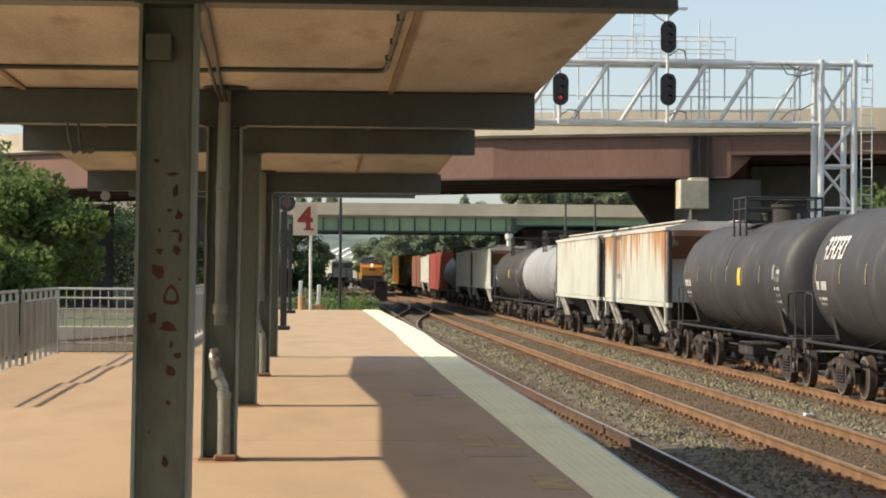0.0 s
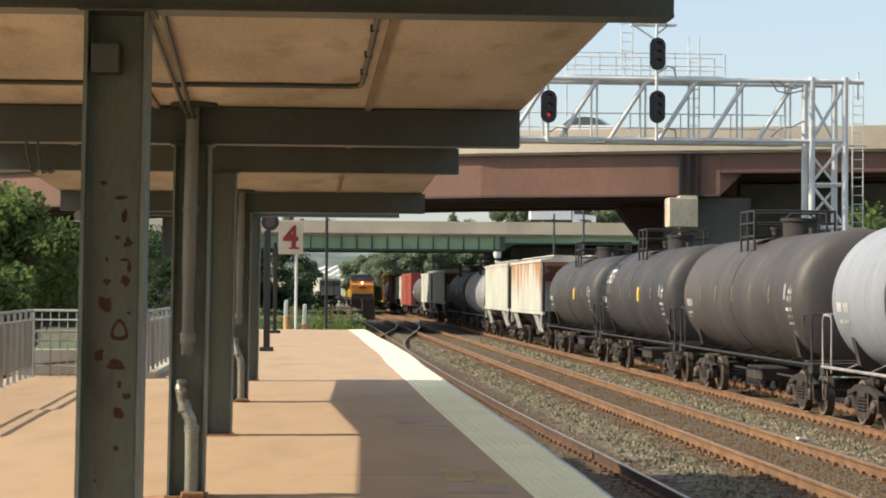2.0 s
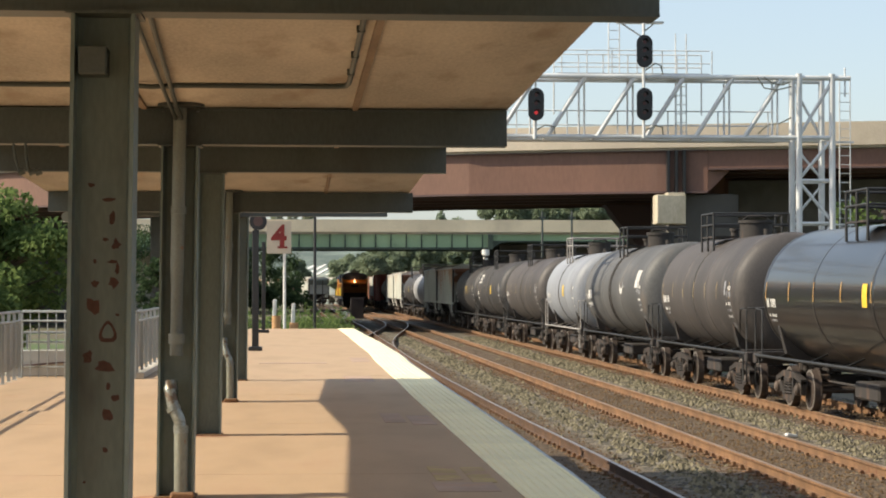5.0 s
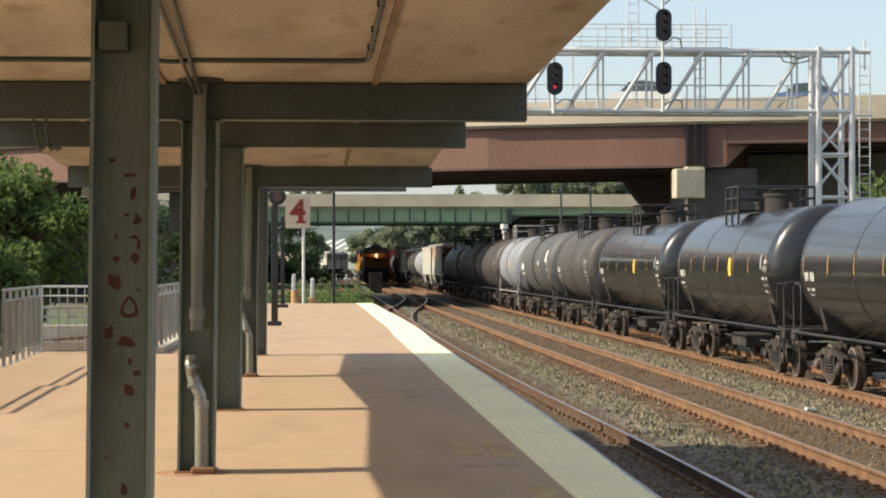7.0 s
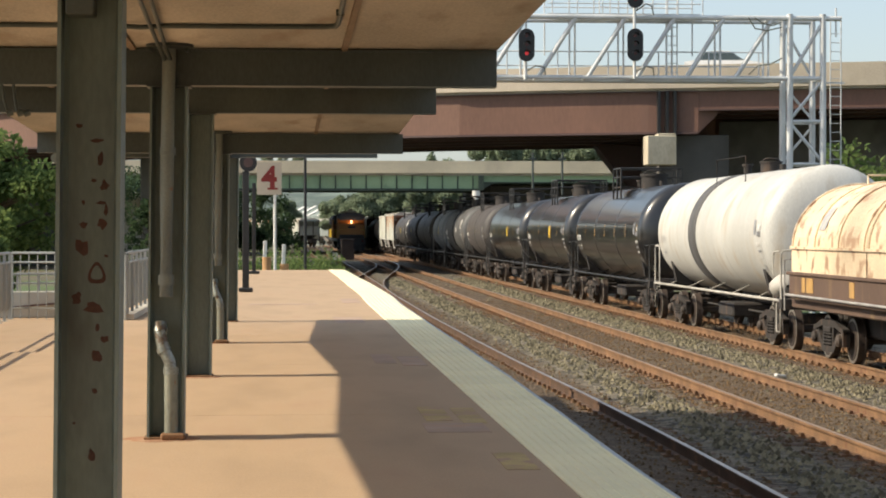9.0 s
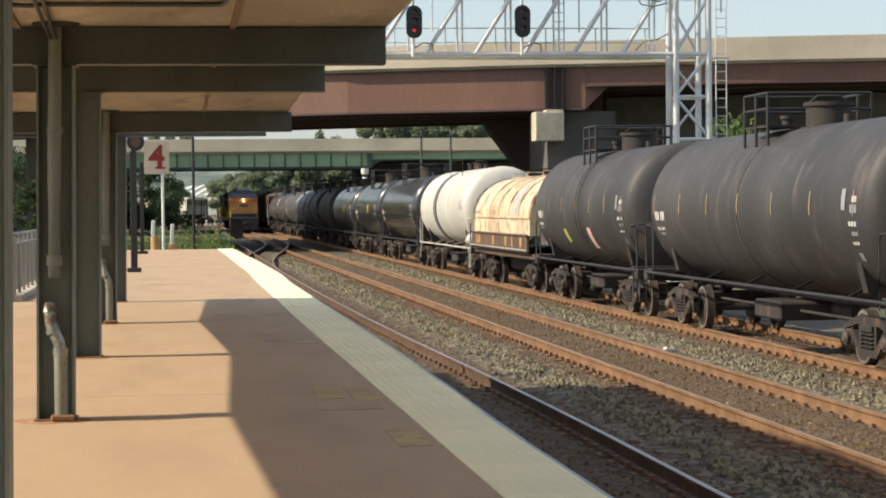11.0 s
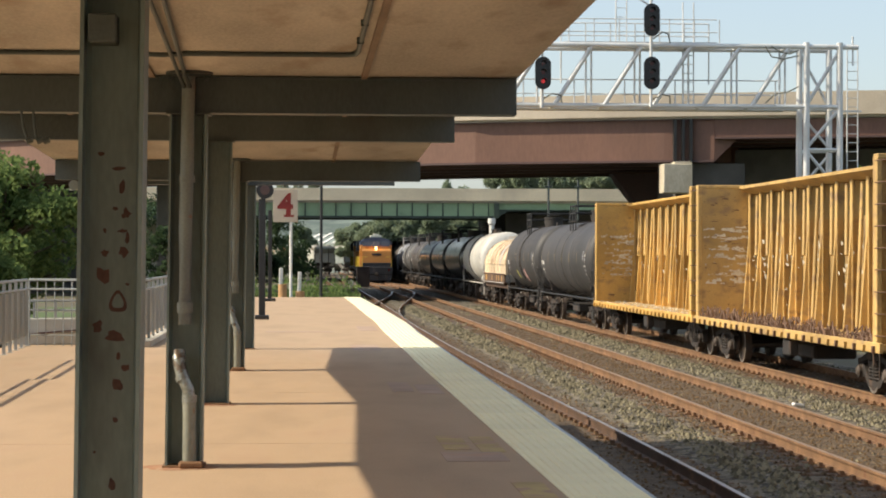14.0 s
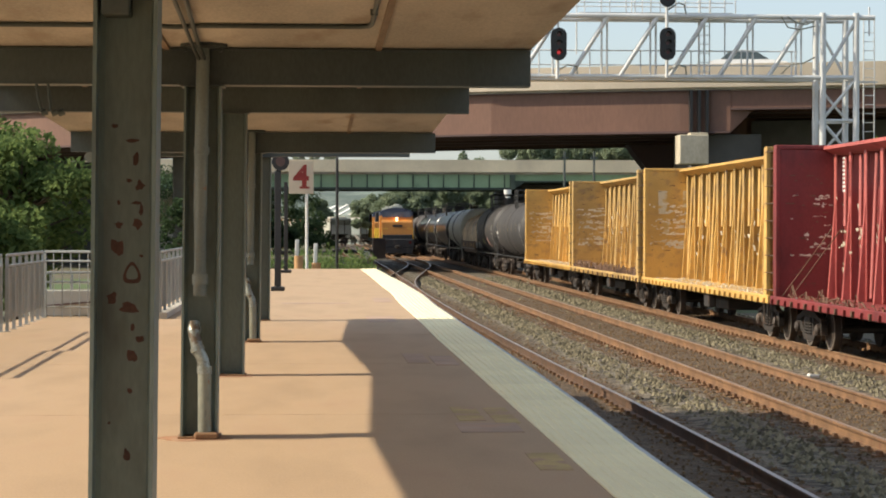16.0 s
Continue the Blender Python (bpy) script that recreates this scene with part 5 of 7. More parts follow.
def streaked(name, base, amount):
    """Old pale paint with rust running down from the eaves (about 3.8 m up)."""
    m = mat(name, base, 0.6, scale=2.0, vary=0.14, bump=0.05, fine=35, spot=(0.40, 0.37, 0.31), spot_at=0.55, spot_scale=1.2, spot_soft=0.25)
    n, l = m.node_tree.nodes, m.node_tree.links
    bsdf = n["Principled BSDF"]
    plain = bsdf.inputs["Base Color"].links[0].from_socket
    co, mp, sep = n.new("ShaderNodeTexCoord"), n.new("ShaderNodeMapping"), n.new("ShaderNodeSeparateXYZ")
    l.new(co.outputs["Object"], mp.inputs[0])
    mp.inputs["Scale"].default_value = (0.05, 3.4, 0.16)
    l.new(co.outputs["Object"], sep.inputs[0])
    runs, zone = n.new("ShaderNodeTexNoise"), n.new("ShaderNodeTexNoise")
    runs.inputs["Scale"].default_value, runs.inputs["Detail"].default_value = 1.0, 5.0
    zone.inputs["Scale"].default_value = 0.22
    l.new(mp.outputs[0], runs.inputs["Vector"])
    l.new(co.outputs["Object"], zone.inputs["Vector"])
    fall = n.new("ShaderNodeMapRange")
    for i, v in enumerate((2.0, 3.7, -0.16, 0.10)):
        fall.inputs[i + 1].default_value = v
    l.new(sep.outputs[2], fall.inputs[0])
    a, b = n.new("ShaderNodeMath"), n.new("ShaderNodeMath")
    a.operation, b.operation = "ADD", "MULTIPLY_ADD"
    l.new(runs.outputs[0], a.inputs[0])
    l.new(fall.outputs[0], a.inputs[1])
    l.new(zone.outputs[0], b.inputs[0])
    b.inputs[1].default_value = 0.35
    l.new(a.outputs[0], b.inputs[2])
    r = n.new("ShaderNodeMapRange")
    r.inputs[1].default_value, r.inputs[2].default_value = amount + 0.17, amount + 0.27
    l.new(b.outputs[0], r.inputs[0])
    mix = n.new("ShaderNodeMix")
    mix.data_type = "RGBA"
    l.new(r.outputs[0], mix.inputs[0])
    l.new(plain, mix.inputs[6])
    mix.inputs[7].default_value = (0.36, 0.17, 0.07, 1)
    l.new(mix.outputs[2], bsdf.inputs["Base Color"])
    return m


P = {
    "matt_black": paint("matt_black_tank", (0.040, 0.038, 0.038), 0.6, (0.085, 0.071, 0.061), 0.54, 2.6, 0.22, vary=0.3),
    "gloss_black": paint("gloss_black_tank", (0.014, 0.014, 0.015), 0.3, (0.03, 0.027, 0.024), 0.56, 2.0, 0.2, vary=0.3, coat=0.5),
    "grey_blue": paint("grey_blue_tank", (0.25, 0.265, 0.29), 0.55, (0.18, 0.178, 0.182), 0.55, 2.2, 0.22),
    "grey": paint("grey_tank", (0.088, 0.087, 0.085), 0.6, (0.135, 0.112, 0.092), 0.57, 1.8, 0.18, vary=0.3),
    "taupe": paint("brown_grey_tank", (0.062, 0.054, 0.050), 0.6, (0.10, 0.085, 0.073), 0.55, 2.6, 0.22, vary=0.3),
    "white_tank": paint("white_tank", (0.52, 0.51, 0.47), 0.5, (0.42, 0.36, 0.28), 0.54, 2.4, 0.2, vary=0.16),
    "stain": paint("stained_band", (0.08, 0.078, 0.076), 0.7, (0.15, 0.145, 0.14), 0.58, 2.0, 0.2),
    "light_grey": paint("light_grey_tank", (0.30, 0.30, 0.31), 0.55, (0.17, 0.16, 0.15), 0.6, 1.0, 0.2),
    "frame": paint("grimy_underframe", (0.032, 0.027, 0.024), 0.8, (0.11, 0.065, 0.042), 0.58, 3.0, 0.2),
    "truck": paint("dusty_truck_iron", (0.03, 0.024, 0.02), 0.85, (0.11, 0.066, 0.042), 0.56, 7.0, 0.14),
    "wheel": mat("worn_wheel_steel", (0.07, 0.052, 0.042), 0.6, 0.2, scale=6, vary=0.3),
    "cap": mat("dusty_bearing_cap", (0.082, 0.061, 0.047), 0.7, vary=0.4, scale=9, per_object=0.5),
    "tread": mat("bright_wheel_rim", (0.5, 0.46, 0.40), 0.4, 0.8, scale=6, vary=0.2),
    "rail": mat("pale_handrail", (0.30, 0.28, 0.26), 0.6, vary=0.25),
    "brace": mat("dusty_brace", (0.22, 0.20, 0.175), 0.7, vary=0.3),
    "rail_dark": mat("dark_handrail", (0.02, 0.02, 0.02), 0.6, vary=0.25),
    "rail_white": mat("white_handrail", (0.42, 0.39, 0.34), 0.6, vary=0.2),
    "stripe": mat("orange_reflector", (0.46, 0.27, 0.09), 0.5, vary=0.25),
    "stripe_pale": mat("faded_reflector", (0.34, 0.26, 0.13), 0.6, vary=0.3),
    "seam": paint("weld_seam_grime", (0.05, 0.046, 0.043), 0.7, (0.10, 0.085, 0.07), 0.52, 4.0, 0.2),
    "yellow_plate": mat("yellow_placard", (0.72, 0.48, 0.04), 0.5, vary=0.1),
    "mark": mat("white_lettering", (0.62, 0.60, 0.56), 0.6, vary=0.25),
    "lime": mat("yellow_green_placard", (0.42, 0.40, 0.10), 0.6, vary=0.15),
    "placard": mat("faded_placard", (0.72, 0.42, 0.38), 0.6, vary=0.2),
    "hopper": streaked("pale_hopper_paint", (0.47, 0.475, 0.41), 0.50),
    "hopper_clean": streaked("cream_hopper_paint", (0.47, 0.475, 0.41), 0.66),
    "hopper_roof": paint("pale_hopper_roof", (0.50, 0.48, 0.42), 0.7, (0.34, 0.24, 0.15), 0.56, 1.6, 0.2),
    "hopper_grey": paint("grey_hopper_paint", (0.24, 0.27, 0.25), 0.6, (0.17, 0.15, 0.12), 0.6, 1.2, 0.2, stretch=(1, 1, 0.2)),
    "rusty": paint("rusty_end", (0.22, 0.10, 0.06), 0.8, (0.4, 0.36, 0.3), 0.6, 2.5, 0.1),
    "cream": paint("cream_hood", (0.66, 0.52, 0.35), 0.6, (0.32, 0.20, 0.12), 0.54, 3.0, 0.1, vary=0.3, stretch=(1, 1, 0.8)),
    "hood_patch": paint("faded_hood_patch", (0.33, 0.34, 0.35), 0.6, (0.55, 0.43, 0.31), 0.5, 3.5, 0.08, stretch=(1, 1, 0.5)),
    "coil_side": paint("brown_coil_side", (0.11, 0.066, 0.044), 0.7, (0.19, 0.12, 0.06), 0.58, 2.0, 0.15),
    "yellow": paint("yellow_car_paint", (0.60, 0.365, 0.10), 0.6, (0.40, 0.245, 0.095), 0.54, 3.2, 0.16, vary=0.22, stretch=(1, 1, 1.2)),
    "yellow_dirty": paint("dirty_yellow_paint", (0.52, 0.335, 0.115), 0.65, (0.31, 0.20, 0.095), 0.53, 3.4, 0.16, vary=0.25, stretch=(1, 1, 1.2)),
    "red_car": paint("red_car_paint", (0.215, 0.034, 0.033), 0.55, (0.10, 0.018, 0.018), 0.55, 1.8, 0.2, vary=0.25),
    "ply": paint("worn_ochre_panel", (0.31, 0.20, 0.072), 0.75, (0.17, 0.11, 0.05), 0.52, 3.0, 0.2, vary=0.3, stretch=(1, 1, 0.5)),
    "red_faded": paint("faded_red_truss", (0.46, 0.115, 0.10), 0.6, (0.26, 0.05, 0.045), 0.57, 2.2, 0.16),
    "scrap_dull": mat("grimy_wrap", (0.47, 0.42, 0.32), 0.8, vary=0.35),
    "scrap": mat("torn_white_wrap", (0.70, 0.64, 0.51), 0.8, vary=0.25),
    "brown_box": paint("brown_boxcar", (0.22, 0.085, 0.045), 0.65, (0.12, 0.06, 0.04), 0.58, 1.2, 0.2),
    "red_box": paint("red_boxcar", (0.30, 0.055, 0.035), 0.65, (0.16, 0.05, 0.035), 0.58, 1.2, 0.2),
    "loco_yellow": paint("loco_yellow", (0.47, 0.20, 0.04), 0.5, (0.3, 0.17, 0.05), 0.66, 1.5, 0.15),
    "loco_blue": paint("loco_blue", (0.05, 0.075, 0.13), 0.45, (0.09, 0.09, 0.1), 0.6, 1.5, 0.2),
    "loco_dark": paint("loco_dark", (0.03, 0.03, 0.033), 0.6, (0.08, 0.06, 0.05), 0.58, 2.0, 0.2),
    "faded": paint("faded_white_patch", (0.62, 0.55, 0.40), 0.7, (0.52, 0.34, 0.11), 0.5, 4.0, 0.1, stretch=(1, 1, 1)),
    "strap": mat("rusty_strapping", (0.15, 0.085, 0.052), 0.8, vary=0.3),
    "headlight": mat("lit_headlight", (1, 0.9, 0.7), 0.3, glow=(1.0, 0.5, 0.24), glow_power=4.5, bump=0),
    "cab_glass": mat("cab_window_glass", (0.07, 0.085, 0.115), 0.2, vary=0.15, bump=0.0),
}


def truck_parts(car, y, wheel_r=0.43, base=1.78):
    """A two-axle truck at y: cast side frames with open windows, bolster, spring nests, bearings, wheels, axles."""
    b = base / 2
    tr = part("truck", Shape().box(-0.62, 0.62, y - 0.17, y + 0.17, 0.5, 0.72, bevel=0.03), P["truck"], car)
    for sx in (-1, 1):
        x = sx * 1.0
        s = Shape()
        upper = [(-b - 0.2, 0.55), (-b - 0.2, 0.65), (-b + 0.05, 0.69), (-0.46, 0.79), (0.46, 0.79), (b - 0.05, 0.69), (b + 0.2, 0.65), (b + 0.2, 0.55), (0.5, 0.66), (-0.5, 0.66)]
        lower = [(-b + 0.1, 0.50), (-0.40, 0.18), (0.40, 0.18), (b - 0.1, 0.50), (b - 0.22, 0.56), (0.33, 0.30), (-0.33, 0.30), (-b + 0.22, 0.56)]
        for outline in (upper, lower):
            s.prism([(y + a, z) for a, z in outline], x - 0.065, x + 0.065, "x")
        for d in (-1, 1):
            a, c = sorted((y + d * 0.30, y + d * 0.40))
            s.box(x - 0.06, x + 0.06, a, c, 0.28, 0.68)
            for k in (-1, 1):
                a, c = sorted((y + d * b + k * 0.13, y + d * b + k * 0.2))
                s.box(x - 0.06, x + 0.06, a, c, 0.33, 0.60)
        part("side_frame", s, P["truck"], tr, "dusty cast side frame with open windows")
        part("bolster_end", Shape().box(x - 0.1, x + 0.1, y - 0.25, y + 0.25, 0.55, 0.665, bevel=0.02), P["truck"], tr)
        for d in (-1, 1):
            yy = y + d * b
            s = Shape()
            s.box(x - 0.06, x + 0.06, yy - 0.12, yy + 0.12, 0.50, 0.56, bevel=0.012)
            s.cyl((x - sx * 0.1, yy, wheel_r), (x + sx * 0.12, yy, wheel_r), 0.115, n=12)
            s.cyl((x + sx * 0.12, yy, wheel_r), (x + sx * 0.15, yy, wheel_r), 0.095, 0.07, n=12)
            part("bearing_cap", s, P["cap"], tr, "pale dusty bearing cap")
        for d in (-0.19, 0.0, 0.19):
            s = Shape()
            s.tube([(x + sx * 0.03 + 0.066 * math.cos(1.05 * k), y + d + 0.066 * math.sin(1.05 * k), 0.30 + 0.0104 * k) for k in range(25)], 0.02, 4)
            part("spring", s, P["frame"], tr)
    for d in (-1, 1):
        yy = y + d * b
        for sx in (-1, 1):
            s = Shape()
            xx = sx * 0.76
            s.cyl((xx - 0.065, yy, wheel_r), (xx + 0.065, yy, wheel_r), wheel_r, n=28)
            s.cyl((xx - sx * 0.085, yy, wheel_r), (xx - sx * 0.06, yy, wheel_r), wheel_r + 0.026, n=28)
            w = part("wheel", s, P["wheel"], tr)
            s = Shape()
            s.cyl((xx + sx * 0.065, yy, wheel_r), (xx + sx * 0.070, yy, wheel_r), wheel_r - 0.012, n=28)
            s.cyl((xx + sx * 0.070, yy, wheel_r), (xx + sx * 0.078, yy, wheel_r), wheel_r - 0.06, n=28, mi=1)
            part("rim", s, (P["tread"], P["wheel"]), tr)
        s = Shape()
        s.cyl((-0.76, yy, wheel_r), (0.76, yy, wheel_r), 0.075, n=10)
        part("axle", s, P["wheel"], tr)
        part("brake_beam", Shape().box(-0.7, 0.7, yy - d * 0.56 - 0.04, yy - d * 0.56 + 0.04, 0.36, 0.46), P["truck"], tr)


def coupler_parts(car, half):
    for d in (-1, 1):
        s = Shape()
        s.box(-0.11, 0.11, min(d * (half - 0.35), d * (half + 0.28)), max(d * (half - 0.35), d * (half + 0.28)), 0.70, 0.92, bevel=0.03)
        s.box(-0.19, 0.19, min(d * (half + 0.05), d * (half + 0.26)), max(d * (half + 0.05), d * (half + 0.26)), 0.66, 0.96, bevel=0.05)
        part("coupler", s, P["truck"], car)
        s = Shape()
        s.tube([(0.3, d * (half - 0.2), 0.7), (0.34, d * half, 0.5), (0.2, d * (half + 0.2), 0.42), (0.05, d * (half + 0.3), 0.5)], 0.03, 6)
        part("air_hose", s, P["rail_dark"], car)


def bars(car, x_at, y0, y1, z, h, m, seed, name="lettering", size=(0.05, 0.09)):
    """Unreadable lettering as plain bars on a side."""
    r = random.Random(seed)
    s = Shape()
    y = y0
    while y < y1:
        w = r.uniform(*size)
        k = x_at(z + h / 2)
        s.add([(x_at(z), y, z), (x_at(z), y + w, z), (x_at(z + h), y + w, z + h), (x_at(z + h), y, z + h)], [(0, 1, 2, 3)])
        y += w + 0.03
    return part(name, s, m, car)


def tank_car(L, R, zc, shell, m, label, group="tank cars in the freight train", bands=(), stripes=True, rail="rail_dark", stain=None, marks=1, plate=True, seed=1, belt=None, walkway=True, moon=False, logo=None, extras=(), bright=False, lip=0.78):
    """Tank car. L: length over the end sills; R: shell radius; zc: height of the shell's axis."""
    r = random.Random(seed)
    car = root("tank_car", m, label, "tank car", group)
    half = L / 2
    e = half - lip                       # half length of the shell
    c = e - 0.46
    head = [(0.46 * (1 - math.cos(a) ** 0.8), max(0.02, R * math.sin(a) ** 0.72)) for a in [math.pi / 2 * k / 11 for k in range(11)]] + [(0.46, R)]
    prof = [(-e + h, q) for h, q in head] + [(-c + 0.02, R + 0.012), (-c + 0.1, R + 0.012), (-c + 0.12, R), (-c + 0.22, R)]
    for y in (-c * 0.33, c * 0.33):
        prof += [(y - 0.12, R), (y - 0.032, R), (y - 0.025, R + 0.005), (y + 0.025, R + 0.005), (y + 0.032, R), (y + 0.12, R)]
    prof += [(c - 0.22, R), (c - 0.12, R), (c - 0.1, R + 0.012), (c - 0.02, R + 0.012)]
    prof += [(e - h, q) for h, q in reversed(head)]
    body = part("shell", Shape().lathe_y(prof, 0, zc, 48), shell, car)
    side = lambda z, k=0.012: -math.sqrt(max(0.0001, (R + k) ** 2 - (z - zc) ** 2))

    def patch(y0, y1, z0, z1, material, name, label=""):
        n = 6
        s = Shape()
        vs = []
        for i in range(n + 1):
            z = z0 + (z1 - z0) * i / n
            vs += [(side(z), y0, z), (side(z), y1, z)]
        s.add(vs, [(2 * i, 2 * i + 1, 2 * i + 3, 2 * i + 2) for i in range(n)], True)
        return part(name, s, material, body, label)

    for y, w in bands:
        s = Shape()
        s.lathe_y([(y - w / 2, R + 0.002), (y - w / 2, R + 0.014), (y + w / 2, R + 0.014), (y + w / 2, R + 0.002)], 0, zc, 48)
        part("stained_band", s, P["stain"] if stain is None else stain, body, "dark spill stain round the shell" if stain is None else "grimy weld seam round the shell")
    if belt is not None:
        s = Shape()
        for a in range(2):
            y = belt + a * 0.36
            s.tube([(side(z, 0.05), y, z) for z in [zc - 0.9 + (R + 0.9 - 0.02) * k / 12 for k in range(13)]], 0.011, 5)
        for k in range(12):
            z = zc - 0.85 + (R + 0.8) * k / 12.5
            s.cyl((side(z, 0.05), belt, z), (side(z, 0.05), belt + 0.36, z), 0.008, n=4)
        part("side_ladder", s, P["frame"], car, "thin rusty ladder up the side of the shell")
    zm = zc - 0.12
    if stripes:
        k = 7
        for i in range(k):
            y = -c + 0.25 + (2 * c - 0.5) * i / (k - 1)
            patch(y - 0.025, y + 0.025, zm + 0.02, zm + 0.40, P["stripe" if bright else "stripe_pale"], "reflector")
    if plate:
        y = -c * 0.25
        patch(y - 0.2, y + 0.12, zm - 0.06, zm + 0.36, P["yellow_plate"], "placard", "yellow placard")
    if marks:
        def words(y0, y1, z0, z1, n, m2):
            w = (y1 - y0) / n
            for i in range(n):
                if (i * 7 + seed) % 5:
                    patch(y0 + w * i, y0 + w * (i + 0.72), z0, z1, P[m2], "lettering")

        words(c - 1.1, c - 0.3, zm - 0.12, zm + 0.06, 7, "mark")
        words(c - 1.0, c - 0.35, zm - 0.32, zm - 0.26, 6, "mark")
        words(c - 0.9, c - 0.4, zm - 0.42, zm - 0.37, 4, "light_grey")
        for j, (a, w, z, h) in enumerate(((-0.85, 0.3, 0.22, 0.09), (-0.85, 0.42, 0.06, 0.12), (-0.8, 0.5, -0.14, 0.07), (-0.8, 0.4, -0.28, 0.06), (-0.75, 0.42, -0.42, 0.05), (-0.7, 0.25, -0.66, 0.12))):
            words(-c + 0.95 + a, -c + 0.95 + a + w, zm + z, zm + z + h, 4, "light_grey" if j % 2 else "mark")
        patch(-c + 0.62, -c + 0.8, zm + 0.1, zm + 0.42, P["light_grey"], "notice_plate")
    for y0, y1, z0, z1, m2, lab in extras:
        patch(y0, y1, zm + z0, zm + z1, P[m2], "placard", lab)
    if logo:
        y0 = c * 0.9
        for i in range(6):
            yy = y0 - 0.27 * i
            patch(yy - 0.21, yy - 0.14, zm + 0.5, zm + 0.95, P["mark"], "emblem_bar", "white emblem bars")
            patch(yy - 0.13, yy, zm + 0.86, zm + 0.95, P["mark"], "emblem_bar")
            patch(yy - 0.13, yy, zm + (0.5 if i % 2 else 0.68), zm + (0.58 if i % 2 else 0.76), P["mark"], "emblem_bar")
    if moon:
        s = Shape()
        q1, q2 = [], []
        for k in range(13):
            a = math.radians(200 + 150 * k / 12)
            z = zm + 0.55 + 0.5 * math.sin(a)
            q1.append((side(z), -c * 0.35 + 0.42 * math.cos(a), z))
            w = 0.14 * math.sin(math.pi * k / 12) + 0.012
            z2 = zm + 0.55 + (0.5 - w) * math.sin(a) * 0.92
            q2.append((side(z2), -c * 0.35 + (0.42 - w * 0.5) * math.cos(a), z2))
        s.add(q1 + q2, [(k, k + 1, 14 + k, 13 + k) for k in range(12)])
        part("painted_crescent", s, P["mark"], body, "white spray-painted crescent")
        for y0, z0, w, h in ((-c + 0.5, zm + 0.25, 0.7, 0.5), (c - 1.6, zm - 0.1, 0.8, 0.28), (c - 1.5, zm - 0.35, 0.6, 0.12)):
            patch(y0, y0 + w, z0, z0 + h, P["mark"], "lettering")
    # saddle, sills, end platforms
    for d in (-1, 1):
        s = Shape()
        s.box(-0.35, 0.35, d * (c - 0.75) - 0.55, d * (c - 0.75) + 0.55, 0.78, zc - R * 0.86, bevel=0.03)
        s.prism([(-1.25, zc - R * 0.45), (-1.18, zc - R * 0.45), (-0.4, 0.95), (0.4, 0.95), (1.18, zc - R * 0.45), (1.25, zc - R * 0.45), (1.1, 1.15), (0.5, 0.85), (-0.5, 0.85), (-1.1, 1.15)], d * (c - 0.75) - 0.12, d * (c - 0.75) + 0.12)
        part("saddle", s, P["frame"], car)
    s = Shape()
    s.box(-0.28, 0.28, -half + 0.1, half - 0.1, 0.82, 1.05, bevel=0.02)
    part("centre_sill", s, P["frame"], car)
    for d in (-1, 1):
        s = Shape()
        s.box(-1.35, 1.35, d * half - 0.05 - (0.2 if d > 0 else 0), d * half + 0.05 + (0.2 if d < 0 else 0), 0.88, 1.10, bevel=0.02)
        part("end_sill", s, P["frame"], car)
        s = Shape()
        s.box(-1.33, 1.33, min(d * (half - 0.62), d * (half - 0.26)), max(d * (half - 0.62), d * (half - 0.26)), 1.10, 1.14)
        part("end_platform", s, P["frame"], car)
        for x in (-1.32, 1.32):
            s = Shape()
            yy = d * (half - 0.08)
            s.tube([(x, yy, 1.0), (x, yy, 2.0), (x * 0.97, yy, 2.08), (x * 0.4, yy, 2.1)], 0.019, 6)
            s.tube([(x, d * (half - 0.75), 0.95), (x, d * (half - 0.75), 1.95), (x, d * (half - 0.68), 2.05), (x, d * (half - 0.15), 2.07)], 0.019, 6)
            part("end_rail", s, P[rail], car, "grab rail at the car end")
            s = Shape()
            s.tube([(x, d * (half - 0.1), 1.0), (x, d * (half - 0.1), 0.42), (x, d * (half - 0.45), 0.42), (x, d * (half - 0.45), 1.0)], 0.02, 5)
            part("stirrup_step", s, P[rail], car)
        s = Shape()
        s.cyl((0.55, d * (half - 0.28), 1.75), (0.55, d * (half - 0.33), 1.75), 0.26, n=20)
        part("brake_wheel", s, P["rail_dark"], car)
    for x in (-1.33, 1.33):
        s = Shape()
        s.cyl((x, -half + 0.1, 1.06), (x, half - 0.1, 1.06), 0.035, n=6)
        part("side_rail", s, P[rail], car, "long handrail beside the shell")
        for i in range(5):
            y = -c * 0.85 + 1.7 * c * i / 4
            s = Shape()
            s.cyl((x, y, 1.06), (x * 0.62, y + 0.5, zc - R * 0.83), 0.022, n=5)
            part("rail_stay", s, P[rail], car)
    s = Shape()
    s.box(-0.9, 0.2, -0.7, 0.9, 0.45, 0.78, bevel=0.04)
    s.cyl((0.2, -1.9, 0.66), (0.2, -0.8, 0.66), 0.2, n=14)
    s.tube([(-0.5, -c + 1.4, 0.62), (-0.5, c - 1.4, 0.62)], 0.03, 6)
    s.cyl((0, 0.2, zc - R - 0.22), (0, 0.2, zc - R + 0.06), 0.16, n=12)
    part("brake_gear", s, P["frame"], car)
    # fittings on top: the railed landing, and the valve dome beside it
    zt = zc + R
    k = 1.0 if walkway else 0.62
    s = Shape()
    s.cyl((0, -0.75, zt - 0.08), (0, -0.75, zt + 0.32 * k), 0.40 * k, n=24)
    s.cyl((0, -0.75, zt + 0.32 * k), (0, -0.75, zt + 0.39 * k), 0.44 * k, n=24)
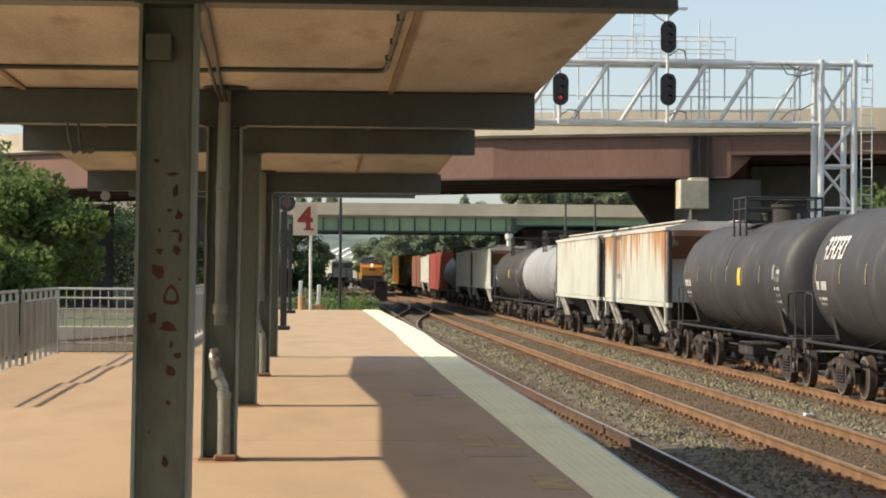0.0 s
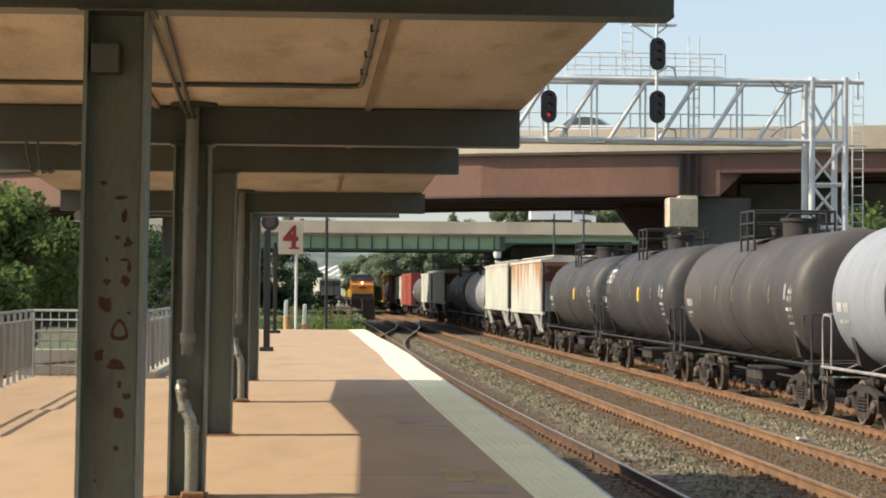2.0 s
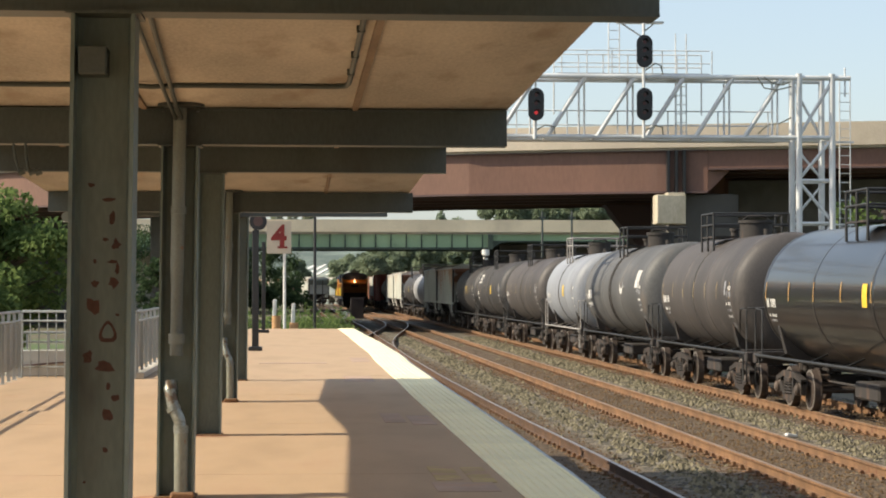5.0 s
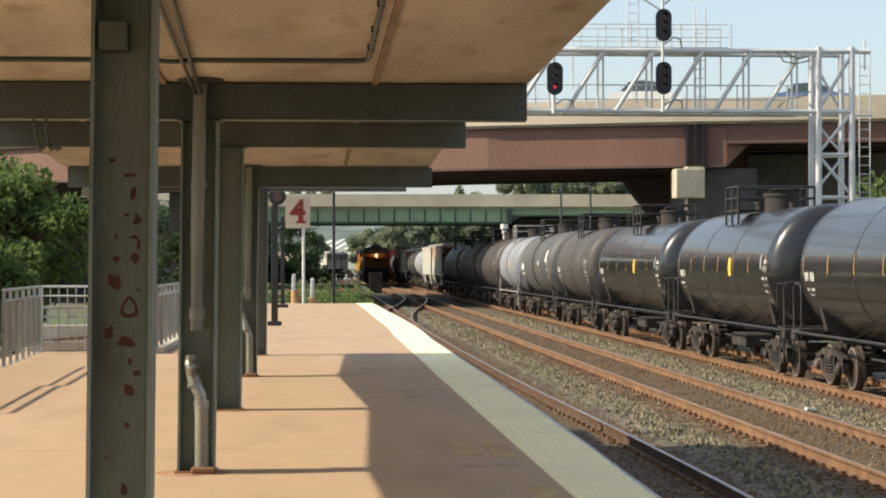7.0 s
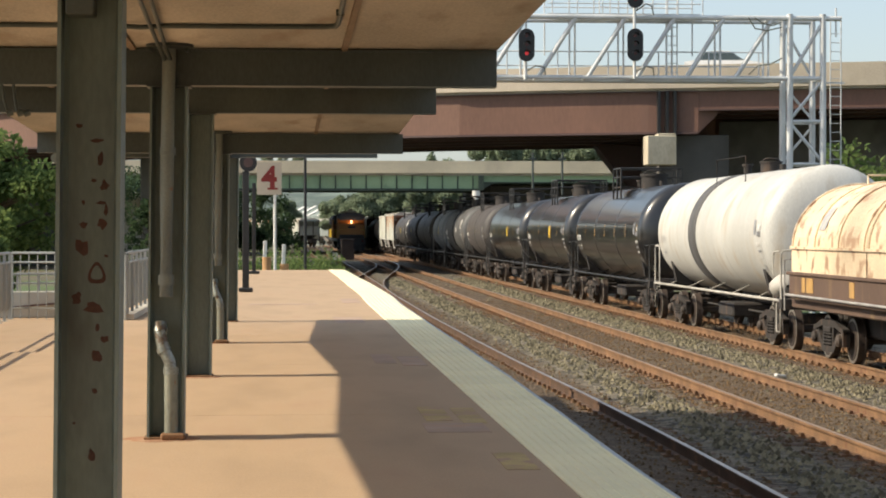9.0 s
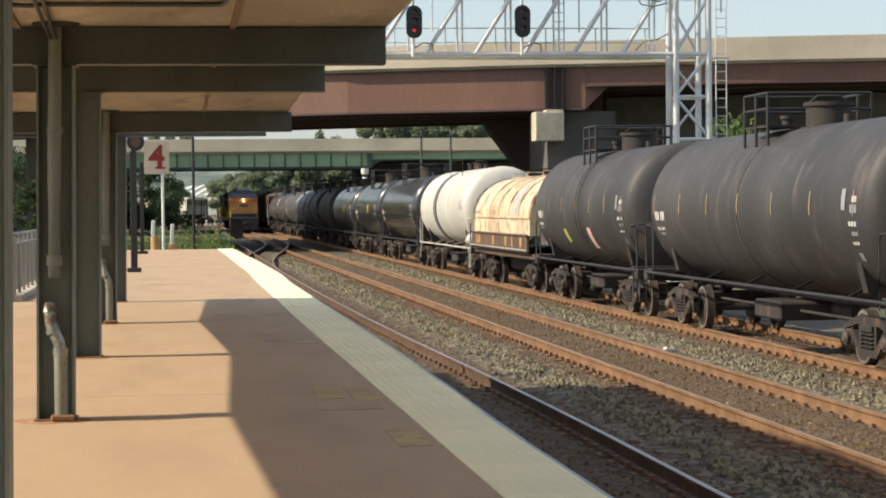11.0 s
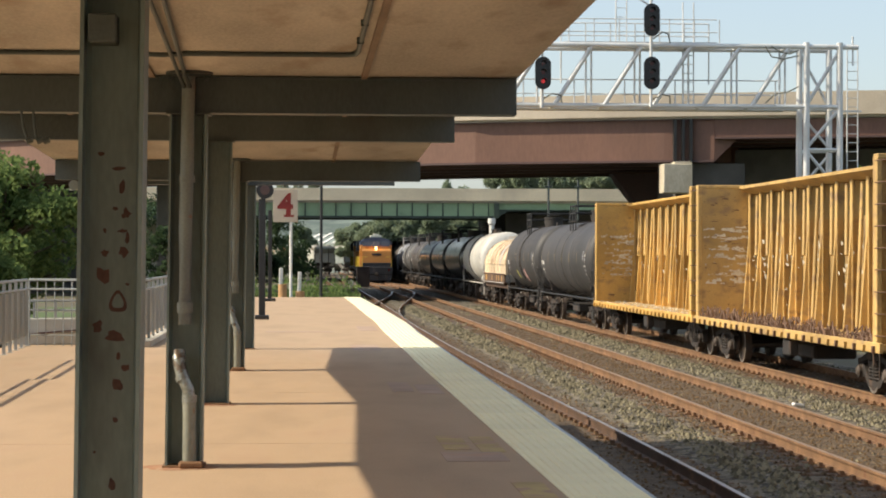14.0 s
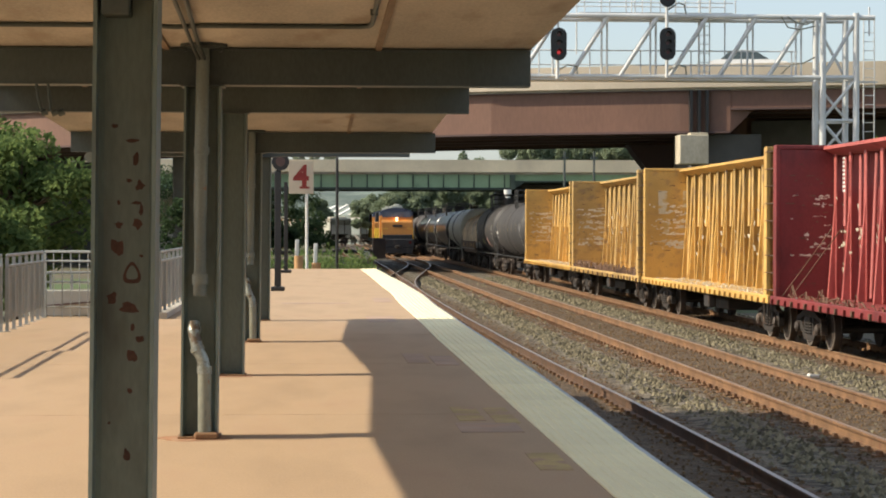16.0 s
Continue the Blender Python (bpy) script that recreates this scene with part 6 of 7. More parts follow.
    s.tube([(0.34 * k, -0.75, zt + 0.39 * k), (0.2 * k, -0.75, zt + 0.5 * k), (-0.2 * k, -0.75, zt + 0.5 * k), (-0.34 * k, -0.75, zt + 0.39 * k)], 0.025, 5)
    part("valve_dome", s, P["frame"], car, "dark valve dome on top of the shell")
    s = Shape()
    s.cyl((0, 1.75, zt - 0.05), (0, 1.75, zt + 0.2), 0.1, n=12)
    s.cyl((0, 1.75, zt + 0.2), (0, 1.75, zt + 0.26), 0.14, n=12)
    s.cyl((0.1, -1.5, zt - 0.05), (0.1, -1.5, zt + 0.16), 0.08, n=12)
    part("relief_valve", s, P["frame"], car, "small relief valves on top of the shell")
    if walkway:
        y0, y1 = -0.22, 1.28
        s = Shape()
        s.box(-0.95, -0.35, y0, y1, zt - 0.02, zt + 0.02)
        s.box(0.35, 0.95, y0, y1, zt - 0.02, zt + 0.02)
        part("top_walkway", s, P["frame"], car)
        for x in (-0.95, 0.95):
            s = Shape()
            for y in (y0, (y0 + y1) / 2, y1):
                s.cyl((x, y, zt - 0.36), (x, y, zt + 0.58), 0.03, n=5)
            for z in (0.3, 0.58):
                s.tube([(x, y0, zt + z), (x, y1, zt + z)], 0.028, 5)
            part("top_railing", s, P[rail], car)
        for y in (y0, y1):
            s = Shape()
            for z in (0.3, 0.58):
                s.cyl((-0.95, y, zt + z), (0.95, y, zt + z), 0.028, n=5)
            part("top_railing", s, P[rail], car)
    else:
        s = Shape()
        s.tube([(-0.8, 1.6, zt - 0.25), (-0.8, 1.6, zt + 0.34), (-0.8, -1.6, zt + 0.34), (-0.8, -1.6, zt - 0.25)], 0.016, 5)
        part("top_railing", s, P["frame"], car)
    for d in (-1, 1):
        truck_parts(car, d * (half - 2.05))
    coupler_parts(car, half)
    return car


def corrugated_side(x, y0, y1, z0, z1, pitch, depth):
    """A ribbed wall on the side x (the sign of x is outwards)."""
    s = Shape()
    o = math.copysign(1, x)
    pts = []
    y = y0
    while y < y1 - 1e-6:
        for u, k in ((0, 0), (0.55, 0), (0.65, 1), (0.9, 1)):
            pts.append((min(y + u * pitch, y1), x + o * depth * k))
        y += pitch
    pts.append((y1, x))
    vs = [(b, a, z) for z in (z0, z1) for a, b in pts]
    n = len(pts)
    s.add(vs, [(i, i + 1, n + i + 1, n + i) for i in range(n - 1)])
    return s


def hopper_car(L, m, paintwork, label, group="covered hoppers in the freight train", ends="rusty"):
    car = root("hopper_car", m, label, "hopper car", group)
    half = L / 2
    b = half - 0.75
    z0, z1 = 1.62, 3.78
    for sx in (-1, 1):
        part("side", corrugated_side(sx * 1.46, -b, b, z0, z1, 1.05, 0.018), paintwork, car, "ribbed steel side")
    s = Shape()
    s.prism([(-1.43, z0), (-1.43, z1 - 0.02), (1.43, z1 - 0.02), (1.43, z0)], -b + 0.02, b - 0.02)
    part("body", s, paintwork, car)
    s = Shape()
    s.prism([(-1.5, z1), (-0.9, z1 + 0.13), (0.9, z1 + 0.13), (1.5, z1), (1.5, z1 - 0.08), (-1.5, z1 - 0.08)], -b - 0.35, b + 0.35)
    part("roof", s, P["hopper_roof"], car)
    s = Shape()
    for i in range(4):
        y = -b + 2 * b * (i + 0.5) / 4
        s.cyl((0, y, z1 + 0.12), (0, y, z1 + 0.22), 0.32, n=16)
    s.box(-0.95, -0.6, -b - 0.35, b + 0.35, z1 + 0.18, z1 + 0.22)
    s.box(0.6, 0.95, -b - 0.35, b + 0.35, z1 + 0.18, z1 + 0.22)
    for i in range(10):
        y = -b - 0.3 + (2 * b + 0.6) * i / 9
        s.box(-0.9, 0.9, y - 0.03, y + 0.03, z1 + 0.1, z1 + 0.18)
    part("roof_walkway", s, P["hopper_roof"], car)
    for d in (-1, 1):
        s = Shape()
        s.prism([(d * b, z1 - 0.1), (d * (half - 0.1), z1 - 0.1), (d * (half - 0.1), z1 - 0.25), (d * b, z1 - 0.9)], -1.36, 1.36, "x")
        part("end_sheet", s, P[ends], car)
        for x in (-1.4, -0.5, 0.5, 1.4):
            s = Shape()
            s.box(x - 0.05, x + 0.05, d * (half - 0.2) - 0.05, d * (half - 0.2) + 0.05, 1.1, z1 - 0.12)
            part("end_post", s, P["frame"], car)
        s = Shape()
        s.box(-1.42, 1.42, min(d * (half - 0.3), d * half), max(d * (half - 0.3), d * half), 0.88, 1.12, bevel=0.02)
        part("end_sill", s, P["frame"], car)
        for sx in (-1, 1):
            s = Shape()
            for i in range(8):
                z = 1.2 + 0.33 * i
                s.cyl((sx * 1.42, d * (half - 0.62), z), (sx * 1.42, d * (half - 0.2), z), 0.015, n=5)
            s.cyl((sx * 1.42, d * (half - 0.62), 1.0), (sx * 1.42, d * (half - 0.62), z1), 0.025, n=5)
            part("ladder", s, P["rail"], car)
            s = Shape()
            s.box(sx * 1.4 - 0.06, sx * 1.4 + 0.06, d * b - 0.08, d * b + 0.08, 1.0, z1 - 0.05)
            part("corner_post", s, paintwork, car)
            s = Shape()
            for k in (0.0, 0.9):
                a, c2 = Vector((sx * 1.38, -b + 2.6 + k if d < 0 else b - 0.3 - k, z0)), Vector((sx * 1.3, -b + 0.4 + k if d < 0 else b - 2.2 - k, 0.72))
                s.cyl(a, c2, 0.07, n=6)
            part("slope_brace", s, P["brace"], car)
    for i in (-1, 1):
        s = Shape()
        y = i * b * 0.42
        vs = [(x, y + yy, z) for (w, l, z) in ((1.38, b * 0.5, z0 + 0.02), (0.5, 0.55, 0.72)) for x, yy in ((-w, -l), (w, -l), (w, l), (-w, l))]
        s.add(vs, [(0, 1, 2, 3), (4, 7, 6, 5), (0, 4, 5, 1), (1, 5, 6, 2), (2, 6, 7, 3), (3, 7, 4, 0)])
        s.box(-0.6, 0.6, y - 0.6, y + 0.6, 0.45, 0.74, bevel=0.03)
        part("hopper_bay", s, P["frame"] if paintwork is not P["hopper_grey"] else P["hopper_grey"], car)
    s = Shape()
    s.box(-0.3, 0.3, -half + 0.1, half - 0.1, 0.84, 1.1)
    part("centre_sill", s, P["frame"], car)
    for sx in (-1, 1):
        s = Shape()
        s.box(sx * 1.4 - 0.06, sx * 1.4 + 0.06, -half + 0.1, half - 0.1, 1.48, 1.61)
        part("side_sill", s, paintwork, car)
    for d in (-1, 1):
        truck_parts(car, d * (half - 1.75))
    coupler_parts(car, half)
    return car


def coil_car(L, m):
    car = root("coil_car", m, "cream-hooded steel coil car with brown sides", "coil car")
    half = L / 2
    R, zc = 1.40, 2.19
    for k, d in enumerate((-1, 1)):
        s = Shape()
        y0, y1 = (-half + 0.06, -0.03) if d < 0 else (0.03, half - 0.4)
        n = 18
        pts = [(-R, zc - 0.55)] + [(-R * math.cos(math.pi * i / n), zc - 0.05 + 1.26 * math.sin(math.pi * i / n)) for i in range(n + 1)] + [(R, zc - 0.55)]
        s.prism(pts, y0, y1)
        hood = part("hood", s, P["cream"], car, "stained cream rounded hood")
        for i in range(4):
            y = y0 + 0.12 + (y1 - y0 - 0.24) * i / 3
            s = Shape()
            s.tube([(x * 1.012, y, z + 0.012) for x, z in pts[1:-1]], 0.022, 5)
            part("hood_rib", s, P["cream"], hood)
        s = Shape()
        s.box(-R - 0.04, -R + 0.0, y0, y1, zc - 0.06, zc - 0.01)
        part("hood_rail", s, P["cream"], hood)
        s = Shape()
        y = (y0 + y1) / 2
        n2 = 8
        big = d < 0
        arc = [math.pi * (-0.02 + (0.30 if big else 0.12) * i / n2) + (0 if big else 0.35) for i in range(n2 + 1)]
        vs = [(-1.008 * R * math.cos(a), y + e, zc - 0.05 + 1.27 * math.sin(a)) for a in arc for e in ((-0.9, 0.55) if big else (0.3, 0.75))]
        s.add(vs, [(2 * i, 2 * i + 1, 2 * i + 3, 2 * i + 2) for i in range(n2)], True)
        part("emblem_patch", s, P["hood_patch"], hood, "faded blue-grey painted patch")
        for dy in (-1.3, 1.3):
            s = Shape()
            s.tube([(-0.25, y + dy, zc + 1.15), (-0.25, y + dy, zc + 1.36), (0.25, y + dy, zc + 1.36), (0.25, y + dy, zc + 1.15)], 0.025, 6)
            part("lifting_lug", s, P["cream"], hood)
    s = Shape()
    for sx in (-1, 1):
        s.box(sx * 1.4 - 0.05, sx * 1.4 + 0.05, -half + 0.4, half - 0.4, 1.14, 1.66, bevel=0.02)
        s.box(sx * 1.4 - 0.09, sx * 1.4 + 0.09, -half + 0.3, half - 0.3, 1.62, 1.68, bevel=0.01)
    s.box(-1.3, 1.3, -half, half, 0.96, 1.13, bevel=0.02)
    part("sides", s, P["coil_side"], car, "brown steel sides")
    r = random.Random(4)
    s = Shape()
    for y0, w in ((half - 2.3, 0.5), (half - 1.7, 0.25), (0.6, 0.3), (-1.9, 0.35), (-3.0, 0.2), (-half + 1.2, 0.3)):
        s.box(-1.462, -1.451, y0, y0 + w, 1.30, 1.58)
    part("lettering", s, P["stripe"], car, "faded orange lettering bars")
    s = Shape()
    for sx in (-1.47, 1.47):
        s.cyl((sx, -half + 0.2, 1.22), (sx, half - 0.2, 1.22), 0.03, n=6)
        s.tube([(sx, half - 0.1, 0.9), (sx, half - 0.1, 1.9), (sx * 0.7, half - 0.1, 1.95)], 0.018, 6)
    part("handrails", s, P["rail"], car)
    s = Shape()
    s.box(-0.6, 0.6, -half + 2.4, half - 2.4, 0.5, 0.96, bevel=0.04)
    part("underframe", s, P["frame"], car)
    for d in (-1, 1):
        truck_parts(car, d * (half - 1.9))
    coupler_parts(car, half)
    return car


def centerbeam_car(L, m, main, label, litter="scrap", seed=1, dark_wrap=False, white_wrap=False, faded_panels=False):
    """Flat car with two end bulkheads and a trussed beam along the middle."""
    r = random.Random(seed)
    car = root("centerbeam_car", m, label, "flat car", "centerbeam cars in the freight train")
    half = L / 2
    zd, zt = 1.02, 4.30
    red = main is P["red_car"]
    truss = P["red_faded"] if red else main
    b = half - 0.42
    s = Shape()
    s.prism([(-1.42, zd - 0.1), (-1.42, zd), (1.42, zd), (1.42, zd - 0.1), (0.5, zd - 0.3), (-0.5, zd - 0.3)], -half + 0.05, half - 0.05)
    part("deck", s, P["yellow_dirty"] if main is not P["red_car"] else P["red_car"], car, "dirty timber-and-steel deck")
    for sx in (-1, 1):
        s = Shape()
        s.box(sx * 1.45 - 0.035, sx * 1.45 + 0.035, -half + 0.05, half - 0.05, zd - 0.15, zd + 0.03, bevel=0.01)
        part("side_sill", s, main, car)
        n = int(L / 0.62)
        for i in range(n):
            y = -half + 0.35 + (L - 0.7) * i / (n - 1)
            s = Shape()
            s.prism([(y - 0.055, zd - 0.03), (y + 0.055, zd - 0.03), (y + 0.04, zd - 0.13), (y - 0.015, zd - 0.155)], sx * 1.5 - 0.035, sx * 1.5 + 0.035, "x")
            part("winch", s, P["strap"] if i % 2 == 0 and dark_wrap else main, car)
    for d in (-1, 1):
        s = Shape()
        y0, y1 = sorted((d * b, d * (b - 0.1)))
        s.box(-1.4, 1.4, y0, y1, zd + 0.002, zt - 0.06, bevel=0.015)
        bk = part("bulkhead", s, main, car, "flat steel end bulkhead")
        s = Shape()
        for x in (-1.42, 1.42):
            a, c = sorted((d * (b - 0.12), d * (b + 0.14)))
            s.box(x - 0.05, x + 0.05, a, c, zd - 0.05, zt - 0.02, bevel=0.012)
        a, c = sorted((d * (b - 0.12), d * (b + 0.16)))
        s.box(-1.46, 1.46, a, c, zt - 0.06, zt + 0.03, bevel=0.012)
        part("bulkhead_frame", s, main, car)
        for i in range(9):
            z = zd + 0.15 + 0.38 * i
            s = Shape()
            s.tube([(-0.95, d * (half - 0.02), z), (-1.47, d * (half - 0.02), z), (-1.47, d * (half - 0.4), z)], 0.011, 5)
            part("rung", s, P["strap"], car)
        # scraps of torn wrapping and scuffs on the inner face, in rows
        s = Shape()
        rows = [zd + (zt - zd) * k for k in (0.28, 0.33, 0.40, 0.46, 0.52, 0.60, 0.66)]
        for _ in range(230 if not red else 70):
            z = r.choice(rows) + r.gauss(0, 0.035)
            x = r.gauss(-0.3, 0.55)
            w, h = 0.03 + 0.32 * r.random() ** 2, r.uniform(0.018, 0.075)
            if not -1.35 < x < 1.0:
                continue
            y = d * (b - 0.103 - 0.012 * r.random())
            s.add([(x, y, z), (x + w, y, z + r.uniform(-0.03, 0.03)), (x + w * 0.9, y, z + h), (x + w * 0.5, y, z + h * 0.3), (x + w * 0.2, y, z + h * 0.9)], [(0, 1, 2, 3, 4)])
        tagged(part("wrap_scraps", s, P[litter], car), "pale scraps of torn wrapping on the bulkhead", kind="stuff")
        s = Shape()
        for _ in range(120):
            x, z = r.uniform(-1.35, 1.25), zd + 0.05 + (zt - zd - 0.3) * r.random()
            w, h = 0.02 + 0.22 * r.random() ** 2, r.uniform(0.006, 0.028)
            y = d * (b - 0.103 - 0.012 * r.random())
            s.add([(x, y, z), (x + w, y, z + r.uniform(-0.02, 0.02)), (x + w * 0.9, y, z + h), (x + w * 0.2, y, z + h * 0.8)], [(0, 1, 2, 3)])
        tagged(part("scuffs", s, P["strap"], car), "rusty scuffs on the bulkhead", kind="stuff")
    # the middle beam, with plywood along its lower part
    part("inner_panel", Shape().box(-0.03, 0.03, -b + 0.12, b - 0.12, zd + 0.002, zd + 2.35), P["ply"] if not red else P["red_car"], car, "worn ochre panel inside the middle beam")
    s = Shape()
    s.prism([(-0.42, zt), (0.42, zt), (0.42, zt - 0.07), (0.14, zt - 0.2), (-0.14, zt - 0.2), (-0.42, zt - 0.07)], -b + 0.05, b - 0.05)
    part("top_chord", s, truss, car)
    n = int(L / 1.28)
    for i in range(n + 1):
        y = -b + 0.25 + (2 * b - 0.5) * i / n
        s = Shape()
        s.prism([(-0.36, zd), (0.36, zd), (0.12, zt - 0.12), (-0.12, zt - 0.12)], y - 0.05, y + 0.05)
        part("upright", s, truss, car)
        s = Shape()
        s.prism([(y - 0.12, zd), (y + 0.12, zd), (y + 0.1, zt - 0.15), (y - 0.1, zt - 0.15)], -0.2, -0.17, "x")
        part("upright_web", s, P["yellow_dirty"] if not red else P["red_faded"], car)
        if i < n:
            y2 = -b + 0.25 + (2 * b - 0.5) * (i + 1) / n
            for sx in (-1, 1):
                s = Shape()
                za, zb2 = (zt - 0.25, zd + 1.55) if i % 3 != 1 else (zt - 0.25, zd + 0.1)
                ya, yb = (y + 0.62, y + 0.24)
                k = lambda z: sx * (0.34 - 0.24 * (z - zd) / (zt - zd))
                s.cyl((k(za), ya, za), (k(zb2), yb, zb2), 0.045, n=6)
                part("diagonal", s, truss, car)
            if r.random() < 0.95:
                s = Shape()
                for _ in range(34):
                    z = zd + r.triangular(0.05, 2.2, 1.35)
                    yy = r.uniform(y + 0.08, y2 - 0.3)
                    w, h = 0.02 + 0.24 * r.random() ** 1.6, r.uniform(0.012, 0.11)
                    x = -0.045 - 0.2 * r.random() ** 4
                    s.add([(x, yy, z), (x, yy + w, z + r.uniform(-0.05, 0.05)), (x - 0.02, yy + w * 0.9, z + h), (x, yy + w * 0.1, z + h * 0.7)], [(0, 1, 2, 3)])
                tagged(part("wrap_scraps", s, P["scrap_dull"], car), "torn pale wrapping caught on the middle beam", kind="stuff")
    s = Shape()
    for i in range(int(L * 16.0)):
        y = r.uniform(-b + 0.2, b - 0.2)
        x = r.uniform(-1.4, -0.5)
        k = r.uniform(0.012, 0.045)
        s.box(x, x + k, y, y + k * r.uniform(0.6, 2.5), zd + 0.001, zd + k * r.uniform(0.4, 1.2))
    tagged(part("deck_debris", s, P["rusty"] if dark_wrap else P[litter], car), "straps and debris lying along the deck", kind="stuff")
    if dark_wrap:
        s = Shape()
        for i in range(int(L * (3 if red else 15))):
            y = r.uniform(-b + 0.1, b - 0.3)
            x = -1.46 + r.uniform(0, 0.2)
            z = zd + 0.02
            s.tube([(x, y, z), (x + r.uniform(-0.05, 0.1), y + r.uniform(0.1, 0.3), z + r.uniform(0.05, 0.3)), (x, y + r.uniform(0.3, 0.6), z + r.uniform(-0.1, 0.12))], r.uniform(0.008, 0.016), 4)
        tagged(part("loose_straps", s, P["strap"], car), "tangled dark straps hanging along the deck", kind="stuff")
    s = Shape()
    s.box(-0.3, 0.3, -half + 0.2, half - 0.2, 0.66, 0.8)
    s.box(-0.8, 0.1, -1.2, 1.2, 0.42, 0.7, bevel=0.04)
    s.box(-1.4, -1.2, -1.5, -0.9, 0.5, 0.84, bevel=0.03)
    part("underframe", s, P["frame"], car)
    for d in (-1, 1):
        s = Shape()
        s.tube([(-1.46, d * (half - 0.1), zd - 0.13), (-1.46, d * (half - 0.1), 0.42), (-1.46, d * (half - 0.5), 0.42), (-1.46, d * (half - 0.5), zd - 0.13)], 0.016, 5)
        part("stirrup_step", s, P["truck"], car)
    if red:
        s = Shape()
        for k in range(9):
            s.box(-0.325, -0.32, b - 1.55 - r.uniform(0, 0.05), b - 1.38, 3.3 + 0.085 * k, 3.345 + 0.085 * k)
        part("lettering", s, P["mark"], car, "column of white lettering bars")
        for y0 in (b - 0.3, b - 1.1):
            part("tie_strap", Shape().cyl((-1.35, y0, zd + 0.05), (-0.45, y0 - 0.7, zd + 1.5), 0.012, n=4), P["strap"], car, "taut dark strap")
    if faded_panels:
        for x0, x1, z0, z1 in ((-1.05, -0.78, 2.95, 3.65), (-0.30, 0.05, 3.15, 3.65), (-0.9, -0.72, 2.35, 2.7), (-0.2, 0.0, 2.5, 2.85)):
            part("faded_panel", Shape().box(x0, x1, b - 0.109, b - 0.1045, z0, z1), P["faded"], car, "pale faded paint patch")
    if white_wrap:
        for pts in ([(-b + 2.3, 1.6), (-b + 2.25, 2.05), (-b + 2.3, 2.6)], [(-b + 2.25, 2.02), (-b + 1.2, 2.06), (-b + 1.1, 2.4)], [(-b + 2.5, 2.95), (-b + 1.9, 3.0)]):
            for p, q in zip(pts, pts[1:]):
                s = Shape()
                k = 0.045
                s.prism([(p[0] - k, p[1] - k), (p[0] + k, p[1] - k * 0.6), (q[0] + k, q[1] + k), (q[0] - k, q[1] + k * 0.7)], -0.44, -0.425, "x")
                part("torn_wrap", s, P["scrap"], car, "torn strip of white wrapping")
    for d in (-1, 1):
        truck_parts(car, d * (half - 1.9))
    coupler_parts(car, half)
    return car


def box_car(L, m, material, label):
    car = root("box_car", m, label, "box car", "box cars in the freight train")
    half = L / 2
    for sx in (-1, 1):
        part("side", corrugated_side(sx * 1.42, -half + 0.3, half - 0.3, 1.0, 4.0, 0.6, 0.06), material, car, "ribbed steel side")
    s = Shape()
    s.prism([(-1.41, 0.98), (1.41, 0.98), (1.41, 3.98), (0, 4.14), (-1.41, 3.98)], -half + 0.3, half - 0.3)
    part("body", s, material, car)
    s = Shape()
    s.box(-1.52, -1.46, -1.5, 1.5, 1.05, 3.8, bevel=0.01)
    part("sliding_door", s, material, car)
    s = Shape()
    s.box(-0.3, 0.3, -half, half, 0.74, 0.97)
    part("underframe", s, P["frame"], car)
    for d in (-1, 1):
        truck_parts(car, d * (half - 1.9))
    coupler_parts(car, half)
    return car


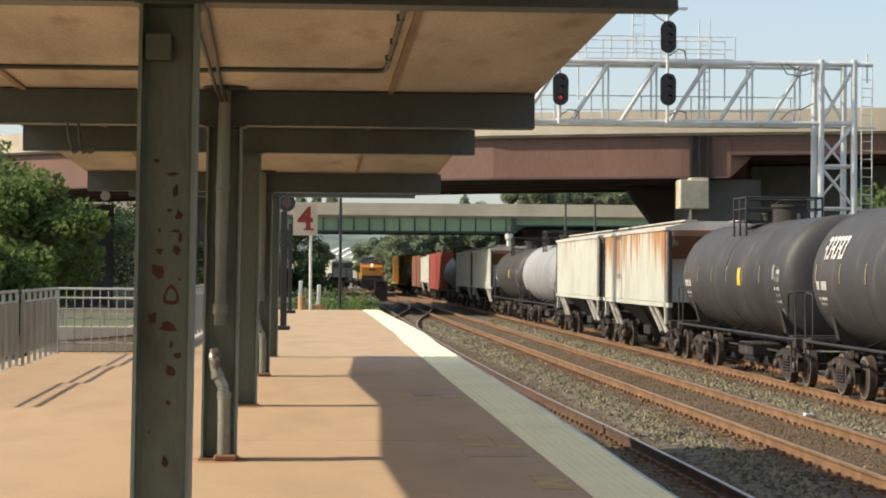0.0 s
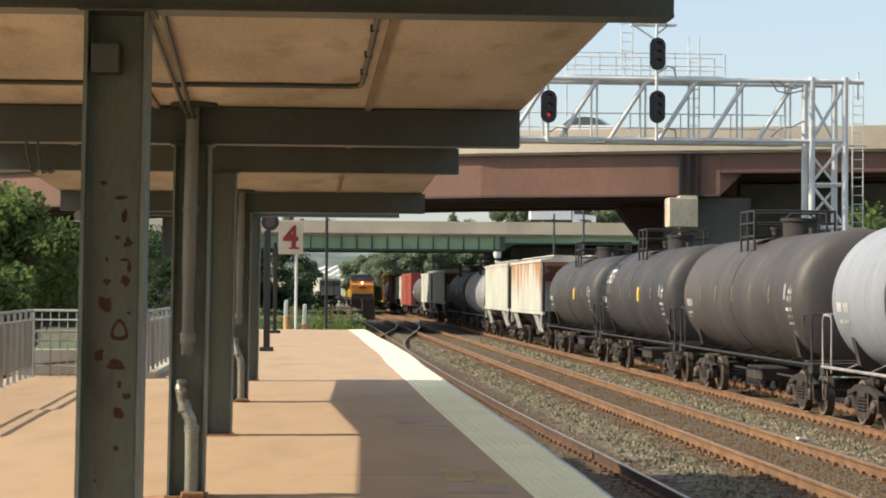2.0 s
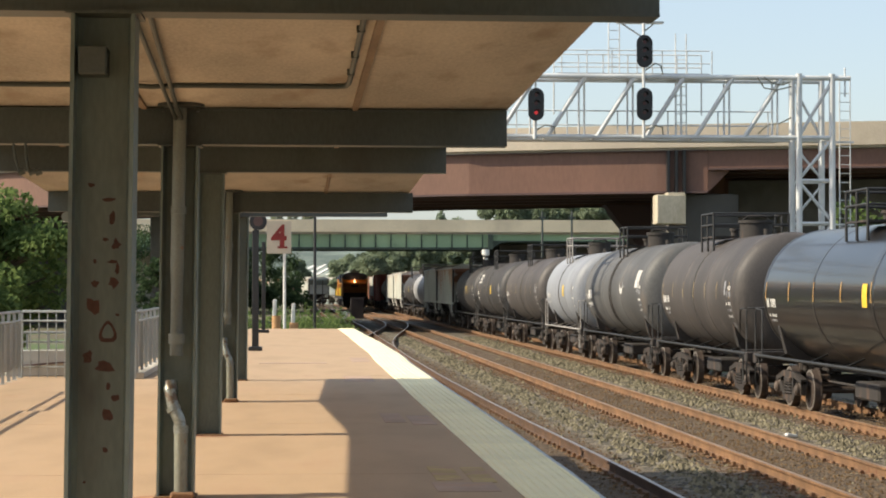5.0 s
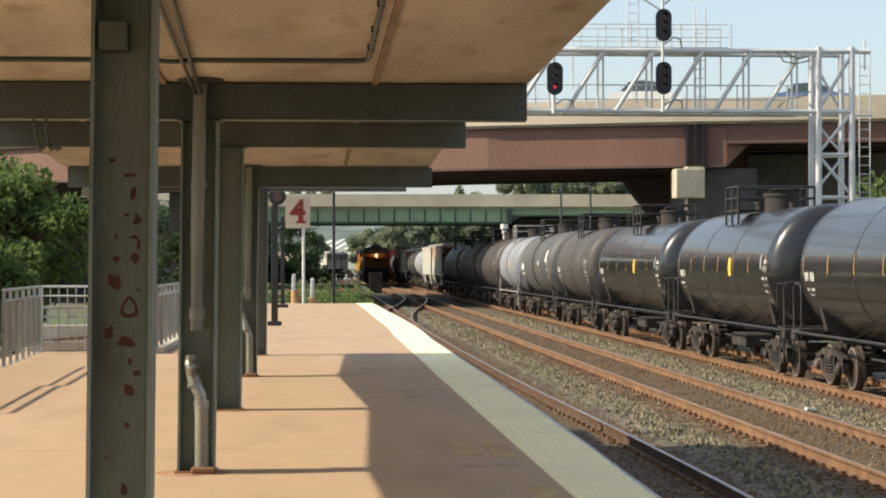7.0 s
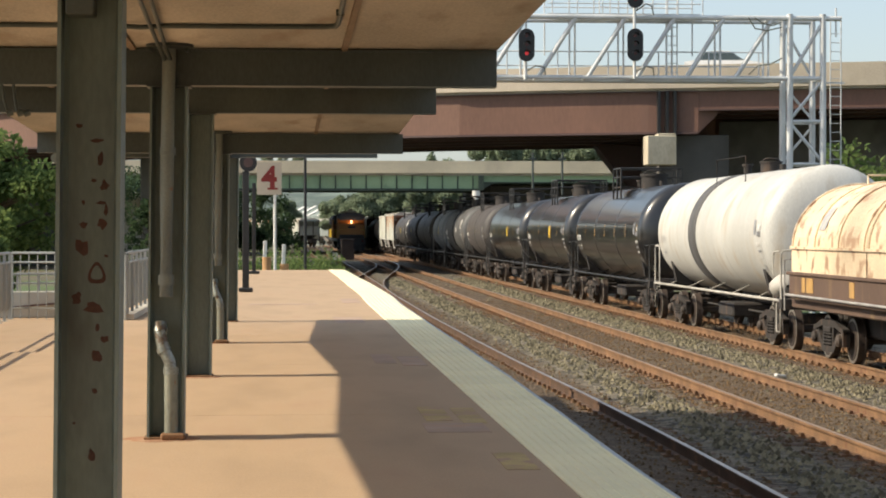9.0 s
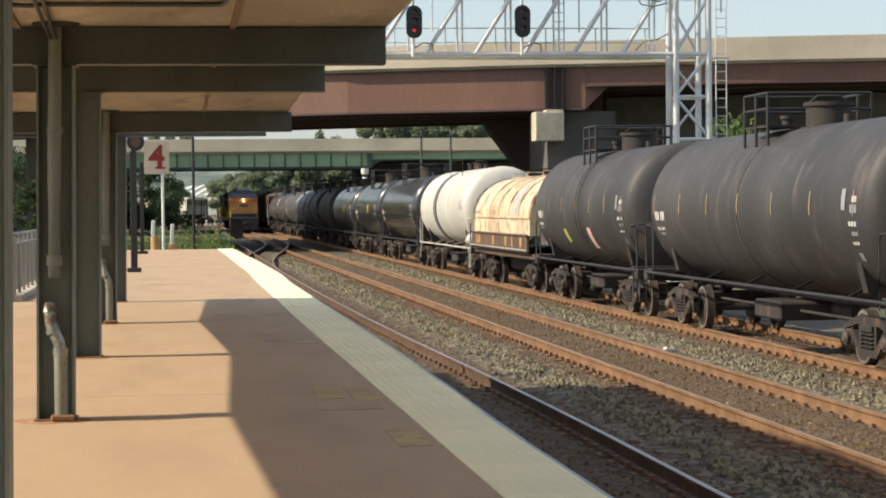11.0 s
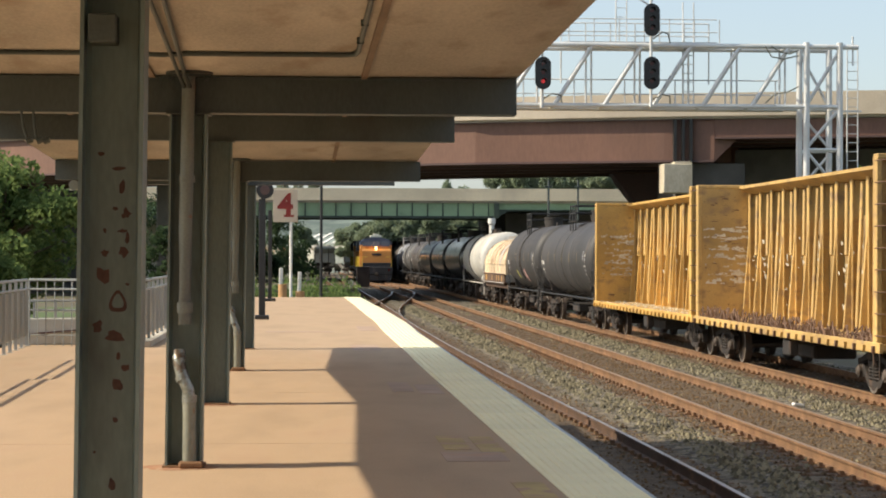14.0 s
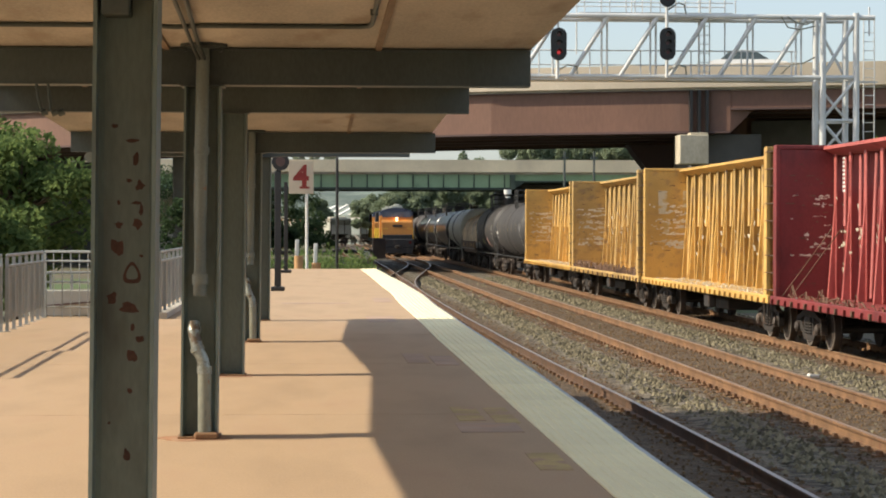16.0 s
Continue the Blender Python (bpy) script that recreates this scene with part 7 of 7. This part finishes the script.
def locomotive(m, lit=True, label="yellow-nosed diesel locomotive with dark blue cab roof and lit headlight"):
    """Nose towards -y."""
    car = root("locomotive", m, label, "locomotive", "locomotives of the oncoming train")
    half = 11.0
    s = Shape()
    s.box(-1.5, 1.5, -half + 0.4, half - 0.4, 1.1, 1.45, bevel=0.03)
    part("frame_deck", s, P["loco_dark"], car)
    s = Shape()
    s.box(-1.5, 1.5, -half, -half + 0.42, 0.75, 1.5, bevel=0.05)
    s.prism([(-1.3, 0.2), (1.3, 0.2), (1.45, 0.75), (-1.45, 0.75)], -half - 0.1, -half + 0.2)
    part("pilot", s, P["loco_dark"], car, "black snow plough and pilot")
    s = Shape()
    s.prism([(-half + 0.7, 1.9), (-half + 0.85, 3.0), (-half + 2.4, 3.25), (-half + 2.4, 1.9)], -1.38, 1.38, "x")
    part("nose", s, P["loco_yellow"], car, "yellow nose")
    s = Shape()
    s.box(-1.36, 1.36, -half + 0.5, -half + 2.4, 1.46, 1.89, bevel=0.03)
    part("step_well", s, P["loco_dark"], car)
    s = Shape()
    s.prism([(-half + 2.41, 1.46), (-half + 2.41, 3.3), (-half + 2.5, 3.6), (-half + 5.2, 3.6), (-half + 5.2, 1.46)], -1.5, 1.5, "x")
    part("cab", s, P["loco_yellow"], car, "yellow cab")
    s = Shape()
    s.prism([(-1.52, 3.6), (-1.5, 3.9), (-1.2, 4.15), (-0.6, 4.3), (0.6, 4.3), (1.2, 4.15), (1.5, 3.9), (1.52, 3.6)], -half + 2.5, -half + 5.3)
    part("cab_roof", s, P["loco_blue"], car, "dark blue cab roof")
    s = Shape()
    s.box(-0.55, 0.55, -half + 2.7, -half + 3.6, 4.3, 4.52, bevel=0.04)
    s.box(-0.25, 0.25, -half + 2.9, -half + 3.4, 4.5, 4.68, bevel=0.04)
    part("roof_unit", s, P["hopper_clean"], car)
    for x0, x1 in ((-1.3, -0.45), (-0.38, 0.38), (0.45, 1.3)):
        s = Shape()
        s.prism([(-half + 2.5, 3.46), (-half + 2.4, 3.46), (-half + 2.46, 3.96), (-half + 2.5, 3.96)], x0, x1, "x")
        part("windscreen", s, P["cab_glass"], car)
    s = Shape()
    for z in (3.19, 3.36):
        s.cyl((0, -half + 2.5, z), (0, -half + 1.5, z), 0.085, n=14)
    part("headlight", s, P["headlight"] if lit else M["lens_dark"], car, "bright headlight")
    s = Shape()
    for x in (-1.15, 1.15):
        s.cyl((x, -half - 0.02, 1.2), (x, -half - 0.06, 1.2), 0.11, n=12)
    part("ditch_lights", s, M["lens_dark"], car)
    s = Shape()
    s.box(-0.42, 0.42, -half + 0.765, -half + 0.83, 2.6, 2.78)
    for x in (-0.7, 0.7):
        s.box(x - 0.22, x + 0.22, -half + 0.79, -half + 0.83, 2.2, 2.36)
    part("number_board", s, P["loco_dark"], car)
    s = Shape()
    s.prism([(-1.05, 1.46), (-1.05, 3.7), (-0.7, 4.1), (0.7, 4.1), (1.05, 3.7), (1.05, 1.46)], -half + 5.31, half - 1.5)
    part("hood", s, P["loco_blue"], car, "dark blue engine hood")
    s = Shape()
    s.prism([(-1.45, 3.1), (-1.45, 3.9), (-0.9, 4.25), (0.9, 4.25), (1.45, 3.9), (1.45, 3.1)], half - 5.0, half - 1.6)
    part("radiator", s, P["loco_dark"], car)
    for sx in (-1, 1):
        s = Shape()
        for i in range(12):
            y = -half + 5.5 + (2 * half - 7) * i / 11
            s.cyl((sx * 1.46, y, 1.45), (sx * 1.46, y, 2.45), 0.02, n=5)
        s.cyl((sx * 1.46, -half + 5.4, 2.45), (sx * 1.46, half - 1.5, 2.45), 0.022, n=5)
        s.tube([(sx * 1.4, -half + 0.1, 1.5), (sx * 1.4, -half + 0.1, 2.4), (sx * 0.9, -half + 0.1, 2.45)], 0.025, 5)
        part("handrail", s, P["yellow_plate"], car)
    s = Shape()
    s.box(-1.2, 1.2, -2.8, 2.8, 0.35, 1.08, bevel=0.15)
    part("fuel_tank", s, P["loco_dark"], car)
    for d in (-1, 1):
        truck_parts(car, d * (half - 3.8), 0.5, 2.6)
    coupler_parts(car, half)
    return car


# ---- the freight train, front to back: u is where each car's ends stand at the start ----
SPEED = 14.35
TRAIN = []


def on_c(u0, u1):
    return pose(TRACK_C, (u0 + u1) / 2, RAIL)


def add_car(car, u0, u1):
    TRAIN.append((car, (u0 + u1) / 2))


def freight():
    def tank(u0, u1, *a, **k):
        add_car(tank_car(u0 - u1 - 0.75, *a, m=on_c(u0, u1), **k), u0, u1)

    def lane(fn, u0, u1, *a, **k):
        add_car(fn(u0 - u1 - 0.75, on_c(u0, u1), *a, **k), u0, u1)

    lane(box_car, 322, 304, P["brown_box"], "brown box car far along the train")
    lane(box_car, 304, 287, P["red_box"], "red box car far along the train")
    lane(centerbeam_car, 287, 269, P["yellow"], "yellow empty centerbeam flat car far along the train", seed=11)
    lane(centerbeam_car, 269, 251, P["yellow"], "yellow empty centerbeam flat car far along the train", seed=12)
    lane(centerbeam_car, 251, 233, P["yellow"], "yellow empty centerbeam flat car far along the train", seed=13)
    tank(233, 217, 1.36, 2.34, P["matt_black"], label="plain matt black tank car", seed=14)
    lane(box_car, 217, 200, P["brown_box"], "orange-brown ribbed steel box car")
    lane(hopper_car, 200, 184, P["hopper_clean"], "cream ribbed covered hopper car")
    lane(box_car, 184, 166, P["red_box"], "dull red box car")
    tank(166, 150, 1.36, 2.34, P["grey"], label="plain dark grey tank car", seed=15)
    lane(hopper_car, 150, 134.5, P["hopper_clean"], "cream weathered covered hopper car")
    lane(hopper_car, 134.5, 119, P["hopper_clean"], "cream ribbed covered hopper car")
    tank(119, 103.3, 1.36, 2.34, P["matt_black"], label="dark weathered tank car", seed=16)
    tank(103.3, 87.6, 1.40, 2.36, P["light_grey"], label="plain light grey tank car", seed=17, plate=False)
    lane(hopper_car, 87.6, 73.1, P["hopper_clean"], "pale grey ribbed covered hopper car", ends="hopper_grey")
    lane(hopper_car, 73.1, 58.5, P["hopper"], "pale covered hopper car streaked with orange rust")
    tank(58.5, 43.2, 1.40, 2.36, P["matt_black"], label="matt black tank car with orange reflectors and yellow placard", seed=1, bands=((0.1, 0.10),), stain=P["seam"])
    tank(43.2, 27.9, 1.44, 2.38, P["matt_black"], label="matt black tank car with white emblem bars", seed=2, logo=True, bands=((0.1, 0.10),), stain=P["seam"])
    tank(27.9, 12.4, 1.44, 2.38, P["taupe"], label="dark brown-grey tank car with orange reflectors", seed=3, plate=False, bands=((0.1, 0.10),), stain=P["seam"])
    tank(12.4, 1.3, 1.42, 2.38, P["grey_blue"], label="pale blue-grey tank car", seed=4, stripes=False, rail="rail", bands=((0.3, 0.12),), stain=P["seam"])
    tank(1.3, -13.4, 1.44, 2.40, P["grey"], label="worn grey tank car with a white crescent sprayed on it", seed=5, stripes=False, plate=False, moon=True, belt=-0.2, bands=((0.3, 0.12),), stain=P["seam"])
    tank(-13.4, -25.7, 1.42, 2.38, P["taupe"], label="brown-grey stained tank car", seed=6, stripes=True, plate=False, bands=((0.1, 0.10),), stain=P["seam"])
    tank(-25.7, -41.6, 1.40, 2.36, P["gloss_black"], label="glossy black tank car with orange reflectors", seed=7, bright=True)
    tank(-41.6, -56.2, 1.42, 2.38, P["gloss_black"], label="glossy black tank car with yellow placard", seed=8, bright=True)
    tank(-56.2, -71.9, 1.44, 2.38, P["gloss_black"], label="glossy black tank car with orange edge stripes", seed=9, plate=False, bright=True)
    tank(-71.9, -87.3, 1.44, 2.42, P["white_tank"], label="white tank car with a dark spill band and white rails", seed=10, stripes=False, plate=False, rail="rail_white", walkway=False, bands=((1.5, 0.9),))
    bag = Shape()
    bag.lathe_y([(-0.36, 0.03), (-0.3, 0.2), (-0.1, 0.29), (0.15, 0.26), (0.33, 0.14), (0.38, 0.02)], -1.15, 1.38, 14)
    bag.v = [(x + 0.04 * noise.noise((x * 5, y * 5, z * 5)), y - 6.75, z * 0.9 + 0.1 + 0.05 * noise.noise((y * 6, z * 6, x))) for x, y, z in bag.v]
    part("end_cover", bag, P["rail_white"], TRAIN[-1][0], "crumpled white cover over the brake gear")
    lane(coil_car, -87.3, -99.6)
    tank(-99.3, -113.0, 1.46, 2.42, P["matt_black"], label="matt black tank car with two placards and a side ladder", seed=18, plate=False, belt=-0.6, extras=((1.6, 2.0, -0.75, -0.4, "lime", "dull yellow-green placard"), (-1.5, -1.1, -0.85, -0.35, "placard", "faded pink placard")), lip=0.4)
    tank(-113.0, -129.6, 1.46, 2.42, P["matt_black"], label="matt black tank car with yellow reflectors", seed=19, plate=False, bands=((0.1, 0.10),), stain=P["seam"])
    lane(centerbeam_car, -129.72, -148.34, P["yellow"], "yellow empty centerbeam flat car with torn white wrapping", seed=21)
    lane(centerbeam_car, -147.7, -165.6, P["yellow_dirty"], "dirty yellow empty centerbeam flat car with tangled straps", seed=22, dark_wrap=True, white_wrap=True)
    lane(centerbeam_car, -165.4, -184.1, P["yellow"], "yellow empty centerbeam flat car with scuffed bulkheads", seed=23, faded_panels=True)
    lane(centerbeam_car, -183.5, -201.8, P["red_car"], "dark red centerbeam flat car with white wrapping scraps", seed=24, dark_wrap=True)


def parked():
    for x, y, rz, m, lab in ((2.2, 296, 14, P["hopper_clean"], "pale covered hopper standing on a siding"), (6.6, 312, 14, P["hopper_grey"], "grey covered hopper standing on a siding"), (-1.9, 281, 16, P["hopper"], "rust-streaked pale hopper standing on a siding")):
        hopper_car(14, pose(x, y, RAIL, 0, 0, rz), m, lab, "parked hoppers on the siding", "hopper_grey")
    s = Shape()
    s.prism([(-3.4, 0), (3.4, 0), (3.4, 4.8), (0, 6.4), (-3.4, 4.8)], -8, 8)
    sh = root("shed", pose(7.2, 345, GROUND, 0, 0, 32), "grey-green lineside shed with pale roof ribs", "shed")
    part("walls", s, M["shed"], sh)
    for i in range(5):
        s = Shape()
        y = -6 + 3 * i
        s.prism([(-3.5, 4.83), (0, 6.48), (0, 6.56), (-3.5, 4.91)], y - 0.4, y + 0.4)
        part("roof_rib", s, M["white"], sh)


# ---- road vehicles on the bridges: nose towards +x, origin on the road ----
ROAD = []


def wheel_set(car, xs, w, r):
    for x in xs:
        for y in (-w, w):
            wh = part("wheel", Shape().cyl((x, y - 0.1, r), (x, y + 0.1, r), r, n=18), M["black"], car)
            part("hub", Shape().cyl((x, y - 0.115, r), (x, y + 0.115, r), r * 0.55, n=12), M["zinc"], wh)


def road_car(m, material, label, tall=1.0):
    car = root("car", m, label, "car", "vehicles on the bridges")
    s = Shape()
    s.prism([(-2.2, 0.3), (2.2, 0.3), (2.25, 0.6), (2.1, 0.82), (1.2, 0.95 * tall), (-1.7, 1.0 * tall), (-2.2, 0.92 * tall)], -0.86, 0.86, "y")
    part("body", s, material, car)
    s = Shape()
    s.prism([(-1.6, 1.0 * tall), (1.15, 0.94 * tall), (0.45, 1.38 * tall), (-0.3, 1.48 * tall), (-1.1, 1.42 * tall)], -0.74, 0.74, "y")
    part("window", s, M["glass"], car)
    s = Shape()
    s.prism([(-1.25, 1.4 * tall), (0.45, 1.39 * tall), (0.35, 1.46 * tall), (-0.3, 1.52 * tall), (-1.1, 1.47 * tall)], -0.72, 0.72, "y")
    part("roof", s, material, car)
    s = Shape()
    s.box(2.2, 2.26, -0.75, -0.45, 0.6, 0.75)
    part("headlight", s, M["zinc"], car)
    wheel_set(car, (-1.35, 1.4), 0.78, 0.32)
    return car


def box_truck(m, material, label):
    car = root("truck", m, label, "truck", "vehicles on the bridges")
    part("cargo_box", Shape().box(-3.6, 0.7, -1.05, 1.05, 0.75, 2.5, bevel=0.04), material, car)
    s = Shape()
    s.prism([(0.8, 0.5), (3.3, 0.5), (3.35, 0.95), (3.2, 1.2), (2.2, 1.3), (1.75, 1.95), (0.8, 2.0)], -0.95, 0.95, "y")
    part("cab", s, material, car)
    s = Shape()
    s.prism([(1.0, 1.35), (2.15, 1.35), (1.75, 1.85), (1.0, 1.9)], -0.97, 0.97, "y")
    part("window", s, M["glass"], car)
    part("chassis", Shape().box(-3.6, 3.2, -0.5, 0.5, 0.4, 0.74), M["black"], car)
    wheel_set(car, (-2.3, 2.5), 0.85, 0.4)
    return car


def traffic():
    white = mat("white_car_paint", (0.75, 0.75, 0.74), 0.25, vary=0.04, bump=0.0, coat=0.5)
    silver = mat("silver_car_paint", (0.62, 0.62, 0.60), 0.3, 0.1, vary=0.05, bump=0.0, coat=0.5)
    blue = mat("blue_car_paint", (0.10, 0.16, 0.30), 0.25, vary=0.05, bump=0.0, coat=0.5)
    # (vehicle, seconds, x at that time, speed, bridge)
    ROAD.append((box_truck(pose(0, 0, 0), white, "white box truck driving over the green bridge"), 1.7, 21.6, 19.8, 2))
    ROAD.append((road_car(pose(0, 0, 0), white, "white hatchback driving over the green bridge"), 2.9, 20.6, 21.5, 2))
    for t, x, m, lab in ((2.0, 15.2, white, "white car driving over the brown bridge"), (6.5, 15.4, blue, "blue car driving over the brown bridge"), (9.0, 23.7, white, "white car driving over the brown bridge"),
                         (12.5, 22.0, white, "white car driving over the brown bridge"), (16.0, 23.3, white, "white car driving over the brown bridge")):
        ROAD.append((road_car(pose(0, 0, 0), m, lab), t, x, 23.0, 1))
    ROAD.append((road_car(pose(0, 0, 0), silver, "tall pale silver van driving over the brown bridge", 1.25), 7.0, 18.0, 23.0, 1))


def road_pose(x, bridge):
    if bridge == 2:
        return pose(x, 222.5 - x / 70, 8.102)
    y0, y1 = along(BRIDGE_1, x - 2), along(BRIDGE_1, x + 2)
    a = math.atan2(y1 - y0, 4)
    u = 3.2
    return pose(x - math.sin(a) * u, along(BRIDGE_1, x) + math.cos(a) * u, 9.802, 0, 0, math.degrees(a))


LOCOS = []


def oncoming():
    a = locomotive(pose(TRACK_B, 289, RAIL))
    b = locomotive(pose(TRACK_B, 312, RAIL), False, "dark trailing diesel locomotive")
    LOCOS.extend(((a, 0.0), (b, 22.9)))


def motions():
    for car, u in TRAIN:
        walk(car, [(t, pose(TRACK_C, u + SPEED * t, RAIL)) for t in (0, 4, 8, 12, 16)])
    for car, d in LOCOS:
        walk(car, [(t, pose(TRACK_B, 289 + d - 5.5 * t, RAIL)) for t in (0, 4, 8, 12, 16)])
    for car, t0, x0, v, bridge in ROAD:
        walk(car, [(t / 2, road_pose(max(-325, min(375, x0 + v * (t / 2 - t0))), bridge)) for t in range(33)])


brown_bridge()
green_bridge()
gantry()
signs()
railings()
canopy()
freight()
oncoming()
traffic()
parked()
plants()
ground()
ballast()
TIE = tie_data()
track("track_platform", TRACK_A, "railway track beside the platform with rusty rails", 16.0, 260, "railtop")
track("track_middle", TRACK_B, "middle railway track with rusty rails on timber ties", 18.0, 290, "railtop_dull")
track("track_freight", TRACK_C, "far railway track under the freight train", 24.0, 290, "railtop_dull")
crossover(TRACK_A - 0.32, 84, TRACK_B, 158, "crossover rails between the first two tracks")
crossover(TRACK_C, 150, TRACK_B, 212, "crossover rails between the far tracks")
platform()
motions()
